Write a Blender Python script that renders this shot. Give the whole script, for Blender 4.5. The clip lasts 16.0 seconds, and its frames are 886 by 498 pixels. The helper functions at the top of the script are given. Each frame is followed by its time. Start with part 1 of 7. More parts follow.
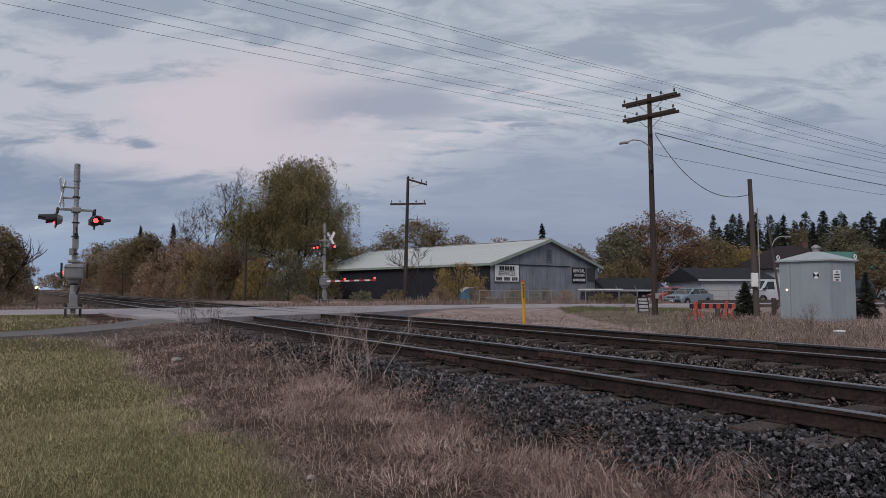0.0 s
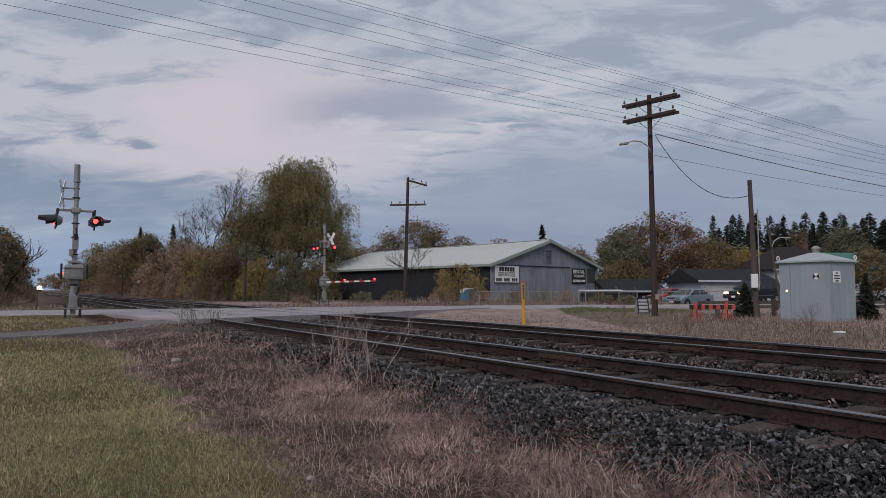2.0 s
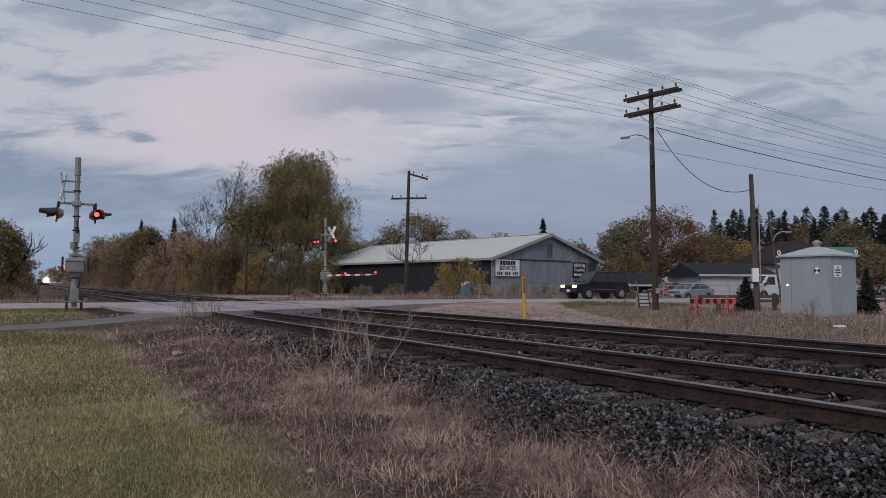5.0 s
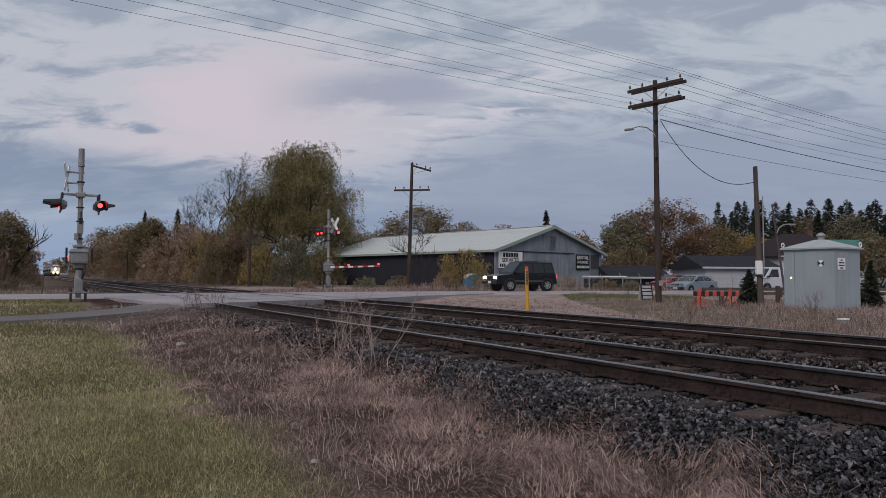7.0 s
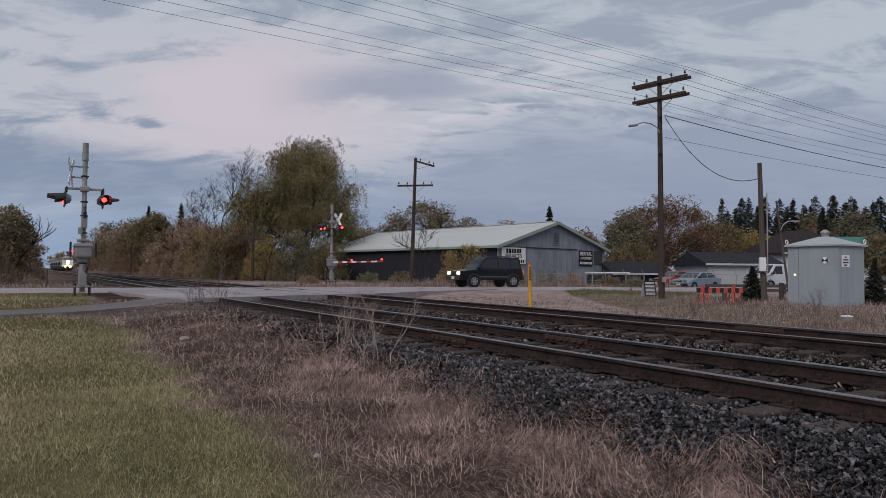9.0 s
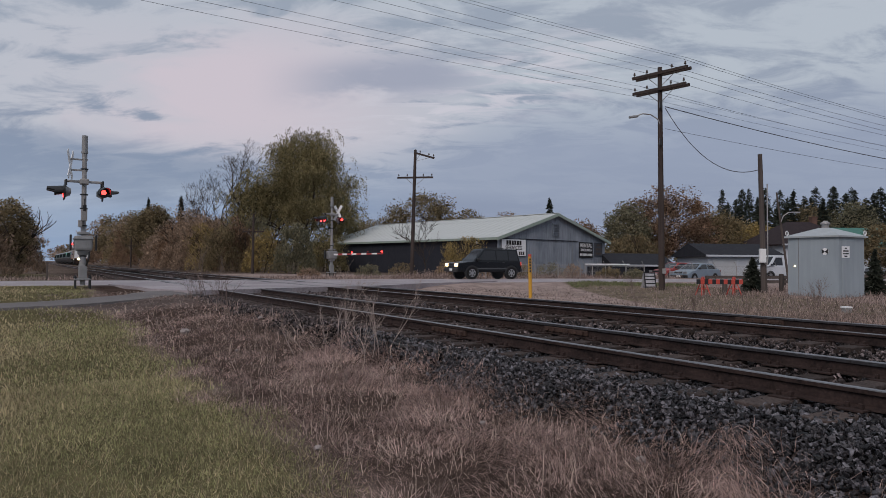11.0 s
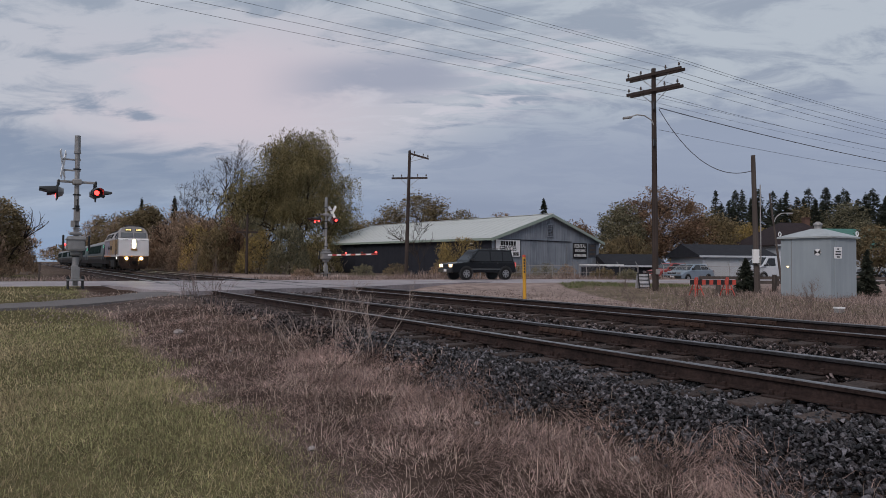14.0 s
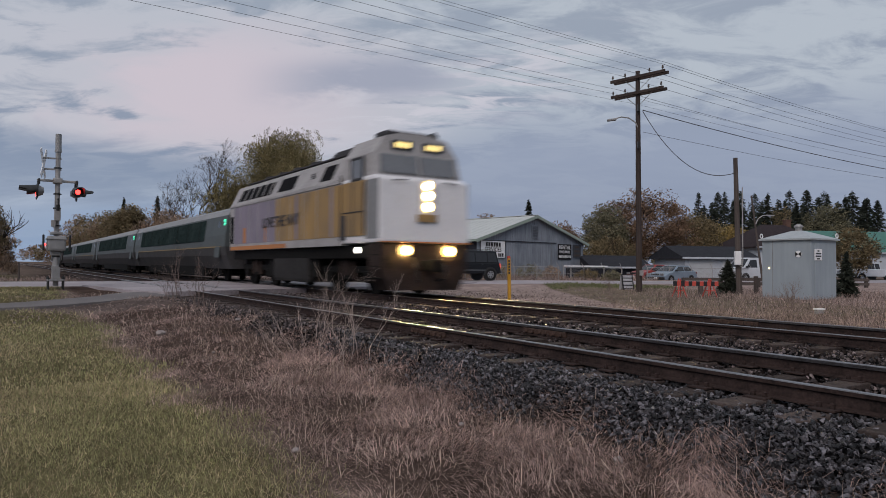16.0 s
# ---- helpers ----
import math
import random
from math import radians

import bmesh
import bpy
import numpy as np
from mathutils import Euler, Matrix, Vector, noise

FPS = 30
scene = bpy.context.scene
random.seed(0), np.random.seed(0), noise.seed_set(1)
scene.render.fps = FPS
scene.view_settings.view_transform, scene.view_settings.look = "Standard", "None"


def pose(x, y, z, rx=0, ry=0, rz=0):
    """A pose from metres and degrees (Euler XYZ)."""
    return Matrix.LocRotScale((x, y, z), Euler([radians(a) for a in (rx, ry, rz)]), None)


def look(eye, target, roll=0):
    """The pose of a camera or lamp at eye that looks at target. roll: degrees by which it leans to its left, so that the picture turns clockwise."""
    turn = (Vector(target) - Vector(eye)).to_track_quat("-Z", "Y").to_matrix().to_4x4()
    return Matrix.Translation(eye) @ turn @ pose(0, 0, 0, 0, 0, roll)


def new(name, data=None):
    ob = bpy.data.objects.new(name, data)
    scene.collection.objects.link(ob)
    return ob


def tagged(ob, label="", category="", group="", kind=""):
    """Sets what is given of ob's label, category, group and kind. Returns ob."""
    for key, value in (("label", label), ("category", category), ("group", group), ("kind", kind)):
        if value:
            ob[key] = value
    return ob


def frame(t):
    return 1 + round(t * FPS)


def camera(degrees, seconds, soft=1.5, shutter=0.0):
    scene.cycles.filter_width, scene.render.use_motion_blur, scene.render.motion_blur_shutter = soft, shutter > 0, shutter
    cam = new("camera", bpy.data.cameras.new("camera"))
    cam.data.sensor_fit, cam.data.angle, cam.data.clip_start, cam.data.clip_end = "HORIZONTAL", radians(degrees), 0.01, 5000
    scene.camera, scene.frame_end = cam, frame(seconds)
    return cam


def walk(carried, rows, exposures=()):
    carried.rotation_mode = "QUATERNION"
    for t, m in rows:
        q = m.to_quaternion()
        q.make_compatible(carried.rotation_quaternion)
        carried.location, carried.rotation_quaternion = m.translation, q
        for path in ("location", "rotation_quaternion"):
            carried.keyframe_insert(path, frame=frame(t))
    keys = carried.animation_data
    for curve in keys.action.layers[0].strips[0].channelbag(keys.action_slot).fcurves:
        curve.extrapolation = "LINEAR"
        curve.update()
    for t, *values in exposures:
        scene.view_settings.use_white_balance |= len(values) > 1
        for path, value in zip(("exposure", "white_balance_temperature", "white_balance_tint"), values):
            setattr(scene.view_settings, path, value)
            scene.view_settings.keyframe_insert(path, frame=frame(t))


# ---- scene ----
cam = camera(66.32, 16.0, soft=0.8, shutter=0.5)
PATH = [
    (0, pose(0, 0, 0.89, 93.41, -0.0, 0.0)),
    (0.5, pose(0, 0, 0.89, 93.374, -0.046, 0.013)),
    (1, pose(0, 0, 0.89, 93.416, -0.049, 0.018)),
    (1.5, pose(0, 0, 0.89, 93.506, -0.06, -0.018)),
    (2, pose(0, 0, 0.89, 93.483, -0.023, -0.008)),
    (2.5, pose(0, 0, 0.89, 93.448, -0.06, -0.044)),
    (3, pose(0, 0, 0.89, 93.37, -0.075, -0.014)),
    (3.5, pose(0, 0, 0.89, 93.323, -0.059, -0.004)),
    (4, pose(0, 0, 0.89, 93.22, -0.078, 0.01)),
    (6.5, pose(0, 0, 0.89, 92.438, -0.222, 0.212)),
    (7, pose(0, 0, 0.89, 92.26, -0.251, 0.306)),
    (7.5, pose(0, 0, 0.89, 92.154, -0.289, 0.343)),
    (8, pose(0, 0, 0.89, 92.048, -0.403, 0.428)),
    (8.5, pose(0, 0, 0.89, 92.01, -0.487, 0.464)),
    (9, pose(0, 0, 0.89, 91.882, -0.484, 0.561)),
    (11.5, pose(0, 0, 0.89, 91.127, -0.309, 0.61)),
    (12, pose(0, 0, 0.89, 91.111, -0.274, 0.691)),
    (12.5, pose(0, 0, 0.89, 91.161, -0.203, 0.559)),
    (13, pose(0, 0, 0.89, 91.261, -0.259, 0.399)),
    (13.5, pose(0, 0, 0.89, 91.251, -0.356, 0.249)),
    (14, pose(0, 0, 0.89, 91.262, -0.366, 0.094)),
    (14.5, pose(0, 0, 0.89, 91.268, -0.359, -0.104)),
    (15, pose(0, 0, 0.89, 91.301, -0.416, -0.306)),
    (15.5, pose(0, 0, 0.89, 91.319, -0.44, -0.598)),
    (16, pose(0, 0, 0.89, 91.346, -0.494, -1.172)),
]
walk(cam, PATH)

# ---------------------------------------------------------------- sky and light
A = 31.93                                  # heading of the railway
TRACK = pose(0, 0, 0, 0, 0, A)             # x across the tracks, y along them, z = 0 on the rail heads
ROAD = pose(3.0, 38.7, 0, 0, 0, 25.5)      # x along the road, y across it
NEAR_LINE, FAR_LINE, GAUGE = 5.97, 10.22, 0.755


def world_sky():
    w = bpy.data.worlds.new("dusk_sky")
    scene.world = w
    w.use_nodes = True
    nt = w.node_tree
    N, L = nt.nodes, nt.links
    N.clear()

    def nd(kind, **kw):
        n = N.new(kind)
        for k, v in kw.items():
            n.inputs[k].default_value = v
        return n

    def mth(op, a, b=None, c=None):
        n = N.new("ShaderNodeMath")
        n.operation = op
        for i, v in enumerate((a, b, c)):
            if v is None:
                continue
            if isinstance(v, (int, float)):
                n.inputs[i].default_value = v
            else:
                L.new(v, n.inputs[i])
        return n.outputs[0]

    def ramp(fac, lo, hi):
        n = N.new("ShaderNodeMapRange")
        n.interpolation_type = "SMOOTHSTEP"
        L.new(fac, n.inputs[0])
        n.inputs[1].default_value, n.inputs[2].default_value = lo, hi
        return n.outputs[0]

    def mix(fac, a, b):
        n = N.new("ShaderNodeMix")
        n.data_type = "RGBA"
        if isinstance(fac, float):
            n.inputs[0].default_value = fac
        else:
            L.new(fac, n.inputs[0])
        for i, v in ((6, a), (7, b)):
            if isinstance(v, tuple):
                n.inputs[i].default_value = (*v, 1)
            else:
                L.new(v, n.inputs[i])
        return n.outputs[2]

    co = N.new("ShaderNodeTexCoord").outputs["Generated"]
    sep = N.new("ShaderNodeSeparateXYZ")
    L.new(co, sep.inputs[0])
    x, y, z = sep.outputs
    az = mth("ARCTAN2", x, y)
    zz = mth("ADD", mth("MAXIMUM", z, 0.0), 0.20)
    comb = N.new("ShaderNodeCombineXYZ")
    L.new(mth("DIVIDE", x, zz), comb.inputs[0])
    L.new(mth("DIVIDE", y, zz), comb.inputs[1])

    def clouds(scale, detail, rough, off, stretch=(1, 1, 1), rot=0.0, dist=0.0):
        mp = N.new("ShaderNodeMapping")
        L.new(comb.outputs[0], mp.inputs[0])
        mp.inputs["Location"].default_value = (off, off * 0.7, 0)
        mp.inputs["Rotation"].default_value = (0, 0, rot)
        mp.inputs["Scale"].default_value = stretch
        n = nd("ShaderNodeTexNoise", Scale=scale, Detail=detail, Roughness=rough, Distortion=dist)
        L.new(mp.outputs[0], n.inputs["Vector"])
        return n.outputs["Fac"]

    sky = N.new("ShaderNodeTexSky")
    sky.sky_type = "NISHITA"
    sky.sun_disc = False
    sky.sun_elevation, sky.sun_rotation = radians(2.0), radians(-70)
    sk = N.new("ShaderNodeVectorMath")
    sk.operation = "SCALE"
    L.new(sky.outputs[0], sk.inputs[0])
    sk.inputs["Scale"].default_value = 0.10
    clear = mix(0.75, sk.outputs[0], (0.22, 0.31, 0.47))
    big = clouds(1.0, 4, 0.5, 3.1, (1, 1.2, 1), 0.35, 0.4)
    fine = clouds(4.6, 9, 0.62, 7.7, (0.75, 1.35, 1), 0.5, 0.5)
    # pale, faintly pink break in the cloud towards the sunset
    ragged = clouds(2.2, 5, 0.6, 5.3, (0.8, 1.3, 1), 0.3, 0.6)
    bank = ramp(mth("ADD", mth("ADD", az, mth("MULTIPLY", z, -0.7)), mth("MULTIPLY", ragged, 0.55)), -0.22, -0.40)
    glow = mth("MULTIPLY", ramp(mth("ABSOLUTE", mth("ADD", az, 0.36)), 0.50, 0.05), ramp(mth("ABSOLUTE", mth("ADD", z, -0.235)), 0.15, 0.03))
    glow = mth("MULTIPLY", glow, mth("SUBTRACT", 1.0, mth("MULTIPLY", bank, 0.6)))
    veil = mth("ADD", mth("MULTIPLY", big, 0.36), mth("MULTIPLY", fine, 0.64))
    veil = mth("ADD", veil, mth("MULTIPLY", mth("SUBTRACT", mth("MULTIPLY", mth("MULTIPLY", ramp(z, 0.26, 0.36), ramp(az, 0.42, 0.10)), 0.8), bank), 0.035))
    pale = mix(glow, (0.435, 0.475, 0.53), (0.575, 0.51, 0.56))
    grey = mix(ramp(z, 0.05, 0.36), (0.215, 0.25, 0.345), (0.295, 0.335, 0.405))
    lumps = ramp(mth("ADD", veil, mth("MULTIPLY", glow, 0.17)), 0.44, 0.575)
    cover = mix(lumps, grey, pale)
    # rippled pale cloud low in the middle, and grey wisps over it
    rip = clouds(7.5, 6, 0.6, 2.2, (0.55, 1.5, 1), -0.55, 0.8)
    zone = mth("MULTIPLY", ramp(mth("ABSOLUTE", mth("ADD", az, -0.05)), 0.30, 0.05), ramp(mth("ABSOLUTE", mth("ADD", mth("ADD", z, mth("MULTIPLY", az, -0.22)), -0.235)), 0.075, 0.01))
    cover = mix(mth("MULTIPLY", zone, ramp(rip, 0.44, 0.60)), cover, (0.56, 0.545, 0.60))
    wis = mth("MULTIPLY", ramp(mth("ABSOLUTE", mth("ADD", az, 0.08)), 0.22, 0.04), ramp(mth("ABSOLUTE", mth("ADD", mth("ADD", z, mth("MULTIPLY", az, -0.10)), -0.272)), 0.045, 0.008))
    cover = mix(mth("MULTIPLY", mth("MULTIPLY", wis, ramp(ragged, 0.36, 0.52)), 0.85), cover, (0.30, 0.32, 0.405))
    # dark bank over the trees towards the sunset
    edge = mth("ADD", z, mth("MULTIPLY", mth("SUBTRACT", ragged, 0.5), -0.10))
    dark = mth("MULTIPLY", mth("MULTIPLY", ramp(az, -0.10, -0.34), ramp(edge, 0.172, 0.140)), ramp(edge, 0.060, 0.105))
    low = mth("MULTIPLY", ramp(mth("ADD", z, mth("MULTIPLY", ramp(az, -0.25, 0.15), -0.09)), 0.17, 0.06), 0.92)
    blue = mix(ramp(az, 0.05, -0.35), (0.235, 0.275, 0.375), (0.235, 0.325, 0.475))
    band = ramp(clouds(0.30, 4, 0.5, 1.0, (0.35, 1.8, 1), 0.15), 0.40, 0.62)
    lowc = mix(band, blue, mix(ramp(az, 0.05, -0.35), (0.285, 0.325, 0.425), (0.33, 0.39, 0.50)))
    col = mix(low, cover, lowc)
    col = mix(mth("MULTIPLY", dark, 0.75), col, (0.205, 0.255, 0.355))
    col = mix(0.12, col, clear)
    col = mix(ramp(z, 0.0, -0.03), col, (0.08, 0.075, 0.07))
    bg = nd("ShaderNodeBackground", Strength=1.12)
    L.new(col, bg.inputs[0])
    out = N.new("ShaderNodeOutputWorld")
    L.new(bg.outputs[0], out.inputs[0])


world_sky()
sun = new("sun", bpy.data.lights.new("sun", "SUN"))
sun.data.energy, sun.data.angle, sun.data.color = 1.52, radians(32), (1.0, 0.88, 0.85)
sun.matrix_world = look((-30, -50, 64), (0, 20, 0))
scene.view_settings.exposure = 0.0


# ---------------------------------------------------------------- helpers for meshes and materials
def surf(name, c1, c2, scale=3.0, rough=0.8, bump=0.3, metal=0.0, fine=None, emit=None, strength=0.0, island=0.0, obj=0.0, spec=None, skew=1.0):
    """A node material: two colours mixed by noise at two scales, with relief; island and obj vary it from piece to piece."""
    m = bpy.data.materials.new(name)
    m.use_nodes = True
    nt = m.node_tree
    N, L = nt.nodes, nt.links
    p = N["Principled BSDF"]
    p.inputs["Roughness"].default_value = rough
    p.inputs["Metallic"].default_value = metal
    p.inputs["Specular IOR Level"].default_value = (0.15 if rough >= 0.6 else 0.5) if spec is None else spec
    co = N.new("ShaderNodeTexCoord").outputs["Object"]
    n1, n2 = N.new("ShaderNodeTexNoise"), N.new("ShaderNodeTexNoise")
    for n, s in ((n1, scale), (n2, fine or scale * 9)):
        L.new(co, n.inputs["Vector"])
        n.inputs["Scale"].default_value = s
        n.inputs["Detail"].default_value = 5
    add = N.new("ShaderNodeMath")
    add.operation = "MULTIPLY_ADD"
    L.new(n2.outputs["Fac"], add.inputs[0])
    add.inputs[1].default_value = 0.5
    half = N.new("ShaderNodeMath")
    half.operation = "MULTIPLY"
    L.new(n1.outputs["Fac"], half.inputs[0])
    half.inputs[1].default_value = 0.5
    L.new(half.outputs[0], add.inputs[2])
    mr = N.new("ShaderNodeMapRange")
    mr.inputs[1].default_value, mr.inputs[2].default_value = 0.34, 0.66
    L.new(add.outputs[0], mr.inputs[0])
    mx = N.new("ShaderNodeMix")
    mx.data_type = "RGBA"
    mx.inputs[6].default_value, mx.inputs[7].default_value = (*c1, 1), (*c2, 1)
    L.new(mr.outputs[0], mx.inputs[0])
    col = mx.outputs[2]
    for amount, socket in ((island, "g"), (obj, "o")):
        if amount:
            src = N.new("ShaderNodeNewGeometry").outputs["Random Per Island"] if socket == "g" else N.new("ShaderNodeObjectInfo").outputs["Random"]
            r = N.new("ShaderNodeMapRange")
            r.inputs[3].default_value, r.inputs[4].default_value = 1 - amount, 1 + amount * (1.0 if skew == 1.0 else 1.6)
            pw = N.new("ShaderNodeMath")
            pw.operation = "POWER"
            L.new(src, pw.inputs[0])
            pw.inputs[1].default_value = skew
            L.new(pw.outputs[0], r.inputs[0])
            v = N.new("ShaderNodeVectorMath")
            v.operation = "SCALE"
            L.new(col, v.inputs[0])
            L.new(r.outputs[0], v.inputs["Scale"])
            col = v.outputs[0]
    L.new(col, p.inputs["Base Color"])
    if bump:
        b = N.new("ShaderNodeBump")
        b.inputs["Strength"].default_value = bump
        b.inputs["Distance"].default_value = 0.02
        L.new(n2.outputs["Fac"], b.inputs["Height"])
        L.new(b.outputs[0], p.inputs["Normal"])
    if emit:
        p.inputs["Emission Color"].default_value = (*emit, 1)
        p.inputs["Emission Strength"].default_value = strength
    return m


def leafy(name, c1, c2, scale=0.9, fine=4.0, island=0.4, through_=0.45):
    """Leaves and blades: matt, and letting part of the light through."""
    m = surf(name, c1, c2, scale, 0.8, 0, island=island, fine=fine, spec=0.15)
    N, L = m.node_tree.nodes, m.node_tree.links
    p = N["Principled BSDF"]
    tr, mx = N.new("ShaderNodeBsdfTranslucent"), N.new("ShaderNodeMixShader")
    L.new(p.inputs["Base Color"].links[0].from_socket, tr.inputs["Color"])
    mx.inputs[0].default_value = through_
    L.new(p.outputs[0], mx.inputs[1])
    L.new(tr.outputs[0], mx.inputs[2])
    L.new(mx.outputs[0], [n for n in N if n.type == "OUTPUT_MATERIAL"][0].inputs["Surface"])
    return m


def glass(name, tint=(0.02, 0.025, 0.03), rough=0.06):
    m = bpy.data.materials.new(name)
    m.use_nodes = True
    p = m.node_tree.nodes["Principled BSDF"]
    p.inputs["Base Color"].default_value = (*tint, 1)
    p.inputs["Roughness"].default_value = rough
    p.inputs["IOR"].default_value = 1.36
    return m


def streaks(name, c1, c2, rough=0.7, across=6.0, metal=0.0):
    """Weathered boards or sheet: streaks that run down the surface, and a little grime."""
    m = surf(name, c1, c2, 0.6, rough, 0.2, metal, 12)
    N, L = m.node_tree.nodes, m.node_tree.links
    mp = N.new("ShaderNodeMapping")
    mp.inputs["Scale"].default_value = (across, across, 0.35)
    L.new([n for n in N if n.type == "TEX_COORD"][0].outputs["Object"], mp.inputs[0])
    noises = [n for n in N if n.type == "TEX_NOISE"]
    L.new(mp.outputs[0], noises[1].inputs["Vector"])
    noises[1].inputs["Scale"].default_value = 1.6
    return m


def part(name, bm, material, parent=None, label="", m=None, smooth=False):
    """Links a bmesh as one mesh object under a thing or a part."""
    me = bpy.data.meshes.new(name)
    bm.normal_update()
    bm.to_mesh(me)
    bm.free()
    if material:
        me.materials.append(material)
    if smooth:
        me.polygons.foreach_set("use_smooth", [True] * len(me.polygons))
    ob = new(name, me)
    if m is not None:
        ob.matrix_basis = m
    ob.parent = parent
    if label:
        ob["label"] = label
    return ob


def raw(name, verts, faces, material, parent=None, kind="", m=None):
    me = bpy.data.meshes.new(name)
    me.from_pydata(verts, [], faces)
    if material:
        me.materials.append(material)
    ob = new(name, me)
    if m is not None:
        ob.matrix_basis = m
    ob.parent = parent
    if kind:
        ob["kind"] = kind
    return ob


def thing(name, label, category, m, group="", kind=""):
    ob = new(name)
    ob.empty_display_size = 0.2
    ob.matrix_basis = m
    return tagged(ob, label, category, group, kind)


def box(bm, sx, sy, sz, x=0, y=0, z=0, rz=0.0, bevel=0.0, rx=0.0, ry=0.0):
    """A box of that size centred on x, y, z."""
    r = bmesh.ops.create_cube(bm, size=1, matrix=pose(x, y, z, rx, ry, rz) @ Matrix.Diagonal((sx, sy, sz, 1)))
    if bevel:
        edges = list({e for v in r["verts"] for e in v.link_edges})
        bmesh.ops.bevel(bm, geom=edges, offset=bevel, segments=2, affect="EDGES", profile=0.6)
    return bm


def rod(bm, p, q, r0, r1=None, seg=10, caps=True):
    """A round bar from p to q."""
    p, q = Vector(p), Vector(q)
    d = q - p
    bmesh.ops.create_cone(bm, cap_ends=caps, segments=seg, radius1=r0, radius2=r0 if r1 is None else r1, depth=d.length,
                          matrix=Matrix.Translation((p + q) / 2) @ d.to_track_quat("Z", "Y").to_matrix().to_4x4())
    return bm


def pipe(bm, pts, r, seg=8):
    for p, q in zip(pts, pts[1:]):
        rod(bm, p, q, r, r, seg)
    return bm


def prism(bm, profile, y0, y1, bevel=0.0, axis="y"):
    """Extrudes a closed profile (a list of pairs) from y0 to y1."""
    rings = []
    for y in (y0, y1):
        rings.append([bm.verts.new((a, y, b) if axis == "y" else (y, a, b)) for a, b in profile])
    n = len(profile)
    fs = [bm.faces.new(rings[0]), bm.faces.new(rings[1][::-1])]
    for i in range(n):
        fs.append(bm.faces.new((rings[0][i], rings[1][i], rings[1][(i + 1) % n], rings[0][(i + 1) % n])))
    bmesh.ops.recalc_face_normals(bm, faces=fs)
    if bevel:
        bmesh.ops.bevel(bm, geom=list({e for f in fs for e in f.edges}), offset=bevel, segments=2, affect="EDGES", profile=0.6)
    return bm


def B():
    return bmesh.new()


def step(t, a, b):
    t = np.clip((t - a) / (b - a), 0, 1)
    return t * t * (3 - 2 * t)


COS, SIN = math.cos(radians(A)), math.sin(radians(A))
RC, RS = math.cos(radians(25.5)), math.sin(radians(25.5))


def on_track(d, s, z=0.0):
    return Vector((d * COS - s * SIN, d * SIN + s * COS, z))


def track_xy(x, y):
    return x * COS + y * SIN, -x * SIN + y * COS


def road_xy(x, y):
    return (x - 3.0) * RC + (y - 38.7) * RS, -(x - 3.0) * RS + (y - 38.7) * RC


def road_z(a):
    """Height of the road along its line: it falls slightly past the crossing."""
    return -0.010 - 0.09 * step(a, 2.0, 16.0) - 0.03 * step(-a, 22.0, 40.0)


def ground_z(x, y):
    x, y = np.asarray(x, float), np.asarray(y, float)
    d, s = track_xy(x, y)
    near = -0.64 + 0.50 * step(y, 11.0, 23.0)
    far = -0.30 + 0.16 * step(y, 26.0, 40.0)
    side = np.where(d < 8, near, far)
    bank = side + 0.17 * step(d, 1.6, 3.7) * (d < 8) * step(24 - y, 0, 8)
    bed = step(d, 3.75, 4.5) * step(13.2 - d, 0.0, 1.0)
    z = bank * (1 - bed) - 0.195 * bed
    a, c = road_xy(x, y)
    on = step(6.4 - np.abs(c), 0, 2.2)
    z = z * (1 - on) + (road_z(a) - 0.05) * on * (1 - bed) + z * on * bed
    roll = 0.04 * np.sin(x * 0.9 + 1.3) * np.sin(y * 0.7) * (1 - bed) * (1 - on)
    return z + roll


def gz(x, y):
    return float(ground_z(x, y))


# ---------------------------------------------------------------- materials
STEEL_TOP = surf("rail_head_steel", (0.34, 0.32, 0.32), (0.17, 0.15, 0.145), 5, 0.36, 0.03, 1.0)
RUST = surf("rail_rust", (0.062, 0.041, 0.036), (0.013, 0.0095, 0.009), 4, 0.75, 0.3)
TIE = surf("tie_wood", (0.11, 0.085, 0.076), (0.032, 0.025, 0.023), 5, 0.9, 0.6, obj=0.3)
STONE = surf("ballast_stone", (0.128, 0.121, 0.131), (0.014, 0.0135, 0.015), 9, 0.42, 0.5, island=0.9, spec=0.28, skew=2.2)
DUSTY = surf("dusty_ballast_stone", (0.165, 0.133, 0.130), (0.026, 0.020, 0.019), 9, 0.5, 0.4, island=0.85, spec=0.2, skew=2.0)
GRAVEL = surf("brown_gravel", (0.34, 0.27, 0.24), (0.16, 0.125, 0.11), 9, 0.85, 0.4, island=0.5)
ASPHALT = surf("old_asphalt", (0.41, 0.365, 0.375), (0.20, 0.172, 0.178), 0.45, 0.62, 0.5, fine=14, spec=0.35)
PATH_TAR = surf("path_asphalt", (0.19, 0.176, 0.172), (0.115, 0.105, 0.103), 0.8, 0.85, 0.35, fine=40)
GALV = surf("galvanised_steel", (0.38, 0.365, 0.355), (0.25, 0.24, 0.235), 3, 0.5, 0.1, 0.3)
ALU = surf("cast_aluminium", (0.30, 0.30, 0.30), (0.20, 0.20, 0.20), 4, 0.55, 0.2, 0.2)
BLACK = surf("black_paint", (0.012, 0.012, 0.013), (0.02, 0.02, 0.02), 4, 0.45, 0.1)
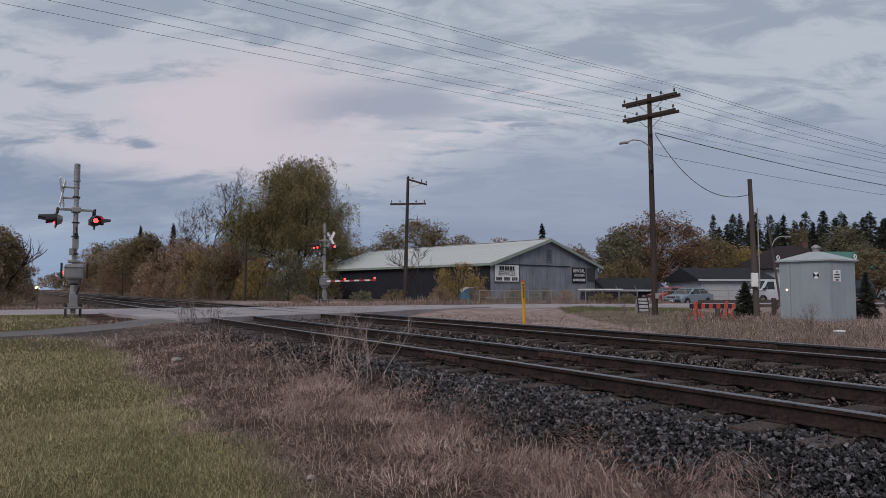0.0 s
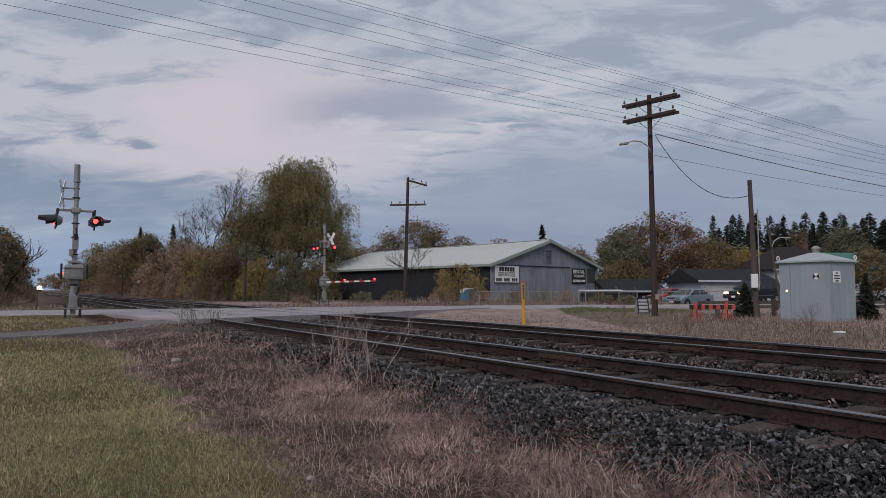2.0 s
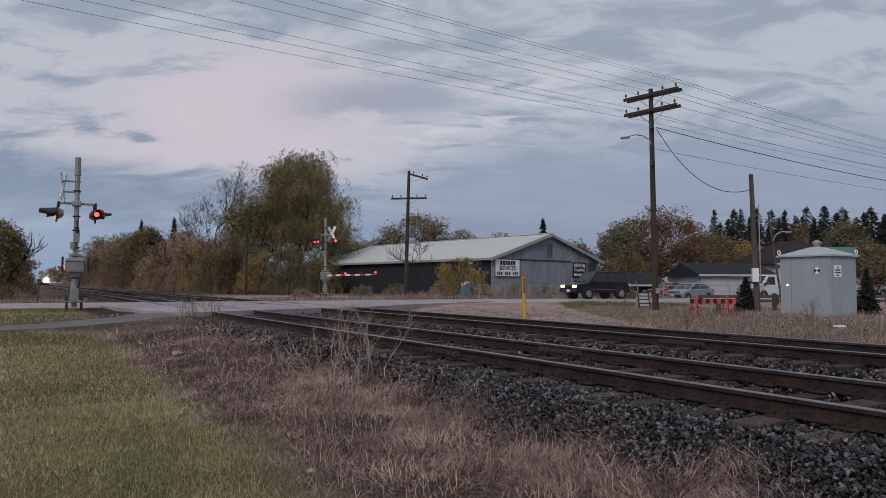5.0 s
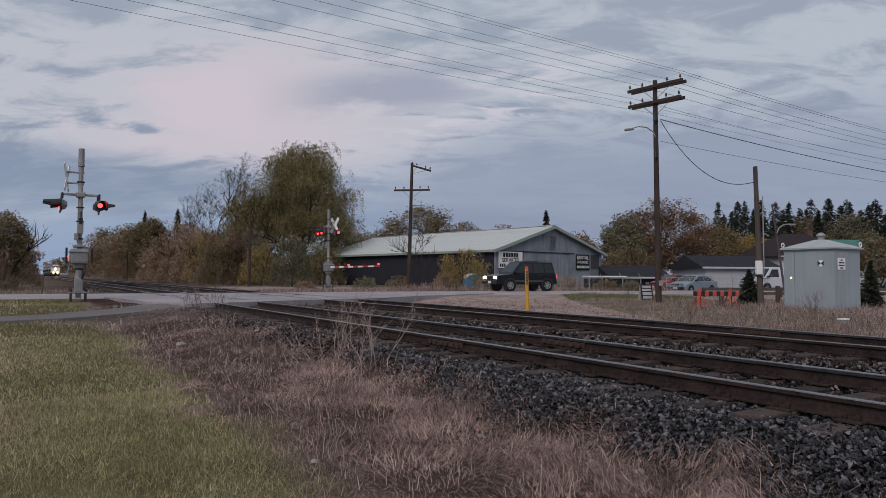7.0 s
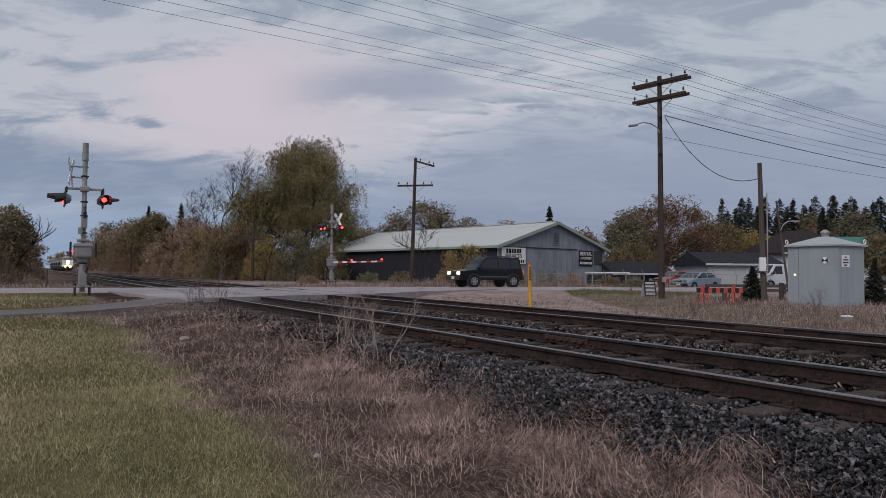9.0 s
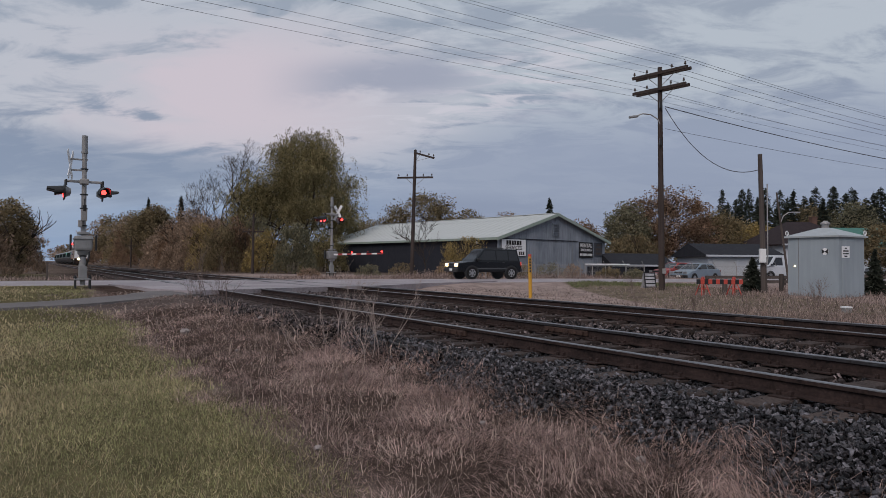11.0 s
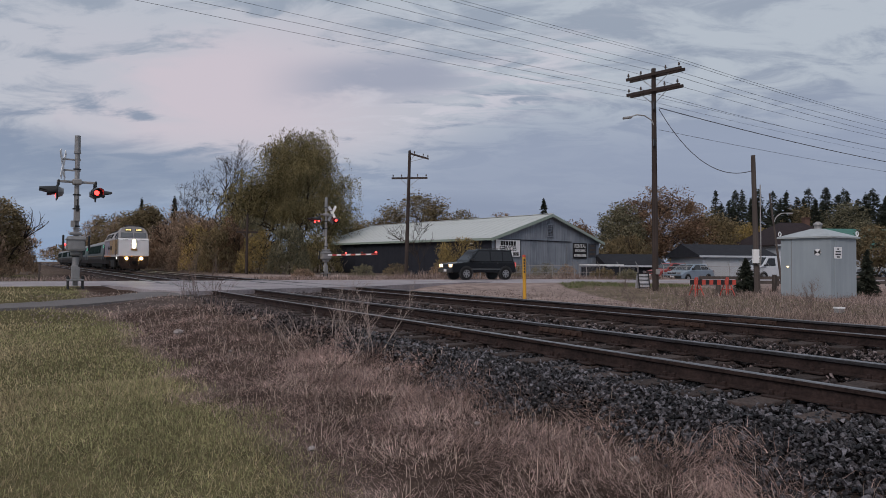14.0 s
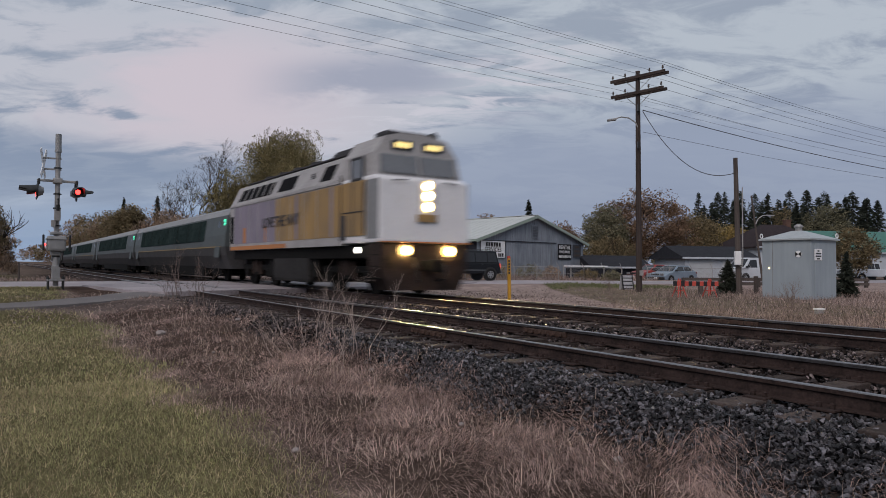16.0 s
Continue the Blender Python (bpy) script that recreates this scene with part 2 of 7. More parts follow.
POLE_WOOD = streaks("weathered_pole_wood", (0.080, 0.062, 0.055), (0.034, 0.027, 0.025), 0.9, 14)
GREY_WOOD = streaks("grey_pole_wood", (0.12, 0.10, 0.09), (0.06, 0.05, 0.046), 0.9, 14)
RED_LAMP = surf("red_lamp", (0.6, 0.02, 0.02), (0.5, 0.02, 0.02), 8, 0.3, 0, emit=(1.0, 0.035, 0.03), strength=6.0)
RED_DIM = surf("red_lens_dark", (0.20, 0.012, 0.014), (0.14, 0.01, 0.012), 8, 0.25, 0.05)
WHITE = surf("white_paint", (0.84, 0.84, 0.84), (0.74, 0.74, 0.74), 3, 0.55, 0.1)
RED = surf("red_paint", (0.42, 0.035, 0.03), (0.34, 0.03, 0.03), 4, 0.5, 0.1)
YELLOW = surf("yellow_marker_plastic", (0.62, 0.33, 0.03), (0.52, 0.27, 0.03), 3, 0.5, 0.1)
ORANGE = surf("orange_plastic", (0.55, 0.075, 0.05), (0.42, 0.058, 0.04), 4, 0.5, 0.1)
GLASS_DARK = glass("dark_glass")
CAR_GLASS = surf("car_window_glass", (0.020, 0.021, 0.024), (0.014, 0.015, 0.018), 1, 0.1, 0, spec=0.5)
RUBBER = surf("tyre_rubber", (0.016, 0.016, 0.017), (0.024, 0.023, 0.022), 9, 0.85, 0.3)
CHROME = surf("brushed_rim", (0.45, 0.45, 0.46), (0.34, 0.34, 0.35), 6, 0.35, 0.05, 0.8)
WIRE = surf("cable_black", (0.05, 0.05, 0.055), (0.07, 0.07, 0.07), 5, 0.6, 0)
BARK = surf("bark", (0.075, 0.058, 0.047), (0.04, 0.032, 0.028), 3, 0.95, 0.6)


# ---------------------------------------------------------------- ground
def build_ground():
    def axis(lo, hi, fine_lo, fine_hi, h):
        mid = list(np.arange(fine_lo, fine_hi, h))
        up, down, st = [fine_hi], [fine_lo], h
        while up[-1] < hi:
            st = min(st * 1.16, 120)
            up.append(up[-1] + st)
        st = h
        while down[-1] > lo:
            st = min(st * 1.16, 120)
            down.append(down[-1] - st)
        return np.array(down[:0:-1] + mid + up)
    xs, ys = axis(-2200, 2200, -14, 14, 0.2), axis(-600, 2600, 1.0, 30.0, 0.2)
    X, Y = np.meshgrid(xs, ys)
    Z = ground_z(X, Y)
    d, s = track_xy(X, Y)
    Z = Z - 0.05 * step(d, 3.9, 4.3) * step(12.6 - d, 0, 0.4) * (s < 24.5)
    nx, ny = len(xs), len(ys)
    verts = np.stack([X.ravel(), Y.ravel(), Z.ravel()], 1)
    i = np.arange(nx * ny).reshape(ny, nx)
    faces = np.stack([i[:-1, :-1].ravel(), i[:-1, 1:].ravel(), i[1:, 1:].ravel(), i[1:, :-1].ravel()], 1)
    m = surf("ground_soil", (0.46, 0.36, 0.325), (0.18, 0.137, 0.12), 1.6, 0.95, 0.5, fine=18, spec=0.0)
    N, L = m.node_tree.nodes, m.node_tree.links
    base = [n for n in N if n.type == "MIX"][0]
    p = N["Principled BSDF"]
    att = N.new("ShaderNodeAttribute")
    att.attribute_name = "zone"
    sp = N.new("ShaderNodeSeparateColor")
    L.new(att.outputs["Color"], sp.inputs[0])
    col = base.outputs[2]
    mr = [n for n in N if n.type == "MAP_RANGE"][0]
    # under dry grass and ballast the colour is darkened as shade in the gaps
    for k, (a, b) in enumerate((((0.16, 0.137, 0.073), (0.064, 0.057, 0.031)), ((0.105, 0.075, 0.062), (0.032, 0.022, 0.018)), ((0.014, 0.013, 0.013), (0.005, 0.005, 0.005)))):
        mm = N.new("ShaderNodeMix")
        mm.data_type = "RGBA"
        mm.inputs[6].default_value, mm.inputs[7].default_value = (*a, 1), (*b, 1)
        L.new(mr.outputs[0], mm.inputs[0])
        mx = N.new("ShaderNodeMix")
        mx.data_type = "RGBA"
        L.new(sp.outputs[k], mx.inputs[0])
        L.new(col, mx.inputs[6])
        L.new(mm.outputs[2], mx.inputs[7])
        col = mx.outputs[2]
    L.new(col, p.inputs["Base Color"])
    g = raw("ground", verts.tolist(), faces.tolist(), m, None, "structure")
    tagged(g, "uneven ground of lawn, dry grass and ballast, gap shade painted dark", "ground")
    d, s = track_xy(X, Y)
    wob = 0.35 * np.sin(X * 1.7 + Y * 0.8) + 0.25 * np.sin(X * 3.1 - Y * 2.3)
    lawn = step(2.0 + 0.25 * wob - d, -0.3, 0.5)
    dry = step(d, 1.5, 2.2) * step(4.25 - d + 0.2 * wob, -0.2, 0.3) + step(d, 12.8, 13.6) * (d < 60) * 0.8
    bal = step(d + 0.15 * wob, 3.8, 4.1) * step(13.0 - d, 0, 0.5)
    far = (np.hypot(X, Y) > 60)
    bare = np.exp(-(((X + 8.6) / 2.4) ** 2 + ((Y - 18.3) / 1.3) ** 2) ** 2)
    lawn, dry = lawn * (1 - bare), dry * (1 - bare) * np.where(d > 12, 0.15 + 0.85 * step(6 - s, -4, 4), 1)
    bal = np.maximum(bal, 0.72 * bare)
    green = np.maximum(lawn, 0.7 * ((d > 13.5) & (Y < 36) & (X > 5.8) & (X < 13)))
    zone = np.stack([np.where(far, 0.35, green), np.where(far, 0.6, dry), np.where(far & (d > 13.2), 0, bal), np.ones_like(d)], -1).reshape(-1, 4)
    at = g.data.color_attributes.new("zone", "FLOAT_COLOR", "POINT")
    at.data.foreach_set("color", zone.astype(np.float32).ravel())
    g.data.polygons.foreach_set("use_smooth", [True] * len(g.data.polygons))
    return g


ground = build_ground()


def ribbon(name, label, pts, width, thick, material, category, kind="structure", cross=6):
    """A paved strip along a line of points (x, y, z), with a slightly ragged edge."""
    rnd = random.Random(len(name))
    P = [Vector(p) for p in pts]
    fine = []
    for p, q in zip(P, P[1:]):
        n = max(1, int((q - p).length / 0.5))
        fine += [p.lerp(q, k / n) for k in range(n)]
    fine.append(P[-1])
    verts, faces = [], []
    for k, p in enumerate(fine):
        q0, q1 = fine[max(0, k - 1)], fine[min(len(fine) - 1, k + 1)]
        t = (q1 - q0).normalized()
        side = Vector((-t.y, t.x, 0))
        w = width[0] + (width[1] - width[0]) * k / (len(fine) - 1) if isinstance(width, tuple) else width
        for j in range(cross + 1):
            f = j / cross - 0.5
            e = rnd.uniform(-0.08, 0.08) if j in (0, cross) else 0
            v = p + side * (f * w + e)
            verts.append((v.x, v.y, v.z - 0.05 * (2 * f) ** 2))
        a = len(verts)
        verts.append((verts[a - cross - 1][0], verts[a - cross - 1][1], p.z - thick))
        verts.append((verts[a - 1][0], verts[a - 1][1], p.z - thick))
    c = cross + 3
    for k in range(len(fine) - 1):
        o, n = k * c, (k + 1) * c
        for j in range(cross):
            faces.append((o + j, o + j + 1, n + j + 1, n + j))
        faces.append((o + cross, o + cross + 2, n + cross + 2, n + cross))
        faces.append((o + cross + 1, o, n, n + cross + 1))
    ob = raw(name, verts, faces, material, None, kind)
    return tagged(ob, label, category)


def road_point(a, c=0.0, z=None):
    return Vector((3.0 + a * RC - c * RS, 38.7 + a * RS + c * RC, road_z(a) if z is None else z))


ribbon("road", "worn grey two-lane asphalt road over the tracks", [road_point(a) for a in np.arange(-160, 161, 2.0)], 7.6, 0.25, ASPHALT, "road")
ribbon("pavement", "narrow grey asphalt path beside the lawn", [(-26, 14.5, -0.42), (-15, 16.0, -0.36), (-10.8, 18.6, -0.22), (-9.2, 20.6, -0.10), (-8.6, 22.4, -0.02)], (1.5, 2.3), 0.14, PATH_TAR, "path")


def apron():
    """Asphalt apron that widens the crossing on its near side, in plan a polygon along the road's edge."""
    plan = ((-13.4, 26.5), (-11.0, 23.9), (-9.9, 22.3), (-8.0, 21.0), (-6.6, 22.6), (-5.6, 24.0), (-4.2, 25.4), (-2.9, 26.6), (-1.0, 30.6), (2.5, 35.2), (-13.0, 28.0))
    bm = B()
    top = [bm.verts.new((x, y, -0.006)) for x, y in plan]
    low_ = [bm.verts.new((x, y, -0.3)) for x, y in plan]
    bm.faces.new(top)
    for i in range(len(plan)):
        j = (i + 1) % len(plan)
        bm.faces.new((low_[i], low_[j], top[j], top[i]))
    bmesh.ops.recalc_face_normals(bm, faces=bm.faces[:])
    ob = part("crossing_apron", bm, ASPHALT)
    tagged(ob, "cracked grey asphalt apron of the level crossing", "road", kind="structure")


apron()


# ---------------------------------------------------------------- railway
RAIL = [(-0.066, -0.150), (0.066, -0.150), (0.066, -0.139), (0.012, -0.126), (0.009, -0.046), (0.035, -0.038), (0.037, -0.007), (0.029, 0), (-0.029, 0), (-0.037, -0.007), (-0.035, -0.038), (-0.009, -0.046), (-0.012, -0.126), (-0.066, -0.139)]


def rail_mesh(length0, length1, gauge_side):
    """A rail; its head is polished on top and on the side that the flanges rub."""
    bm = B()
    prism(bm, RAIL, length0, length1)
    bm.normal_update()
    for f in bm.faces:
        z, n = f.calc_center_median().z, f.normal
        f.material_index = 1 if (n.z > 0.5 and z > -0.01) or (n.x * gauge_side > 0.9 and z > -0.03) else 0
    return bm


JOINT = surf("joint_rust", (0.085, 0.052, 0.041), (0.048, 0.033, 0.028), 8, 0.8, 0.4)


def joint_bar():
    bm = B()
    box(bm, 0.030, 0.92, 0.075, 0, 0, 0, bevel=0.006)
    for k in range(6):
        box(bm, 0.05, 0.04, 0.04, -0.026, -0.38 + 0.152 * k, 0, 45 if k % 2 else 0)
    return bm


def plate_mesh():
    bm = B()
    box(bm, 0.36, 0.19, 0.016, 0, 0, 0, bevel=0.003)
    for x in (-0.10, 0.10):
        for y in (-0.05, 0.05):
            box(bm, 0.03, 0.03, 0.05, x, y, 0.02)
    return bm


def railway_line(label, centre, joints, seed):
    t = thing("railway_track", label, "railway track", TRACK @ pose(centre, 0, 0), "railway tracks")
    rnd = random.Random(seed)
    for side in (-1, 1):
        r = part("rail", rail_mesh(-30, 900, -side), RUST, t, "rusty steel rail with a worn bright head", pose(side * GAUGE, 0, 0))
        r.data.materials.append(STEEL_TOP)
    for side, y in joints:
        part("joint_bar", joint_bar(), JOINT, t, "bolted rusty joint bar", pose(side * GAUGE - 0.028, y, -0.086))
    tie = B()
    box(tie, 2.6, 0.23, 0.17, 0, 0, 0, bevel=0.012)
    tm = bpy.data.meshes.new("tie")
    tie.to_mesh(tm)
    tie.free()
    tm.materials.append(TIE)
    pb = plate_mesh()
    pm = bpy.data.meshes.new("tie_plate")
    pb.to_mesh(pm)
    pb.free()
    pm.materials.append(RUST)
    y, n = -9.0, 0
    while n < 150:
        if not 25.0 < y < 37.5:
            o = new("tie", tm)
            o.matrix_basis = pose(rnd.uniform(-0.05, 0.05), y, -0.152 - 0.085 + rnd.uniform(-0.016, 0.002), 0, rnd.uniform(-0.3, 0.3), rnd.uniform(-1.2, 1.2))
            o.parent = t
            if y < 14:
                for side in (-1, 1):
                    q = new("tie_plate", pm)
                    q.matrix_basis = pose(side * GAUGE, y, -0.146)
                    q.parent = t
        y += 0.53
        n += 1
    return t


def crossing_strips(line):
    """Dark rubber strips on both sides of the rails where the road crosses."""
    for side in (-1, 1):
        for k, off in enumerate((-0.095, 0.095)):
            bm = B()
            box(bm, 0.085, 13.0, 0.12, side * GAUGE + off, 31.0, -0.064, bevel=0.006)
            o = part("crossing_strip", bm, BLACK, None, "", TRACK @ pose(line, 0, 0))
            tagged(o, "black rubber strip along the rail in the crossing", "crossing strip", "crossing strips")


crossing_strips(NEAR_LINE)
crossing_strips(FAR_LINE)
railway_line("single line of rusty jointed rails on dark timber ties", NEAR_LINE, ((-1, 8.35), (1, 7.54), (-1, -1.5)), 4)
railway_line("rusty jointed rails of the farther track on timber ties", FAR_LINE, ((-1, 7.6), (1, 7.3)), 5)


def stone_shapes(rng, k=12):
    """Angular crushed stones: hulls of a few scattered corners, as (vertices, triangles)."""
    shapes = []
    for _ in range(k):
        bm = B()
        p = rng.normal(size=(8, 3))
        p /= np.linalg.norm(p, axis=1)[:, None]
        for q in p * rng.uniform(0.8, 1.15, (8, 1)) * np.array([1.05, 0.9, 0.70]):
            bm.verts.new(q)
        bmesh.ops.convex_hull(bm, input=bm.verts[:])
        bmesh.ops.delete(bm, geom=[v for v in bm.verts if not v.link_faces], context="VERTS")
        bmesh.ops.triangulate(bm, faces=bm.faces[:])
        bm.verts.index_update()
        shapes.append((np.array([v.co[:] for v in bm.verts]), np.array([[v.index for v in f.verts] for f in bm.faces])))
        bm.free()
    return shapes


def loose_stones(fields, seed, bank_edge=True):
    """Crushed stone, each an uneven lump: vertices and faces. fields: a stretch across and along the tracks, how many, how large."""
    rng = np.random.default_rng(seed)
    shapes = stone_shapes(rng)
    allv, allf, off = [], [], 0
    for d0, d1, s0, s1, n, size in fields:
        d, s = rng.uniform(d0, d1, n), rng.uniform(s0, s1, n)
        edge = 3.98 + 0.022 * np.clip(s, 0, 16) + 0.16 * np.sin(s * 1.9) + 0.12 * np.sin(s * 4.7)
        keep = (d > edge - rng.exponential(0.12, n)) | (not bank_edge)
        d, s = d[keep], s[keep]
        x, y = d * COS - s * SIN, d * SIN + s * COS
        _, c = road_xy(x, y)
        ok = (np.abs(c) > 4.0) & ((s < 25.0) | (s > 36))
        x, y, d, s = x[ok], y[ok], d[ok], s[ok]
        n = len(d)
        z = ground_z(x, y) + rng.uniform(-0.05, 0.034, n)
        for lo in (NEAR_LINE, FAR_LINE):
            z = np.where(np.abs(d - lo) < 1.36, z - 0.004, z)
            z = np.where(np.abs(np.abs(d - lo) - GAUGE) < 0.11, np.minimum(z, -0.160), z)
        r = size * rng.uniform(0.55, 1.3, (n, 1)) * rng.uniform(0.8, 1.2, (n, 3))
        q = rng.normal(size=(n, 4))
        q /= np.linalg.norm(q, axis=1)[:, None]
        w, a, b, e = q.T
        R = np.stack([np.stack([1 - 2 * (b * b + e * e), 2 * (a * b - e * w), 2 * (a * e + b * w)], -1), np.stack([2 * (a * b + e * w), 1 - 2 * (a * a + e * e), 2 * (b * e - a * w)], -1), np.stack([2 * (a * e - b * w), 2 * (b * e + a * w), 1 - 2 * (a * a + b * b)], -1)], 1)
        kind_ = rng.integers(0, len(shapes), n)
        centre = np.stack([x, y, z], 1)
        for j, (sv, sf) in enumerate(shapes):
            i = np.flatnonzero(kind_ == j)
            v = np.einsum("nij,nkj->nki", R[i], sv[None] * r[i][:, None, :]) + centre[i][:, None, :]
            allv.append(v.reshape(-1, 3))
            allf.append((sf[None] + (np.arange(len(i)) * len(sv))[:, None, None] + off).reshape(-1, 3))
            off += len(i) * len(sv)
    return allv, allf


def ballast():
    allv, allf = loose_stones(((3.7, 4.6, 0.5, 7, 21000, 0.0235), (4.6, 5.3, 0, 7, 7000, 0.027), (4.0, 4.7, 7, 10, 2300, 0.030)), 3)
    o = raw("ballast", np.concatenate(allv).tolist(), np.concatenate(allf).tolist(), STONE)
    tagged(o, "dark grey crushed stone ballast beside the track", "ballast", kind="stuff")
    allv, allf = loose_stones(((3.9, 4.7, 8.5, 26, 4300, 0.033), (4.5, 8.2, 7, 16, 10500, 0.029), (4.5, 8.2, 16, 26, 3200, 0.044), (5.2, 8.2, -1, 7, 9500, 0.024), (8.2, 12.6, -3, 7, 10000, 0.026), (8.0, 12.8, 7, 26, 6500, 0.040), (4.0, 12.6, 38, 60, 1500, 0.08)), 4)
    o = raw("ballast", np.concatenate(allv).tolist(), np.concatenate(allf).tolist(), DUSTY)
    tagged(o, "brown-grey dusty crushed stone ballast between the rails", "ballast", kind="stuff")


ballast()
gv, gf = loose_stones(((12.6, 16.5, 6, 26, 4600, 0.028), (16, 24, 8, 25, 4200, 0.032), (12.4, 14.0, -3, 7, 900, 0.03)), 9)
dv, df = loose_stones(((0.2, 4.3, 16.5, 24.8, 2600, 0.026), (1.8, 4.3, 9, 17, 700, 0.022)), 12, False)
tagged(raw("gravel", np.concatenate(dv).tolist(), np.concatenate(df).tolist(), GRAVEL), "scattered gravel and dirt beside the crossing apron", "gravel", kind="stuff")
tagged(raw("gravel", np.concatenate(gv).tolist(), np.concatenate(gf).tolist(), GRAVEL), "scattered brown gravel between the tracks and the road", "gravel", kind="stuff")


# ---------------------------------------------------------------- utility poles and wires
def insulator(parent, x, y, z):
    bm = B()
    rod(bm, (x, y, z), (x, y, z + 0.10), 0.015, 0.015, 6)
    rod(bm, (x, y, z + 0.09), (x, y, z + 0.22), 0.055, 0.03, 8)
    part("insulator", bm, GREY_WOOD, parent, "small grey insulator")


def utility_pole(label, x, y, height, lean, arms, wood, r=0.15, zb=None):
    """arms: height, half length, offset along the arm, heading; each a pair of beams."""
    zb = gz(x, y) if zb is None else zb
    t = thing("utility_pole", label, "utility pole", pose(x, y, zb - 0.2))
    bm = B()
    top = Vector((lean[0], lean[1], height + 0.2))
    rod(bm, (0, 0, 0), top, r, r * 0.68, 14)
    part("pole", bm, wood, t, smooth=False)
    for h, half, off, head, pairs, tilt in arms:
        c = top * ((h + 0.2) / (height + 0.2))
        u = Vector((math.cos(radians(head)), math.sin(radians(head)), tilt)).normalized()
        w = Vector((-u.y, u.x, 0))
        for k in range(pairs):
            bm = B()
            m = Matrix.Translation(c + u * off + w * ((k - (pairs - 1) / 2) * 0.34)) @ u.to_track_quat("X", "Z").to_matrix().to_4x4()
            bmesh.ops.create_cube(bm, size=1, matrix=m @ Matrix.Diagonal((2 * half, 0.10, 0.13, 1)))
            part("crossarm", bm, wood, t)
        for f in (-0.92, -0.45, 0.45, 0.92):
            p = c + u * (off + f * half) - w * 0.17 * (pairs - 1)
            insulator(t, p.x, p.y, p.z + 0.05)
        for sgn in (-1, 1):
            bm = B()
            rod(bm, c + u * (off + sgn * half * 0.5) - Vector((0, 0, 0.06)), c - Vector((0, 0, 0.62)), 0.016, 0.016, 6)
            part("brace", bm, GALV, t)
    return t


def wire(p, q, sag, r=0.012):
    """A hanging cable from p to q."""
    p, q = Vector(p), Vector(q)
    n = 40
    pts = [p.lerp(q, k / n) - Vector((0, 0, sag * 4 * (k / n) * (1 - k / n))) for k in range(n + 1)]
    bm = B()
    rings = []
    for k, c in enumerate(pts):
        t = (pts[min(n, k + 1)] - pts[max(0, k - 1)]).normalized()
        s = Vector((-t.y, t.x, 0)).normalized()
        u = t.cross(s)
        rings.append([bm.verts.new(c + (s * math.cos(a) + u * math.sin(a)) * r) for a in (0, 2.09, 4.19)])
    for a, b in zip(rings, rings[1:]):
        for i in range(3):
            bm.faces.new((a[i], a[(i + 1) % 3], b[(i + 1) % 3], b[i]))
    o = part("overhead_wire", bm, WIRE)
    return tagged(o, "thin black overhead cable hung between poles", "wire", "overhead wires")


PX, PY = 9.6, 30.8
main_pole = utility_pole("tall brown wooden utility pole with two double crossarms", PX, PY, 10.15, (-0.06, 0.1), ((9.85, 1.35, 0.06, -45, 2, 0.02), (9.12, 1.3, 0.03, -45, 2, 0.02)), POLE_WOOD, 0.145, -0.25)
utility_pole("leaning grey wooden service pole without crossarms", 13.2, 28.6, 5.85, (-0.12, 0.1), (), GREY_WOOD, 0.13, -0.27)
old_pole = utility_pole("old dark railway pole with two crooked crossarms", -2.75, 49.0, 9.2, (0.2, 0.1), ((9.0, 0.75, 0.72, -10, 1, -0.30), (7.2, 1.3, 0.05, 5, 1, 0.03)), POLE_WOOD, 0.15, -0.1)

for x, y, h in ((-17.5, 60.0, 5.4), (-52.0, 110.0, 5.2)):
    utility_pole("short old telegraph pole standing in the thicket", x, y, h, (0.05, 0.0), ((h - 1.6, 0.95, 0.0, 5, 1, 0.0),), POLE_WOOD, 0.13, -0.2)

# the street lamp on the tall pole
bm = B()
pipe(bm, [(0.0, 0, 7.55), (-0.18, 0, 7.95), (-0.5, 0, 8.16), (-0.85, 0, 8.2), (-1.1, 0, 8.12)], 0.028)
part("lamp_arm", bm, GALV, main_pole, "thin curved grey lamp bracket")
bm = B()
box(bm, 0.42, 0.2, 0.10, -1.28, 0, 8.06, 0, 0.035, ry=-8)
part("lamp_head", bm, ALU, main_pole, "grey cobra-head street lamp, unlit")
for z, w, h in ((1.05, 0.16, 0.24), (6.9, 0.1, 0.3), (8.6, 0.12, 0.35)):
    bm = B()
    box(bm, w, 0.12, h, -0.1 if z > 2 else 0.05, -0.16, z, bevel=0.01)
    part("meter_box", bm, GALV if z < 2 else BLACK, main_pole)


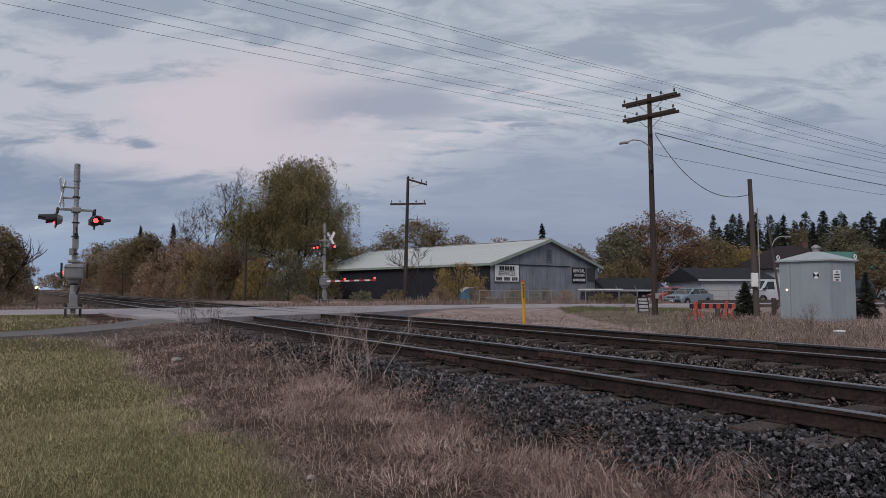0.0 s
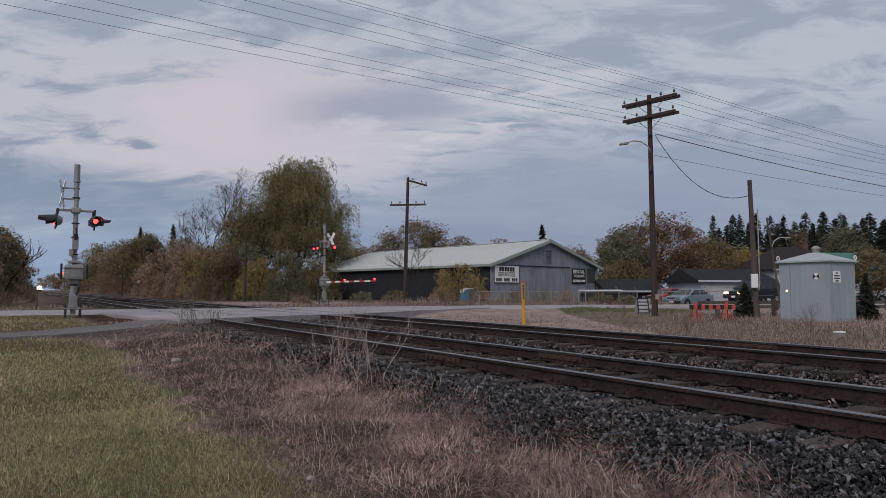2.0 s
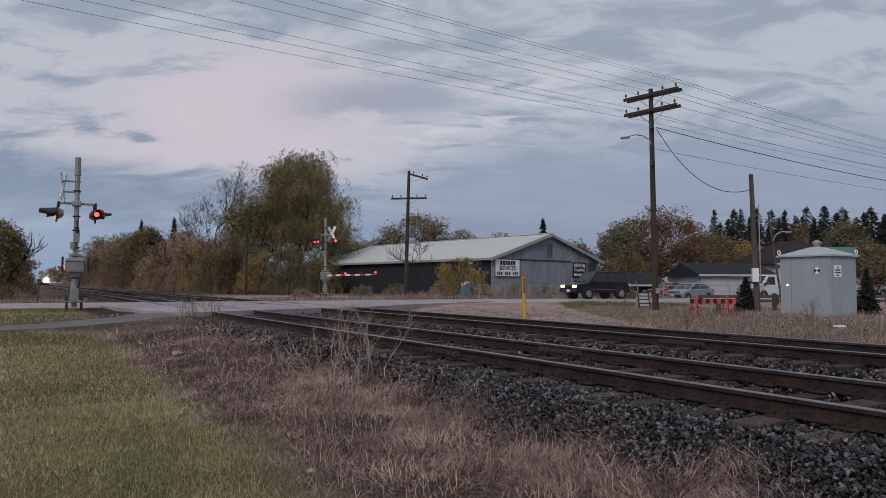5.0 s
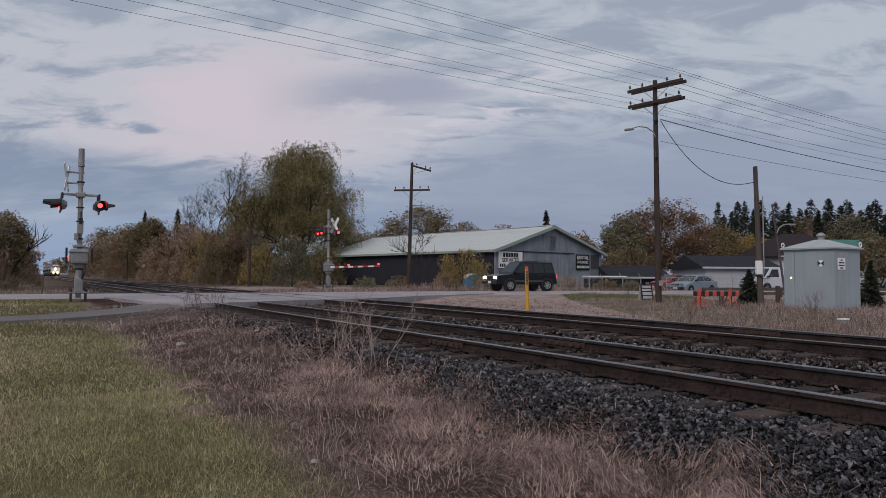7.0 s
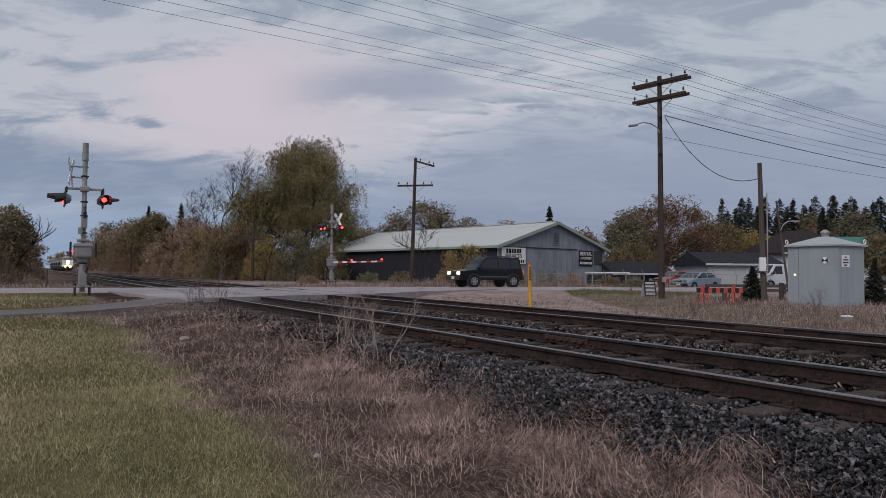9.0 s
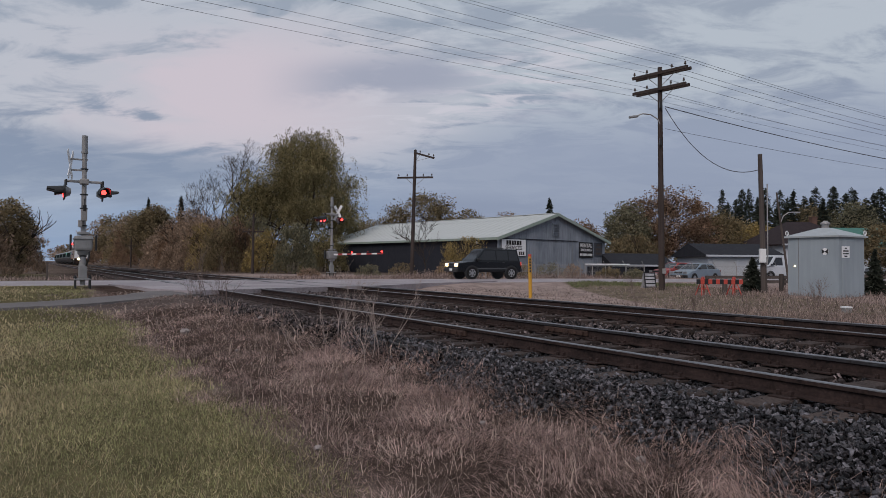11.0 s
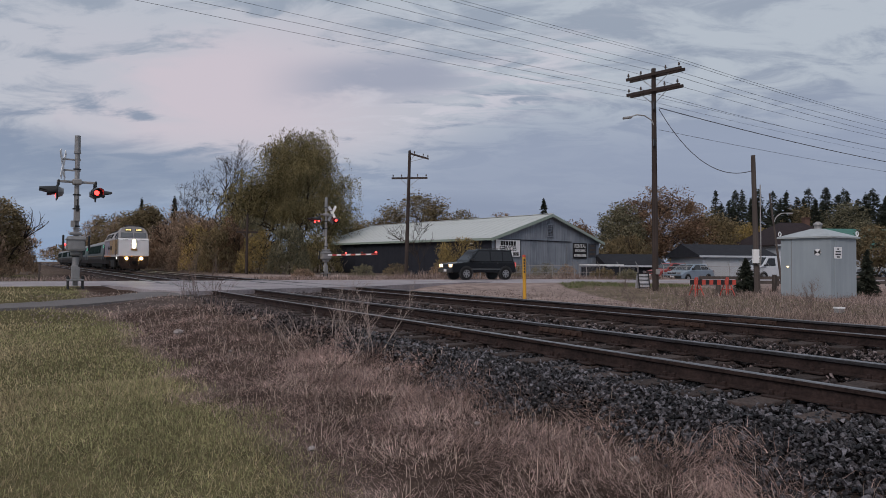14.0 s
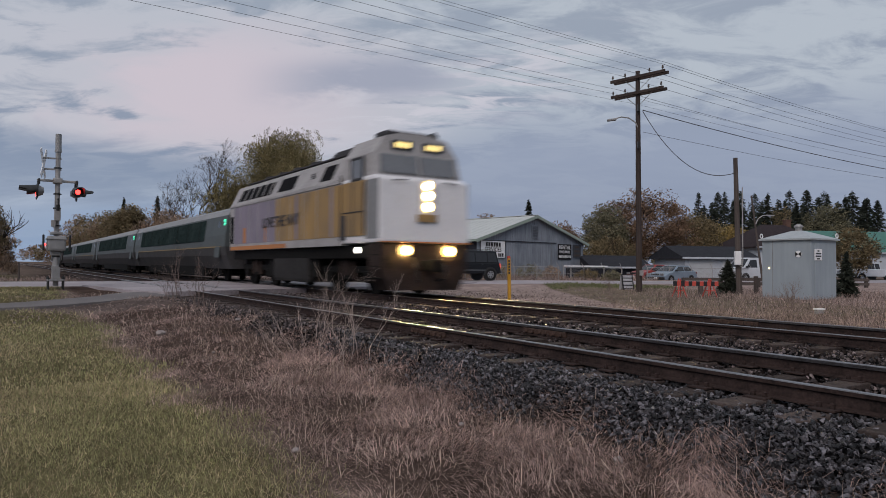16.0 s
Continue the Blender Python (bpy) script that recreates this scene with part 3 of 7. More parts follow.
# ---------------------------------------------------------------- level crossing signals
def hood_lamp(parent, x, z, facing, lit, r=0.175, rb=0.29):
    """Round signal lamp: black disc and hood, red lens; facing +1 or -1 along y."""
    bm = B()
    rod(bm, (x, 0.02 * facing, z), (x, 0.06 * facing, z), rb, rb, 20)
    part("backboard", bm, BLACK, parent)
    bm = B()
    rod(bm, (x, -0.16 * facing, z), (x, 0.03 * facing, z), 0.10, 0.19, 16)
    part("lamp_housing", bm, ALU, parent, "grey cast lamp housing")
    bm = B()
    rod(bm, (x, 0.06 * facing, z), (x, 0.085 * facing, z), r, r * 0.8, 18)
    part("lens", bm, RED_LAMP if lit else RED_DIM, parent, "glowing red lens" if lit else "dark red lens")
    bm = B()
    n = 12
    vs = []
    for k in range(n + 1):
        a = radians(-15 + 210 * k / n)
        dx, dz = math.cos(a) * 0.18, math.sin(a) * 0.18
        length = 0.60 if k in range(3, n - 2) else 0.35
        vs.append((bm.verts.new((x + dx, 0.06 * facing, z + dz)), bm.verts.new((x + dx * 0.95, length * facing, z + dz * 0.95 - 0.05)),
                   bm.verts.new((x + dx * 1.06, length * facing, z + dz * 1.06 - 0.05)), bm.verts.new((x + dx * 1.06, 0.06 * facing, z + dz * 1.06))))
    for a, b in zip(vs, vs[1:]):
        for i in range(4):
            bm.faces.new((a[i], a[(i + 1) % 4], b[(i + 1) % 4], b[i]))
    part("hood", bm, BLACK, parent)


def crossing_signal(label, x, y, heading, height, lamp_z, arm_len, lit, zb, cross_side, box_z, toward, turned, board_turn, lamp_turn):
    """Mast, two pairs of back-to-back lamps, crossbuck, gear case and lowered gate; local +y looks up the road, +x is the gate's side."""
    t = thing("crossing_signal", label, "crossing signal", pose(x, y, zb, 0, 0, heading), "crossing signals")
    bm = B()
    rod(bm, (0, 0, 0.0), (0, 0, height - 0.85), 0.092, 0.080, 16)
    part("mast", bm, GALV, t, "grey galvanised mast")
    bm = B()
    rod(bm, (0, 0, height - 0.62), (0, 0, height), 0.105, 0.10, 16)
    rod(bm, (0, 0, height - 0.9), (0, 0, height - 0.6), 0.088, 0.088, 16)
    rod(bm, (0, 0, height - 0.66), (0, 0, height - 0.60), 0.118, 0.118, 16)
    part("mast_cap", bm, ALU, t)
    bm = B()
    box(bm, 0.27, 0.27, 0.50, 0, 0, 0.50, bevel=0.03)
    box(bm, 0.54, 0.54, 0.06, 0, 0, 0.22, bevel=0.01)
    rod(bm, (0, 0, 0.74), (0, 0, 1.1), 0.12, 0.095, 14)
    part("base_casting", bm, ALU, t, "worn grey cast mast base")
    for a in (-0.24, 0.24):
        for b in (-0.24, 0.24):
            bm = B()
            rod(bm, (a, b, -0.15), (a, b, 0.36), 0.03, 0.03, 8)
            rod(bm, (a, b, 0.26), (a, b, 0.31), 0.055, 0.055, 6)
            part("anchor_bolt", bm, BLACK, t)
    bm = B()
    box(bm, 0.09, 1.3, 0.09, 0, 0, lamp_z + 0.40, bevel=0.02)
    box(bm, 0.36, 0.30, 0.2, 0, 0, lamp_z + 0.40, bevel=0.04)
    part("lamp_crossarm", bm, GALV, t)
    for sy in (-0.6, 0.6):
        bm = B()
        pipe(bm, [(-0.34, sy, lamp_z + 0.22), (-0.34, sy, lamp_z + 0.40), (0.34, sy, lamp_z + 0.40), (0.34, sy, lamp_z + 0.22)], 0.035)
        part("lamp_bracket", bm, BLACK, t)
    for k, (sx, face) in enumerate(((-0.34, 1), (0.34, 1), (-0.34, -1), (0.34, -1))):
        h = thing("signal_lamp", "", "", pose(0, 0.6 * face, 0))
        for key in ("label", "category"):
            if key in h:
                del h[key]
        h.parent = t
        if sx * toward > 0 and face == turned:
            h.matrix_basis = pose(toward * 0.36, 0.62 * face, 0, 0, 0, lamp_turn)
            hood_lamp(h, 0, lamp_z, 1, True, 0.09, 0.2)
        else:
            hood_lamp(h, sx, lamp_z, face, lit[k])
    bm = B()
    for r in (45, -45):
        box(bm, 1.2, 0.02, 0.21, 0, cross_side * 0.46 + (0.012 if r > 0 else -0.012), height - 1.1, board_turn, 0.004, ry=r * 1.25)
    part("crossbuck", bm, WHITE, t, "white crossed warning boards seen nearly edge on")
    for dz in (-0.9, -1.3):
        bm = B()
        box(bm, 0.07, 0.62, 0.06, 0, cross_side * 0.2, height + dz, bevel=0.01)
        part("crossbuck_bracket", bm, GALV, t)
    for z in (lamp_z + 0.85, lamp_z - 0.1, lamp_z - 0.62, box_z + 0.62, box_z - 0.5):
        bm = B()
        rod(bm, (0, 0, z), (0, 0, z + 0.05), 0.102, 0.102, 14)
        box(bm, 0.06, 0.26, 0.05, 0, 0, z + 0.025, bevel=0.008)
        part("clamp", bm, BLACK, t)
    bm = B()
    box(bm, 0.16, 0.14, 0.24, -0.17, 0.12, box_z + 0.72, bevel=0.015)
    part("relay_box", bm, GALV, t)
    # gear case of the gate
    bm = B()
    box(bm, 0.66, 0.60, 0.56, 0.02, 0, box_z, bevel=0.09)
    box(bm, 0.4, 0.36, 0.2, 0.02, 0, box_z - 0.34, bevel=0.06)
    box(bm, 0.72, 0.66, 0.05, 0.02, 0, box_z + 0.16, bevel=0.015)
    box(bm, 0.5, 0.4, 0.1, 0.02, 0, box_z + 0.37, bevel=0.03)
    part("gear_case", bm, ALU, t, "grey cast gate gear case")
    for sy in (-0.44, 0.44):
        bm = B()
        box(bm, 0.20, 0.07, 0.58, -0.18, sy * 0.95, box_z + 0.02, bevel=0.03)
        part("counterweight", bm, BLACK, t)
    bm = B()
    pipe(bm, [(-0.2, -0.2, box_z - 0.3), (-0.24, -0.16, box_z - 0.6), (-0.1, -0.1, box_z - 0.85)], 0.035)
    part("conduit", bm, BLACK, t)
    bm = B()
    box(bm, 0.24, 0.2, 0.42, -0.22, 0, lamp_z - 0.85, bevel=0.02)
    part("junction_box", bm, GALV, t)
    bm = B()
    pipe(bm, [(0.0, 0, lamp_z - 0.28), (-0.5, 0, lamp_z - 0.28), (-0.5, 0, lamp_z - 0.5)], 0.02)
    rod(bm, (-0.5, 0, lamp_z - 0.50), (-0.5, 0, lamp_z - 0.72), 0.07, 0.05, 10)
    part("bell", bm, BLACK, t, "small warning bell on a bracket")
    # lowered arm with red and white bands
    n = 10
    for k in range(n):
        bm = B()
        a, b = 0.45 + k * arm_len / n, 0.45 + (k + 1) * arm_len / n
        box(bm, b - a, 0.04, 0.12 - 0.004 * k, (a + b) / 2, 0, box_z + 0.02)
        part("gate_band", bm, RED if k % 2 else WHITE, t)
    for f in (0.40, 0.72, 0.98):
        bm = B()
        rod(bm, (0.45 + arm_len * f, -0.05, box_z + 0.14), (0.45 + arm_len * f, 0.05, box_z + 0.14), 0.042, 0.042, 12)
        part("gate_lamp", bm, RED_LAMP if f != 0.72 else RED_DIM, t, "small red gate lamp")
    return t


crossing_signal("near crossing signal with grey mast, red lamps and lowered gate", -13.6, 25.0, A + 90, 5.55, 3.43, 7.5, (0, 1, 1, 0), 0.0, 1, 1.55, -1, -1, -16, 96)
crossing_signal("far crossing signal with grey mast, red lamps and lowered gate", -8.25, 47.2, A - 90, 5.5, 3.9, 7.6, (1, 0, 1, 1), -0.02, 1, 1.45, 1, 1, 28, -128)


# ---------------------------------------------------------------- barn
BOARD = streaks("grey_barn_boards", (0.28, 0.305, 0.34), (0.145, 0.165, 0.195), 0.85, 5)
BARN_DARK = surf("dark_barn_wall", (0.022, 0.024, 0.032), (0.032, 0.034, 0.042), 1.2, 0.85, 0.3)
ROOF_METAL = streaks("pale_metal_roof", (0.54, 0.56, 0.54), (0.45, 0.47, 0.455), 0.6, 3)
TRIM = surf("pale_green_trim", (0.30, 0.36, 0.31), (0.24, 0.29, 0.25), 3, 0.6, 0.1)
BX = pose(4.06, 58, -0.15, 0, 0, 41.0)      # local x along the gable wall, y along the ridge
WID, LEN, EAVE, RIDGE = 15.1, 28.3, 3.3, 5.62


def text(body, size, material, parent, m, label=""):
    """Lettering as a thin mesh, from the built-in font."""
    cu = bpy.data.curves.new("lettering", "FONT")
    cu.body, cu.size, cu.align_x, cu.align_y, cu.extrude, cu.offset = body, size, "CENTER", "CENTER", 0.006, size * 0.016
    ob = bpy.data.objects.new("lettering", cu)
    me = bpy.data.meshes.new_from_object(ob)
    bpy.data.objects.remove(ob)
    me.materials.append(material)
    o = new("lettering", me)
    o.matrix_basis = m
    o.parent = parent
    if label:
        o["label"] = label
    return o


def build_barn():
    t = thing("barn", "long grey board barn with a pale metal roof", "barn", BX)
    # gable boards, each proud by its own small amount
    rnd = random.Random(2)
    n = 50
    w = WID / n
    half = WID / 2
    for k in range(n):
        x0, x1 = k * w, (k + 1) * w - 0.018
        h = [EAVE + (RIDGE - EAVE) * (1 - abs(x - half) / half) for x in (x0, x1)]
        out = rnd.uniform(0, 0.018)
        bm = B()
        f = [(x0, 0), (x1, 0), (x1, h[1]), (x0, h[0])]
        if x0 < half < x1:
            f.insert(3, (half, RIDGE))
        prism(bm, f, -out - 0.03, 0.0)
        part("board", bm, BOARD, t)
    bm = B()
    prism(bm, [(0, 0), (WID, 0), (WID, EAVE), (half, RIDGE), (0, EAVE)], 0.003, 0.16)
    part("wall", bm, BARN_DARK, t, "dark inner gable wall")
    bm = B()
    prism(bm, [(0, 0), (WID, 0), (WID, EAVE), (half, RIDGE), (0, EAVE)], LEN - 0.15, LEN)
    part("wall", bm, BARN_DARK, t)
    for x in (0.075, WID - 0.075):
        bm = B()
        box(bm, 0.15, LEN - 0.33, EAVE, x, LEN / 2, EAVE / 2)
        part("wall", bm, BARN_DARK, t, "dark side wall")
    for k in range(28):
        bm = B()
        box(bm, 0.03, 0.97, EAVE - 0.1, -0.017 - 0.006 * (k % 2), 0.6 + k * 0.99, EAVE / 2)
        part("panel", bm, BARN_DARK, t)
    # roof sheets
    for sgn in (-1, 1):
        L = math.hypot(half + 0.45, (RIDGE - EAVE) * (half + 0.45) / half)
        ang = math.atan2(RIDGE - EAVE, half)
        ns = 30
        sw = (LEN + 0.8) / ns
        for k in range(ns):
            bm = B()
            box(bm, L, sw - 0.012, 0.05, 0, 0, 0)
            box(bm, L, 0.04, 0.016, 0, sw / 2 - 0.03, 0.032)
            xm = half + sgn * math.cos(ang) * L / 2
            part("roof_sheet", bm, ROOF_METAL, t, "", pose(xm, -0.4 + (k + 0.5) * sw, RIDGE + 0.10 - math.sin(ang) * L / 2, 0, sgn * math.degrees(ang), 0))
        bm = B()
        box(bm, L, 0.06, 0.26, 0, 0, 0)
        part("fascia", bm, TRIM, t, "pale green fascia board", pose(half + sgn * math.cos(ang) * L / 2, -0.43, RIDGE - 0.03 - math.sin(ang) * L / 2, 0, sgn * math.degrees(ang), 0))
    bm = B()
    box(bm, 0.07, LEN + 0.8, 0.2, -0.43, LEN / 2, EAVE - 0.12)
    part("gutter", bm, TRIM, t)
    bm = B()
    box(bm, 0.5, LEN + 0.8, 0.05, half, LEN / 2, RIDGE + 0.13, bevel=0.02)
    part("ridge_cap", bm, ROOF_METAL, t)
    # louvred vent
    bm = B()
    for sx in (-0.42, 0.42):
        box(bm, 0.07, 0.08, 1.15, half + sx, -0.08, 4.2)
    for dz in (-0.57, 0.57):
        box(bm, 0.9, 0.08, 0.07, half, -0.08, 4.2 + dz)
    vent = part("vent", bm, BOARD, t, "weathered louvred gable vent")
    for k in range(7):
        bm = B()
        box(bm, 0.8, 0.02, 0.12, half, -0.08, 3.75 + k * 0.15, rx=40)
        part("slat", bm, BOARD, vent)
    # door track line and a sliding door's edge on the boards
    bm = B()
    box(bm, 8.2, 0.05, 0.07, 6.6, -0.09, 3.22)
    part("door_track", bm, BARN_DARK, t)
    for x in (10.0,):
        bm = B()
        box(bm, 0.09, 0.04, 3.1, x, -0.085, 1.6)
        part("door_edge", bm, surf("pale_batten", (0.22, 0.24, 0.26), (0.16, 0.17, 0.19), 2, 0.8, 0.2), t)
    bm = B()
    box(bm, 0.25, 0.2, 0.2, -0.25, 2.3, 2.9, bevel=0.03)
    part("floodlight", bm, WHITE, t, "small pale floodlight under the eave")
    # signs: the trade name and the numbers stand as plain bars
    ink = surf("black_lettering", (0.015, 0.015, 0.016), (0.02, 0.02, 0.02), 5, 0.6, 0)
    pale = surf("white_lettering", (0.68, 0.68, 0.68), (0.60, 0.60, 0.60), 5, 0.6, 0)
    bm = B()
    box(bm, 3.1, 0.05, 1.50, 1.9, -0.10, 2.45)
    s1 = part("sign", bm, WHITE, t, "white sign with black lettering")
    for z in (-0.75, 0.75):
        bm = B()
        box(bm, 3.14, 0.02, 0.05, 1.9, -0.13, 2.45 + z)
        part("sign_border", bm, ink, s1)
    for x in (-1.55, 1.55):
        bm = B()
        box(bm, 0.05, 0.02, 1.5, 1.9 + x, -0.13, 2.45)
        part("sign_border", bm, ink, s1)
    for k in range(6):
        bm = B()
        box(bm, 0.25, 0.012, 0.38, 1.1 + k * 0.325, -0.134, 2.87)
        part("bar", bm, ink, s1)
    text("SERVICES", 0.52, ink, s1, pose(1.9, -0.13, 2.41, 90), "black word on the sign")
    for k in range(11):
        if k in (3, 7):
            continue
        bm = B()
        box(bm, 0.17, 0.012, 0.30, 0.66 + k * 0.248, -0.134, 1.96)
        part("bar", bm, ink, s1)
    bm = B()
    box(bm, 2.05, 0.05, 1.5, 12.0, -0.10, 2.4)
    s2 = part("sign", bm, ink, t, "black sign with white lettering")
    text("RENTAL", 0.50, pale, s2, pose(12.0, -0.13, 2.83, 90), "white word on the sign")
    text("ENQUIRIES", 0.34, pale, s2, pose(12.0, -0.13, 2.40, 90), "white word on the sign")
    for k in range(10):
        bm = B()
        box(bm, 0.13, 0.012, 0.24, 11.14 + k * 0.19, -0.134, 1.95)
        part("bar", bm, pale, s2)
    bm = B()
    box(bm, 1.25, 0.05, 1.3, 13.95, -0.10, 2.5)
    s3 = part("sign", bm, surf("faded_sign", (0.07, 0.075, 0.085), (0.05, 0.052, 0.06), 2, 0.8, 0.1), t, "faded dark sign, writing worn off")
    for k, wd in enumerate((0.6, 0.9, 0.9)):
        bm = B()
        box(bm, wd, 0.012, 0.2, 13.95, -0.134, 2.9 - 0.4 * k)
        part("bar", bm, GREY_WOOD, s3)
    return t


build_barn()


# ---------------------------------------------------------------- signal hut, marker, barricade
SHED_M = streaks("pale_grey_hut_paint", (0.33, 0.375, 0.405), (0.265, 0.305, 0.33), 0.6, 3)


def signal_hut():
    """Square steel hut seen on its corner, with a low pyramid roof and a vent cap."""
    t = thing("signal_hut", "pale blue-grey steel signal hut with a pyramid roof", "hut", pose(14.82, 26.9, -0.42, 0, 0, -58.6))
    w, dpt, h = 2.0, 1.8, 2.40
    bm = B()
    box(bm, w, dpt, h, 0, 0, h / 2, bevel=0.015)
    part("body", bm, SHED_M, t)
    bm = B()
    box(bm, 0.03, dpt * 0.45, h - 0.2, w / 2 + 0.016, -0.28, h / 2 - 0.02, bevel=0.006)
    part("door", bm, SHED_M, t, "flush grey steel door")
    for x in (-0.55,):
        bm = B()
        box(bm, 0.02, 0.012, h, x, -dpt / 2 - 0.006, h / 2)
        part("seam", bm, ALU, t)
    bm = B()
    lo = [bm.verts.new((sx * (w / 2 + 0.10), sy * (dpt / 2 + 0.10), h + z)) for z in (0.0, 0.06) for sx, sy in ((-1, -1), (1, -1), (1, 1), (-1, 1))]
    hi = [bm.verts.new((sx * 0.16, sy * 0.16, h + 0.40)) for sx, sy in ((-1, -1), (1, -1), (1, 1), (-1, 1))]
    bm.faces.new(lo[3::-1])
    for i in range(4):
        j = (i + 1) % 4
        bm.faces.new((lo[i], lo[j], lo[4 + j], lo[4 + i]))
        bm.faces.new((lo[4 + i], lo[4 + j], hi[j], hi[i]))
    bm.faces.new(hi)
    part("roof", bm, surf("hut_roof_paint", (0.42, 0.45, 0.46), (0.33, 0.36, 0.37), 3, 0.5, 0.15), t, "low pyramid steel roof")
    bm = B()
    rod(bm, (0, 0, h + 0.36), (0, 0, h + 0.56), 0.13, 0.13, 16)
    rod(bm, (0, 0, h + 0.54), (0, 0, h + 0.60), 0.18, 0.17, 16)
    rod(bm, (0, 0, h + 0.60), (0, 0, h + 0.68), 0.16, 0.05, 16)
    part("vent_cap", bm, GALV, t)
    for sx, sy in ((-1, -1), (1, 1)):
        bm = B()
        pts = [(sx * (w / 2 + 0.02), sy * (dpt / 2 + 0.02) + 0.085 * math.cos(a), h + 0.19 + 0.085 * math.sin(a)) for a in np.linspace(0, 6.283, 13)]
        pipe(bm, pts, 0.02, 6)
        rod(bm, (sx * (w / 2 + 0.02), sy * (dpt / 2 + 0.02), h), (sx * (w / 2 + 0.02), sy * (dpt / 2 + 0.02), h + 0.11), 0.02)
        part("lifting_eye", bm, WHITE, t, "round white lifting eye")
    # target mark, notice plate and lit lamp on the front
    bm = B()
    rod(bm, (0.5, -dpt / 2 - 0.004, 1.85), (0.5, -dpt / 2 - 0.012, 1.85), 0.13, 0.13, 24)
    mark = part("target_mark", bm, WHITE, t, "round black and white mark")
    for s in (-1, 1):
        bm = B()
        vs = [bm.verts.new((0.5 + a, -dpt / 2 - 0.016, 1.85 + b)) for a, b in ((0, 0), (s * 0.12, 0.10), (s * 0.12, -0.10))]
        bm.faces.new(vs)
        r = bmesh.ops.extrude_face_region(bm, geom=bm.faces[:])
        bmesh.ops.translate(bm, verts=[v for v in r["geom"] if isinstance(v, bmesh.types.BMVert)], vec=(0, -0.004, 0))
        part("mark_wedge", bm, BLACK, mark)
    bm = B()
    box(bm, 0.012, 0.52, 0.44, w / 2 + 0.04, -0.48, 1.83)
    plate = part("notice_plate", bm, WHITE, t, "white notice plate, writing too small to read")
    for k, wd in enumerate((0.12, 0.36, 0.38, 0.2)):
        bm = B()
        box(bm, 0.006, wd, 0.05, w / 2 + 0.049, -0.48, 1.97 - 0.1 * k)
        part("bar", bm, BLACK, plate)
    bm = B()
    rod(bm, (-0.70, -dpt / 2 - 0.0, 1.29), (-0.70, -dpt / 2 - 0.03, 1.29), 0.03, 0.03, 14)
    part("indicator_lamp", bm, surf("warm_lamp", (0.9, 0.8, 0.6), (0.9, 0.8, 0.6), 5, 0.4, 0, emit=(1, 0.72, 0.35), strength=3.0), t, "small lit indicator lamp")
    return t


signal_hut()

t = thing("marker_post", "yellow plastic pipeline marker post with orange cap", "marker post", pose(2.76, 23.2, -0.28, 0, -1.2, 0))
bm = B()
rod(bm, (0, 0, -0.1), (0, 0, 1.44), 0.062, 0.058, 14)
part("post", bm, YELLOW, t)
bm = B()
rod(bm, (0, 0, 1.42), (0, 0, 1.50), 0.066, 0.05, 14)
part("cap", bm, ORANGE, t)
for k in range(5):
    bm = B()
    box(bm, 0.05, 0.012, 0.07, 0, -0.064, 1.32 - 0.1 * k)
    part("bar", bm, BLACK, t)


def barricade(x, y, zb):
    t = thing("barricade", "orange barricade with black and orange striped board", "barricade", pose(x, y, zb, 0, 0, 4) @ Matrix.Scale(0.9, 4))
    for sx in (-0.72, 0.62):
        for sy, top in ((-0.3, 0), (0.3, 0)):
            bm = B()
            for s in (-1, 1):
                rod(bm, (sx + s * 0.19, sy, 0), (sx + s * 0.03, 0, 0.80), 0.027, 0.022, 8)
            rod(bm, (sx - 0.13, sy * 0.65, 0.3), (sx + 0.13, sy * 0.65, 0.3), 0.02, 0.02, 6)
            part("leg_frame", bm, ORANGE, t)
    for k in range(12):
        bm = B()
        box(bm, 0.165, 0.035, 0.20, -0.96 + k * 0.165, -0.12, 0.60)
        part("stripe", bm, ORANGE if k % 2 else BLACK, t)
    return t


barricade(10.22, 25.8, -0.28)


# ---------------------------------------------------------------- trees
LEAF_WILLOW = leafy("willow_leaves", (0.305, 0.252, 0.125), (0.135, 0.118, 0.062), 0.22, 1.3, 0.65, 0.35)
LEAF_OLIVE = leafy("olive_leaves", (0.275, 0.212, 0.118), (0.125, 0.10, 0.06), 0.25, 2.0, 0.6, 0.35)
LEAF_RUST = leafy("rusty_autumn_leaves", (0.29, 0.185, 0.118), (0.135, 0.09, 0.062), 0.25, 2.0, 0.6, 0.35)
LEAF_YELLOW = leafy("yellow_autumn_leaves", (0.40, 0.29, 0.11), (0.20, 0.155, 0.075), 0.25, 2.0, 0.6, 0.35)
LEAF_DARK = leafy("dark_conifer_needles", (0.055, 0.062, 0.044), (0.028, 0.034, 0.028), 0.25, 2.0, 0.5, 0.25)
LEAF_BROWN = leafy("brown_scrub_leaves", (0.40, 0.29, 0.205), (0.215, 0.152, 0.11), 0.25, 2.0, 0.6, 0.35)
LEAF_GREEN = leafy("grey_green_leaves", (0.25, 0.225, 0.145), (0.13, 0.125, 0.08), 0.25, 2.0, 0.6, 0.35)


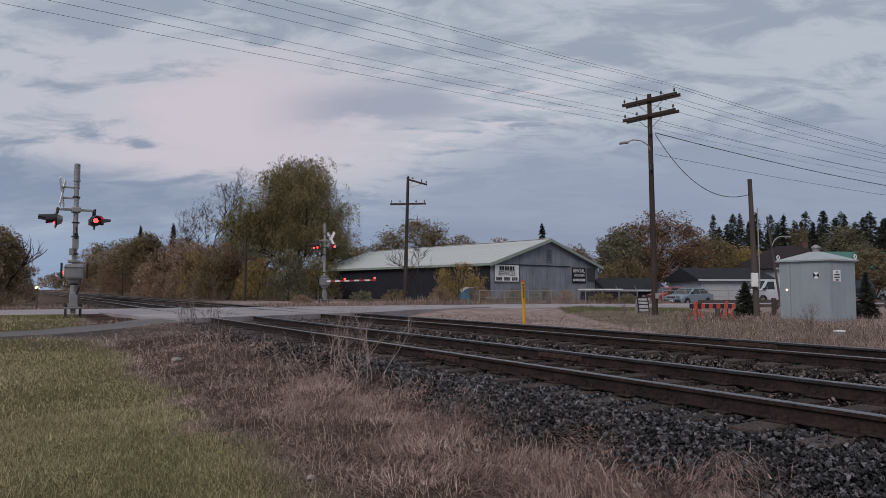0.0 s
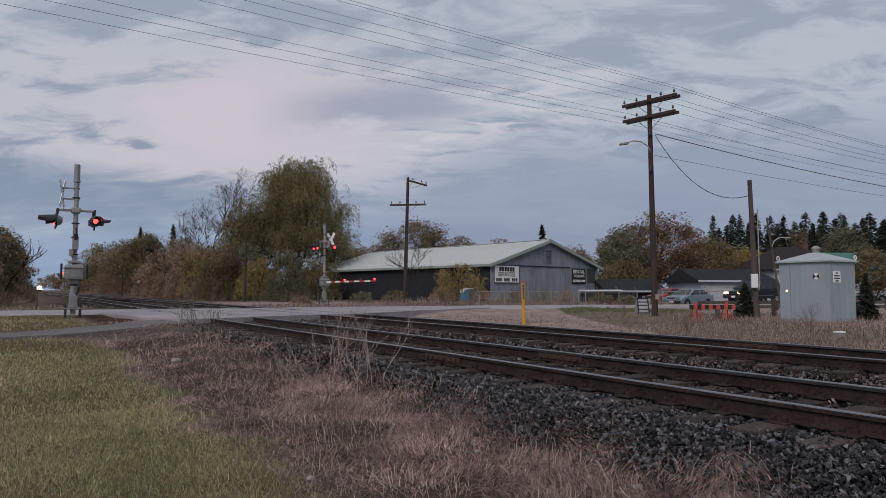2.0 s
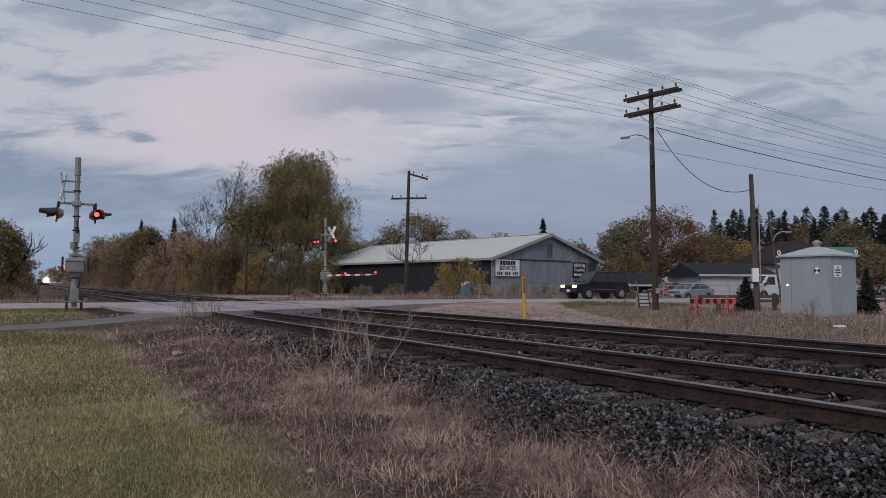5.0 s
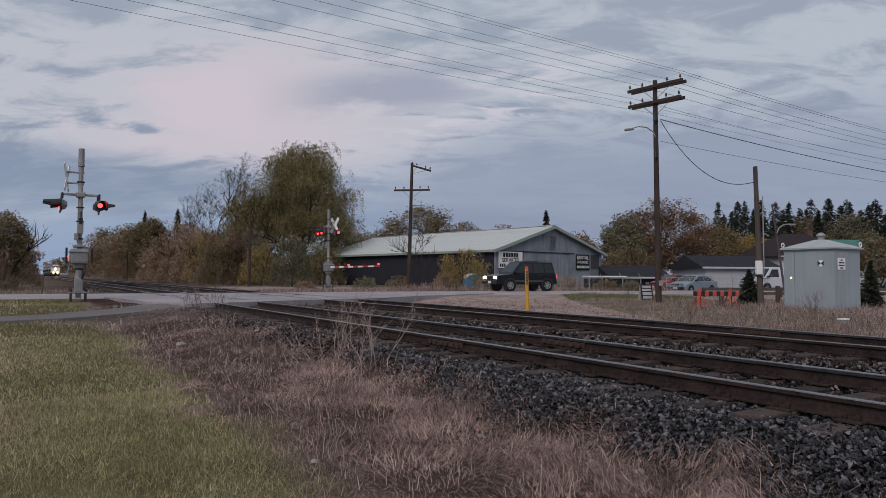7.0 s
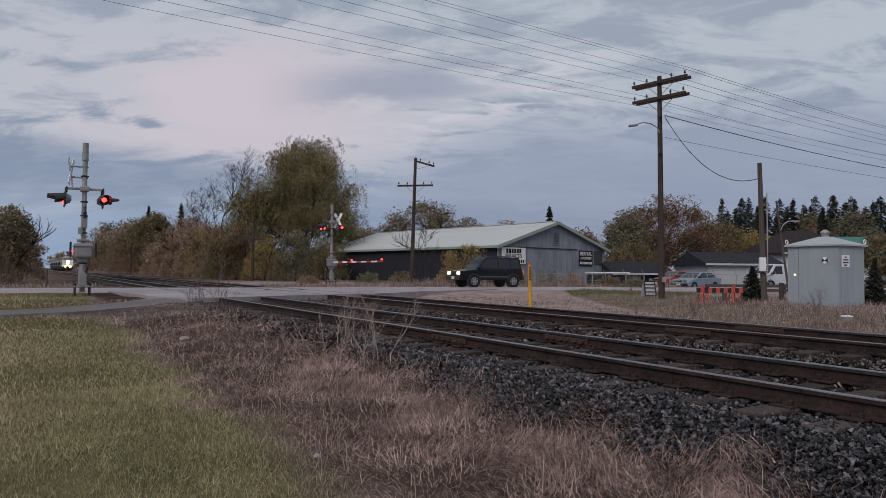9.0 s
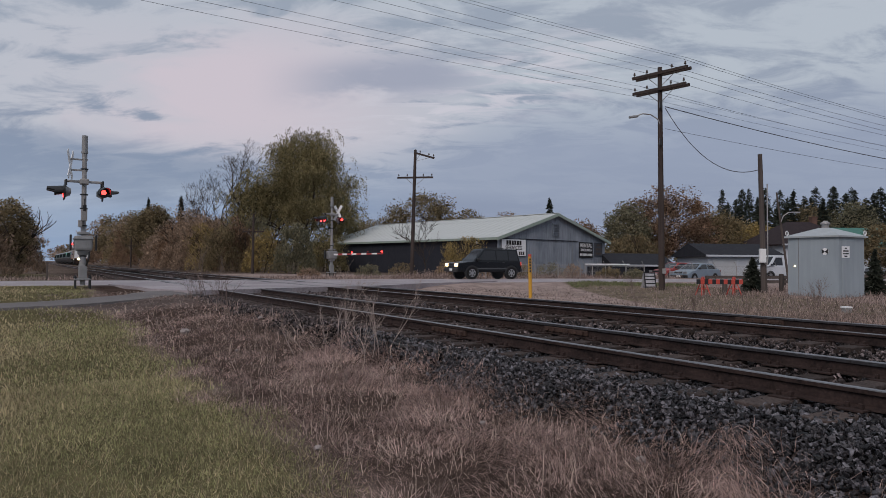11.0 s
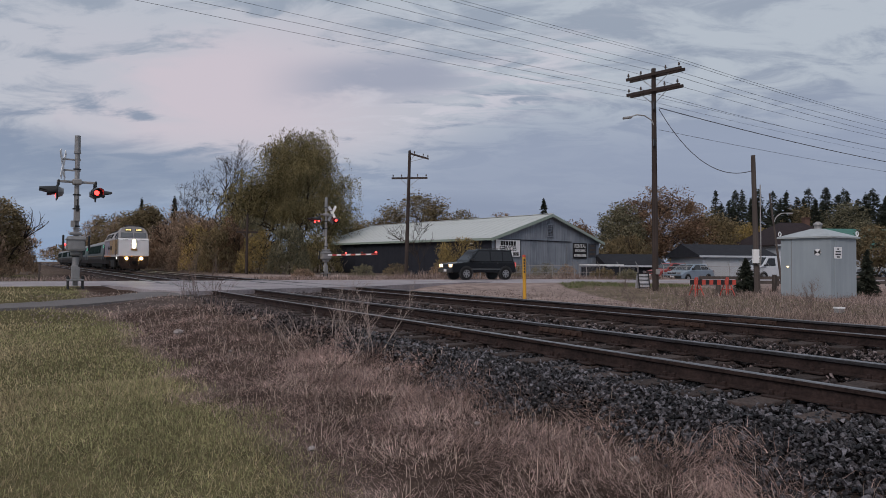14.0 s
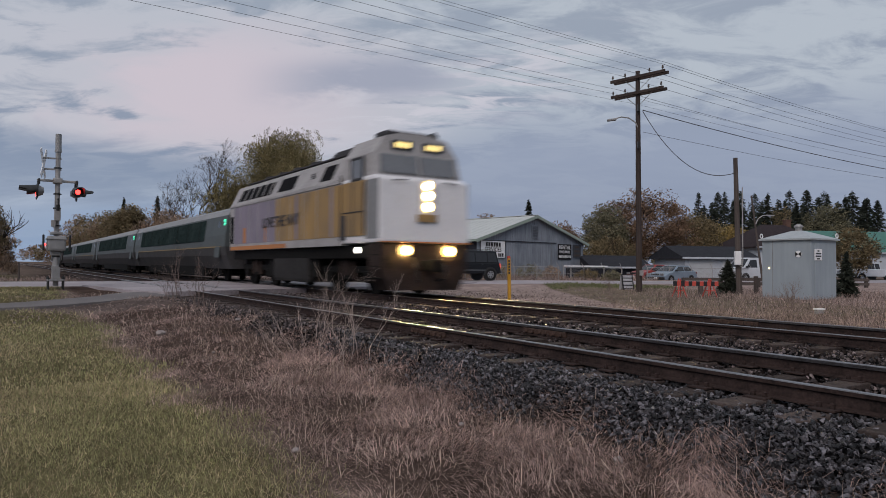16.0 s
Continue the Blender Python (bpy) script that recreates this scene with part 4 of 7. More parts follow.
def quads(c, size, rng, hang=0.0, aspect=1.0, along=None):
    """Leaf sprays: a small four-cornered blade at each centre, turned at random or hanging."""
    n = len(c)
    a = rng.normal(size=(n, 3))
    a[:, 2] *= 0.7
    if hang:
        a = a * (1 - hang) + np.array([0, 0, -1.6]) * hang
    if along is not None:
        a = along + a * 0.25
    a /= np.linalg.norm(a, axis=1)[:, None]
    b = np.cross(a, rng.normal(size=(n, 3)))
    b /= np.linalg.norm(b, axis=1)[:, None] + 1e-9
    s = (size * rng.uniform(0.5, 1.4, n))[:, None]
    a, b = a * s * aspect, b * s * 0.5
    v = np.stack([c - a, c + b * rng.uniform(0.5, 1, (n, 1)), c + a, c - b * rng.uniform(0.5, 1, (n, 1))], 1)
    return v.reshape(-1, 3)


def limb_mesh(height, spread, rng, levels, r, n0, thin=0.0):
    """A trunk with forking limbs, as tapered four-sided tubes: vertices and faces."""
    segs = []

    def grow(p, d, length, rad, lev):
        for k in range(3):
            d = d + rng.normal(size=3) * 0.16
            d /= np.linalg.norm(d)
            e = p + d * length / 3
            segs.append((p, e, max(thin, rad * (1 - 0.2 * k)), max(thin, rad * (1 - 0.2 * (k + 1)))))
            p = e
            if lev < levels and (k > 0 or lev == 0):
                for _ in range(n0 if lev == 0 else 2 + (lev < 2)):
                    side = rng.normal(size=3)
                    side[2] = abs(side[2]) * 0.5
                    q = d * 0.75 + side / np.linalg.norm(side) * spread
                    grow(p, q / np.linalg.norm(q), length * rng.uniform(0.42, 0.66), rad * 0.5, lev + 1)
    grow(np.zeros(3), np.array([0, 0, 1.0]), height * 0.62, r, 0)
    p, q = np.array([s[0] for s in segs]), np.array([s[1] for s in segs])
    r0, r1 = np.array([s[2] for s in segs])[:, None], np.array([s[3] for s in segs])[:, None]
    d = (q - p) / np.linalg.norm(q - p, axis=1)[:, None]
    u = np.cross(d, np.array([0.31, 0.95, 0.05]))
    u /= np.linalg.norm(u, axis=1)[:, None]
    w = np.cross(d, u)
    ring = [(u * c + w * s) for c, s in ((1, 0), (0, 1), (-1, 0), (0, -1))]
    v = np.stack([p + k * r0 for k in ring] + [q + k * r1 for k in ring], 1).reshape(-1, 3)
    f = np.array([[0, 1, 5, 4], [1, 2, 6, 5], [2, 3, 7, 6], [3, 0, 4, 7]])
    return v, (f[None] + 8 * np.arange(len(segs))[:, None, None]).reshape(-1, 4)


def tree(label, x, y, height, width, leaf, n=5000, size=0.22, style="round", seed=0, zb=None, low=0.12, category="tree"):
    rng = np.random.default_rng(seed + 11)
    if style == "scrub":
        n, size = int(n * 1.3), size * 0.68
    elif style == "round" and y < 170:
        n, size = int(n * 1.6), size * 0.70
    zb = -0.2 if zb is None else zb
    if y > 42:                              # keep the railway clear
        d, s = track_xy(x, y)
        if d > 7:
            d = max(d, 14.0 + width * 0.46)
        else:
            d = min(d, 1.5 - width * 0.46)
        x, y = d * COS - s * SIN, d * SIN + s * COS
    t = thing("tree" if category == "tree" else "shrub", label, category, pose(x, y, zb))
    if style == "conifer":
        bm = B()
        rod(bm, (0, 0, 0), (0, 0, height * 0.98), height * 0.014, 0.01, 7)
        part("trunk", bm, BARK, t)
    else:
        v, f = limb_mesh(height * (0.86 if style != "bare" else (0.92 if category == "tree" else 1.02)), 0.75, rng, (2 if y < 130 else 1) if style != "bare" else (5 if category == "tree" else 3), height * (0.018 if style != "bare" else 0.012), 4 if style != "bare" else 3, 0.009 if style == "bare" else 0.0)
        v[:, :2] *= 1 if style != "bare" else 0.9
        raw("trunk", v.tolist(), f.tolist(), BARK, t)
    if style == "bare":
        return t
    if style == "conifer":
        k = 380
        bh = np.sort(rng.uniform(0.08, 1.0, k))
        bl = width / 2 * ((1.03 - bh) ** 0.85 * rng.uniform(0.55, 1.1, k) + 0.02)
        ba = rng.uniform(0, 6.283, k)
        b = rng.integers(0, k, n)
        f = rng.uniform(0.05, 1.0, n)
        r = bl[b] * f
        a = ba[b] + rng.normal(0, 0.10, n)
        c = np.stack([r * np.cos(a), r * np.sin(a), bh[b] * height - r * 0.30 + rng.normal(0, 0.014, n) * height], 1)
        v = quads(c, size * (1.15 - 0.7 * bh[b]), rng, 0.0, 1.5, np.stack([np.cos(a), np.sin(a), np.full(n, -0.35)], 1))
    elif style == "willow":                 # domed boughs, each with a fringe of hanging strands
        k = 62
        u = rng.normal(size=(k, 3))
        u[:, 2] = np.abs(u[:, 2]) - 0.25
        u /= np.linalg.norm(u, axis=1)[:, None]
        rad = rng.uniform(0.40, 1.0, k) ** 0.5 / (np.hypot(u[:, 0], u[:, 1]) ** 2.3 + np.abs(u[:, 2]) ** 2.3) ** (1 / 2.3)
        head = u * rad[:, None] * np.array([width / 2 * 0.84, width / 2 * 0.84, height * 0.47]) + np.array([0, 0, height * 0.49])
        ns = n // 26
        hs = rng.integers(0, k, ns)
        puff = rng.normal(size=(ns, 3)) * np.array([0.052, 0.052, 0.026]) * height
        top_ = head[hs] + puff
        out = np.stack([puff[:, 0], puff[:, 1]], 1) * 0.35 + u[hs][:, :2] * 0.02 * height
        drop = rng.uniform(0.05, 0.24, ns) * height * (0.55 + 0.45 * rad[hs])
        st = rng.integers(0, ns, n)
        f = rng.uniform(0, 1, n)
        bend = np.sqrt(f)
        c = np.stack([top_[st, 0] + out[st, 0] * bend, top_[st, 1] + out[st, 1] * bend, top_[st, 2] + 0.012 * height * np.sin(f * 3.1) - drop[st] * f ** 1.5], 1)
        c += rng.normal(size=(n, 3)) * 0.007 * height
        v = quads(c, size * 0.72, rng, 0.5, 1.2)
        v[:, 2] = np.maximum(v[:, 2], 0.05)
    else:
        k = {"scrub": 46}.get(style, 130 if n > 5000 else 70)
        u = rng.normal(size=(k, 3))
        u /= np.linalg.norm(u, axis=1)[:, None]
        rad = rng.uniform(0.45, 1.0, k) ** 0.6
        cz = (1 + low) / 2
        cen = u * rad[:, None] * np.array([width / 2 * 0.86, width / 2 * 0.86, height * (1 - low) / 2 * 0.88])
        cen[:, 2] += cz * height
        if style == "scrub":
            cen[:, :2] *= np.clip(1.25 - 0.55 * cen[:, 2:3] / height, 0.6, 1.2)
        clump = rng.integers(0, k, n)
        sz = rng.uniform(0.08, 0.20, k) * min(width, height)
        g = rng.normal(size=(n, 3))
        g /= np.linalg.norm(g, axis=1)[:, None]
        g *= rng.uniform(0.15, 1.0, (n, 1)) ** 0.5
        c = cen[clump] + g * sz[clump][:, None] * np.array([1.05, 1.05, 0.8])
        if style == "scrub":
            m = n // 2
            aa, rr_ = rng.uniform(0, 6.283, m), np.sqrt(rng.uniform(0, 1, m)) * width / 2
            lob = 0.80 + 0.2 * np.sin(aa * 3 + seed) * np.cos(rr_ * 1.7 + seed)
            top_ = height * np.clip(1 - (rr_ / (width / 2)) ** 2.2, 0.05, 1) ** 0.75 * lob
            c[:m] = np.stack([rr_ * np.cos(aa), rr_ * np.sin(aa), top_ * rng.uniform(0.02, 1.0, m) ** 0.45], 1)
            up = np.stack([c[:, 0] * 0.12, c[:, 1] * 0.12, np.full(n, 0.55)], 1) * rng.uniform(0, 1.3, (n, 1))
            w = n // 4
            v = np.concatenate([quads(c[w:], size * 0.78, rng, 0.0, 1.2, up[w:]), quads(c[:w] + np.array([0, 0, 0.02]) * height, size * 0.30, rng, 0.0, 8.0, up[:w] * 2.2)])
        else:
            v = quads(c, size * 0.85, rng)
        v[:, 2] = np.maximum(v[:, 2], 0.05)
    f = np.arange(len(v)).reshape(-1, 4)
    raw("crown", v.tolist(), f.tolist(), leaf, t)
    return t


def at_px(px, y, top):
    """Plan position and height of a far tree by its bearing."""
    return (px - 784) / 1200 * y, y, ((512.5 - top) / 1200 * y + 1.1) * 1.04


def grove(rows):
    for k, (bearing, y, top, wide, leaf, style, label, n, size) in enumerate(rows):
        x, yy, h = at_px(bearing, y, top)
        tree(label, x, yy, h, wide / 1200 * y, leaf, n, size, style, 31 * k + 7, low=0.02 if style == "scrub" or y > 190 else 0.12, category="shrub" if style == "scrub" else "tree")


grove((
    (536, 78, 286, 176, LEAF_WILLOW, "willow", "tall full weeping willow in dull green autumn leaf", 135000, 0.125),
    (432, 76, 350, 74, LEAF_WILLOW, "willow", "smaller weeping willow beside the tall one", 20000, 0.14),
    (362, 84, 340, 110, LEAF_BROWN, "bare", "bare leafless tree with fine twigs", 0, 0),
    (330, 78, 418, 110, LEAF_BROWN, "scrub", "brown autumn thicket beside the railway", 8000, 0.24),
    (285, 88, 424, 90, LEAF_RUST, "scrub", "rust-brown autumn thicket beside the railway", 7000, 0.26),
    (238, 110, 412, 80, LEAF_OLIVE, "round", "olive-green rounded tree beyond the thicket", 6000, 0.32),
    (180, 120, 420, 90, LEAF_OLIVE, "round", "dull yellow-green rounded tree by the railway", 6000, 0.34),
    (140, 135, 440, 60, LEAF_RUST, "scrub", "brown shrub near the line", 4000, 0.34),
    (405, 68, 432, 80, LEAF_RUST, "scrub", "rusty shrub with thin top near the road", 6000, 0.22),
    (455, 64, 452, 80, LEAF_YELLOW, "scrub", "yellowing shrub under the willow", 3500, 0.17),
    (510, 63, 436, 80, LEAF_GREEN, "scrub", "grey-green shrub under the willow", 6000, 0.2),
    (560, 72, 455, 90, LEAF_WILLOW, "scrub", "dark shrub behind the crossing signal", 5000, 0.22),
    (255, 84, 440, 110, LEAF_BROWN, "scrub", "dense brown thicket along the line", 8000, 0.25),
    (205, 98, 452, 90, LEAF_BROWN, "scrub", "dense brown thicket along the line", 6000, 0.28),
    (360, 66, 450, 90, LEAF_OLIVE, "scrub", "olive shrub near the road", 5000, 0.22),
    (310, 92, 405, 120, LEAF_BROWN, "scrub", "tall brown thicket with thin tops", 7000, 0.26),
    (390, 80, 418, 90, LEAF_BROWN, "scrub", "tall brown thicket with thin tops", 5000, 0.24),
    (225, 125, 420, 120, LEAF_RUST, "scrub", "rust-brown thicket along the line", 6000, 0.32),
    (160, 150, 432, 90, LEAF_OLIVE, "scrub", "olive thicket along the line", 4000, 0.36),
    (440, 70, 425, 70, LEAF_GREEN, "scrub", "grey-green shrub under the willow", 4500, 0.22),
    (345, 72, 440, 70, LEAF_YELLOW, "scrub", "yellowing shrub in the thicket", 2500, 0.18),
    (595, 84, 420, 60, LEAF_WILLOW, "round", "dull green tree beside the willow", 4000, 0.26),
    (195, 200, 424, 95, LEAF_OLIVE, "round", "dull yellow-green tree beside the line", 4500, 0.42),
    (165, 270, 432, 80, LEAF_BROWN, "round", "brown tree beside the line", 3500, 0.55),
    (218, 165, 430, 90, LEAF_BROWN, "scrub", "brown thicket along the line", 4500, 0.42),
    (185, 210, 452, 80, LEAF_RUST, "scrub", "rust-brown thicket along the line", 3500, 0.5),
    (150, 320, 458, 70, LEAF_RUST, "scrub", "rust-brown thicket along the line", 2500, 0.7),
    (305, 130, 404, 36, LEAF_DARK, "conifer", "dark conifer behind the thicket", 2500, 0.4),
    (247, 140, 408, 30, LEAF_DARK, "conifer", "dark conifer behind the thicket", 2000, 0.4),
    (0, 44, 402, 90, LEAF_OLIVE, "round", "olive tree with bare twigs at the lawn's far edge", 6000, 0.16),
    (22, 52, 440, 80, LEAF_BROWN, "scrub", "brown shrub beyond the road", 5000, 0.2),
    (-50, 42, 430, 120, LEAF_BROWN, "scrub", "brown shrub beyond the road", 5000, 0.2),
    (60, 900, 494, 60, LEAF_OLIVE, "round", "distant tree where the line vanishes", 1500, 0.7),
    (135, 240, 470, 60, LEAF_BROWN, "round", "distant tree beside the line", 2000, 0.6),
    (40, 850, 490, 50, LEAF_OLIVE, "round", "distant tree where the line vanishes", 900, 1.6),
    (92, 800, 486, 50, LEAF_BROWN, "round", "distant tree where the line vanishes", 900, 1.6),
    (115, 520, 482, 50, LEAF_OLIVE, "round", "distant tree beside the line", 900, 1.2),
    (140, 330, 468, 50, LEAF_BROWN, "round", "distant tree beside the line", 1200, 0.8),
    (8, 300, 490, 60, LEAF_OLIVE, "round", "distant tree beside the line", 1500, 0.9),
    (735, 110, 392, 150, LEAF_OLIVE, "round", "broad yellow-olive tree behind the barn", 9000, 0.34),
    (815, 116, 418, 80, LEAF_OLIVE, "round", "olive tree behind the barn", 4000, 0.34),
    (645, 108, 432, 90, LEAF_OLIVE, "round", "low olive tree behind the barn", 4000, 0.32),
    (886, 150, 419, 70, LEAF_BROWN, "round", "distant brown tree behind the barn", 3000, 0.4),
    (960, 140, 402, 52, LEAF_DARK, "conifer", "single dark conifer behind the barn", 2200, 0.4),
    (1010, 125, 434, 90, LEAF_RUST, "round", "reddish tree behind the barn", 4000, 0.36),
    (1165, 82, 384, 190, LEAF_RUST, "round", "large rusty-brown autumn tree", 16000, 0.26),
    (1095, 78, 404, 90, LEAF_GREEN, "round", "grey-green tree thinning of leaves", 7000, 0.24),
    (1255, 84, 420, 110, LEAF_OLIVE, "round", "olive autumn tree beside the white building", 7000, 0.26),
    (1110, 74, 456, 130, LEAF_OLIVE, "scrub", "olive thicket beside the barn", 7000, 0.22),
    (1318, 100, 440, 100, LEAF_YELLOW, "round", "yellow-brown autumn tree behind the houses", 5000, 0.3),
    (1545, 60, 440, 80, LEAF_OLIVE, "round", "dull yellow-olive tree behind the hut", 5000, 0.2),
    (1420, 160, 404, 90, LEAF_OLIVE, "round", "olive tree before the conifers", 4000, 0.4),
    (1490, 150, 398, 100, LEAF_GREEN, "round", "dull green tree before the conifers", 5000, 0.4),
))
rr = random.Random(8)
for k in range(30):
    x, y, h = at_px(1268 + k * 11 + rr.uniform(-7, 7), 165 + rr.uniform(-15, 40), rr.choice((384, 390, 396, 402, 410)) + rr.uniform(-4, 4))
    tree("tall dark conifer in the far row", x, y, h, h * rr.uniform(0.5, 0.95), LEAF_DARK, 2400, 0.48, "conifer", 200 + k)
# low distant woods that close the horizon
for k in range(46):
    b = -700 + k * 66 + rr.uniform(-15, 15)
    if 15 < b < 150:
        continue
    x, y, h = at_px(b, 260 + rr.uniform(-25, 40), rr.uniform(468, 486) if b < 1300 else 440)
    tree("distant autumn tree in the far woods", x, y, h, rr.uniform(17, 24), (LEAF_OLIVE, LEAF_BROWN, LEAF_GREEN)[k % 3], 1100, 0.9, "round", 300 + k, low=0.02)
x, y, h = at_px(814, 50.5, 464)
tree("yellow-leaved shrub beside the barn", x, y, h, 4.6, LEAF_YELLOW, 4600, 0.13, "scrub", 77, category="shrub")
for k, (b, yy, top, wd) in enumerate(((855, 48.5, 514, 1.9), (905, 49.5, 511, 2.4), (960, 51, 510, 2.6), (1000, 52, 513, 1.8), (1065, 50, 518, 2.6), (1110, 49, 519, 1.8), (780, 49, 508, 2.4), (700, 50, 512, 2.6), (640, 50, 514, 2.2), (535, 47, 522, 1.9))):
    x, y, h = at_px(b, yy, top)
    tree("low brown-green scrub along the fence", x, y, h, wd, (LEAF_BROWN, LEAF_OLIVE, LEAF_GREEN)[k % 3], 1100, 0.10, "scrub", 600 + k, category="shrub")
x, y, h = at_px(742, 52, 440)
tree("bare grey shrub beside the old pole", x, y, h, 3, LEAF_BROWN, 0, 0, "bare", 78, category="shrub")
tree("small dark spruce beside the service pole", 13.15, 29.6, 1.5, 1.35, LEAF_DARK, 2600, 0.09, "conifer", 79, -0.3)
tree("dark evergreen shrub beside the hut", 17.2, 27.6, 1.9, 1.1, LEAF_DARK, 2600, 0.09, "conifer", 80, -0.35)


# ---------------------------------------------------------------- houses and sheds beyond the road
SHINGLE = surf("dark_roof_shingle", (0.035, 0.036, 0.042), (0.022, 0.023, 0.028), 2, 0.9, 0.4, fine=14)
SHINGLE_BROWN = surf("brown_black_shingle", (0.045, 0.034, 0.036), (0.028, 0.022, 0.024), 2, 0.9, 0.4, fine=14)
SIDING = surf("white_siding", (0.50, 0.53, 0.57), (0.42, 0.45, 0.49), 1.5, 0.6, 0.1)
GREEN_ROOF = surf("green_metal_roof", (0.05, 0.17, 0.13), (0.035, 0.13, 0.10), 2, 0.5, 0.1)
BRICK = surf("brown_brick", (0.15, 0.09, 0.07), (0.10, 0.06, 0.05), 3, 0.9, 0.3)


def house(label, x, y, rz, w, dp, eave, ridge, wall, roof, openings, zb=-0.3, hip=0.0, chimney=None, planks=0):
    """A gabled or hipped house; local x along the front, y backwards. openings: name, x, z, width, height, material."""
    t = thing("house", label, "house", pose(x, y, zb, 0, 0, rz))
    bm = B()
    box(bm, w, dp, eave, 0, dp / 2, eave / 2)
    if not hip:
        for sx in (-1, 1):
            x0, x1 = sx * w / 2, sx * (w / 2 - 0.15)
            f = [[bm.verts.new((q, yy, zz)) for yy, zz in ((0, eave), (dp, eave), (dp / 2, ridge))] for q in (x0, x1)]
            bm.faces.new(f[0])
            bm.faces.new(f[1][::-1])
            for i in range(3):
                bm.faces.new((f[0][i], f[0][(i + 1) % 3], f[1][(i + 1) % 3], f[1][i]))
    part("wall", bm, wall, t)
    for k in range(planks):
        bm = B()
        box(bm, w, 0.025, eave / planks - 0.02, 0, -0.014, (k + 0.5) * eave / planks, rx=3)
        part("siding_board", bm, wall, t)
    o = 0.45
    bm = B()
    lo = [bm.verts.new(v) for v in ((-w / 2 - o, -o, eave - 0.08), (w / 2 + o, -o, eave - 0.08), (w / 2 + o, dp + o, eave - 0.08), (-w / 2 - o, dp + o, eave - 0.08))]
    mid = [bm.verts.new((v.co.x, v.co.y, v.co.z + 0.14)) for v in lo]
    hi = [bm.verts.new((sx * (w / 2 + o - hip), dp / 2, ridge + 0.1)) for sx in (-1, 1)]
    bm.faces.new(lo[::-1])
    for i in range(4):
        bm.faces.new((lo[i], lo[(i + 1) % 4], mid[(i + 1) % 4], mid[i]))
    bm.faces.new((mid[0], mid[1], hi[1], hi[0]))
    bm.faces.new((mid[2], mid[3], hi[0], hi[1]))
    bm.faces.new((mid[1], mid[2], hi[1]))
    bm.faces.new((mid[3], mid[0], hi[0]))
    part("roof", bm, roof, t)
    bm = B()
    box(bm, w + 2 * o + 0.04, 0.04, 0.17, 0, -o - 0.02, eave - 0.01)
    part("eaves_board", bm, SIDING, t, "pale eaves board")
    for name, ox, oz, ow, oh, mt in openings:
        bm = B()
        for s in (-1, 1):
            box(bm, 0.08, 0.09, oh + 0.16, ox + s * (ow / 2 + 0.04), -0.045, oz)
            box(bm, ow, 0.09, 0.08, ox, -0.045, oz + s * (oh / 2 + 0.04))
        fr = part(name, bm, SIDING, t)
        bm = B()
        box(bm, ow, 0.03, oh, ox, -0.035, oz)
        part("pane" if "window" in name else "panel", bm, mt, fr)
    if chimney:
        bm = B()
        box(bm, 0.7, 0.55, 1.6, chimney[0], chimney[1], chimney[2], bevel=0.02)
        box(bm, 0.85, 0.7, 0.12, chimney[0], chimney[1], chimney[2] + 0.8)
        part("chimney", bm, BRICK, t, "short brick chimney")
    return t


DOOR_P = surf("pale_door", (0.46, 0.48, 0.50), (0.40, 0.42, 0.44), 2, 0.6, 0.1)
house("long low white garage with a dark shingle roof", 27.2, 63.0, 8, 7.0, 6, 2.15, 3.25, SIDING, SHINGLE, (("door_frame", -1.9, 1.0, 2.3, 1.8, DOOR_P), ("door_frame", 1.4, 1.0, 2.3, 1.8, DOOR_P)), -0.4, 0.0, None, 9)
house("dark-roofed bungalow with pale walls and a chimney", 41.6, 76.0, 10, 9.8, 8, 3.5, 6.2, SIDING, SHINGLE_BROWN, (("window_frame", -3.2, 1.9, 1.6, 1.2, GLASS_DARK), ("window_frame", 3.0, 1.9, 1.6, 1.2, GLASS_DARK)), -0.3, 3.8, (2.0, 4.1, 6.1))
house("low building with a green metal roof", 58.0, 86.0, 6, 14, 9, 3.2, 6.1, SIDING, GREEN_ROOF, (("window_frame", -3, 1.8, 1.6, 1.2, GLASS_DARK),), -0.3)
house("tall shed with a green metal roof", 72.0, 84.0, -20, 12, 9, 3.6, 6.8, SIDING, GREEN_ROOF, (("window_frame", 0, 1.8, 1.6, 1.2, GLASS_DARK),), -0.3)
house("small dark-roofed shed behind the barn yard", 18.7, 66.0, 10, 5.6, 5, 1.2, 2.3, BARN_DARK, SHINGLE, (), -0.4)


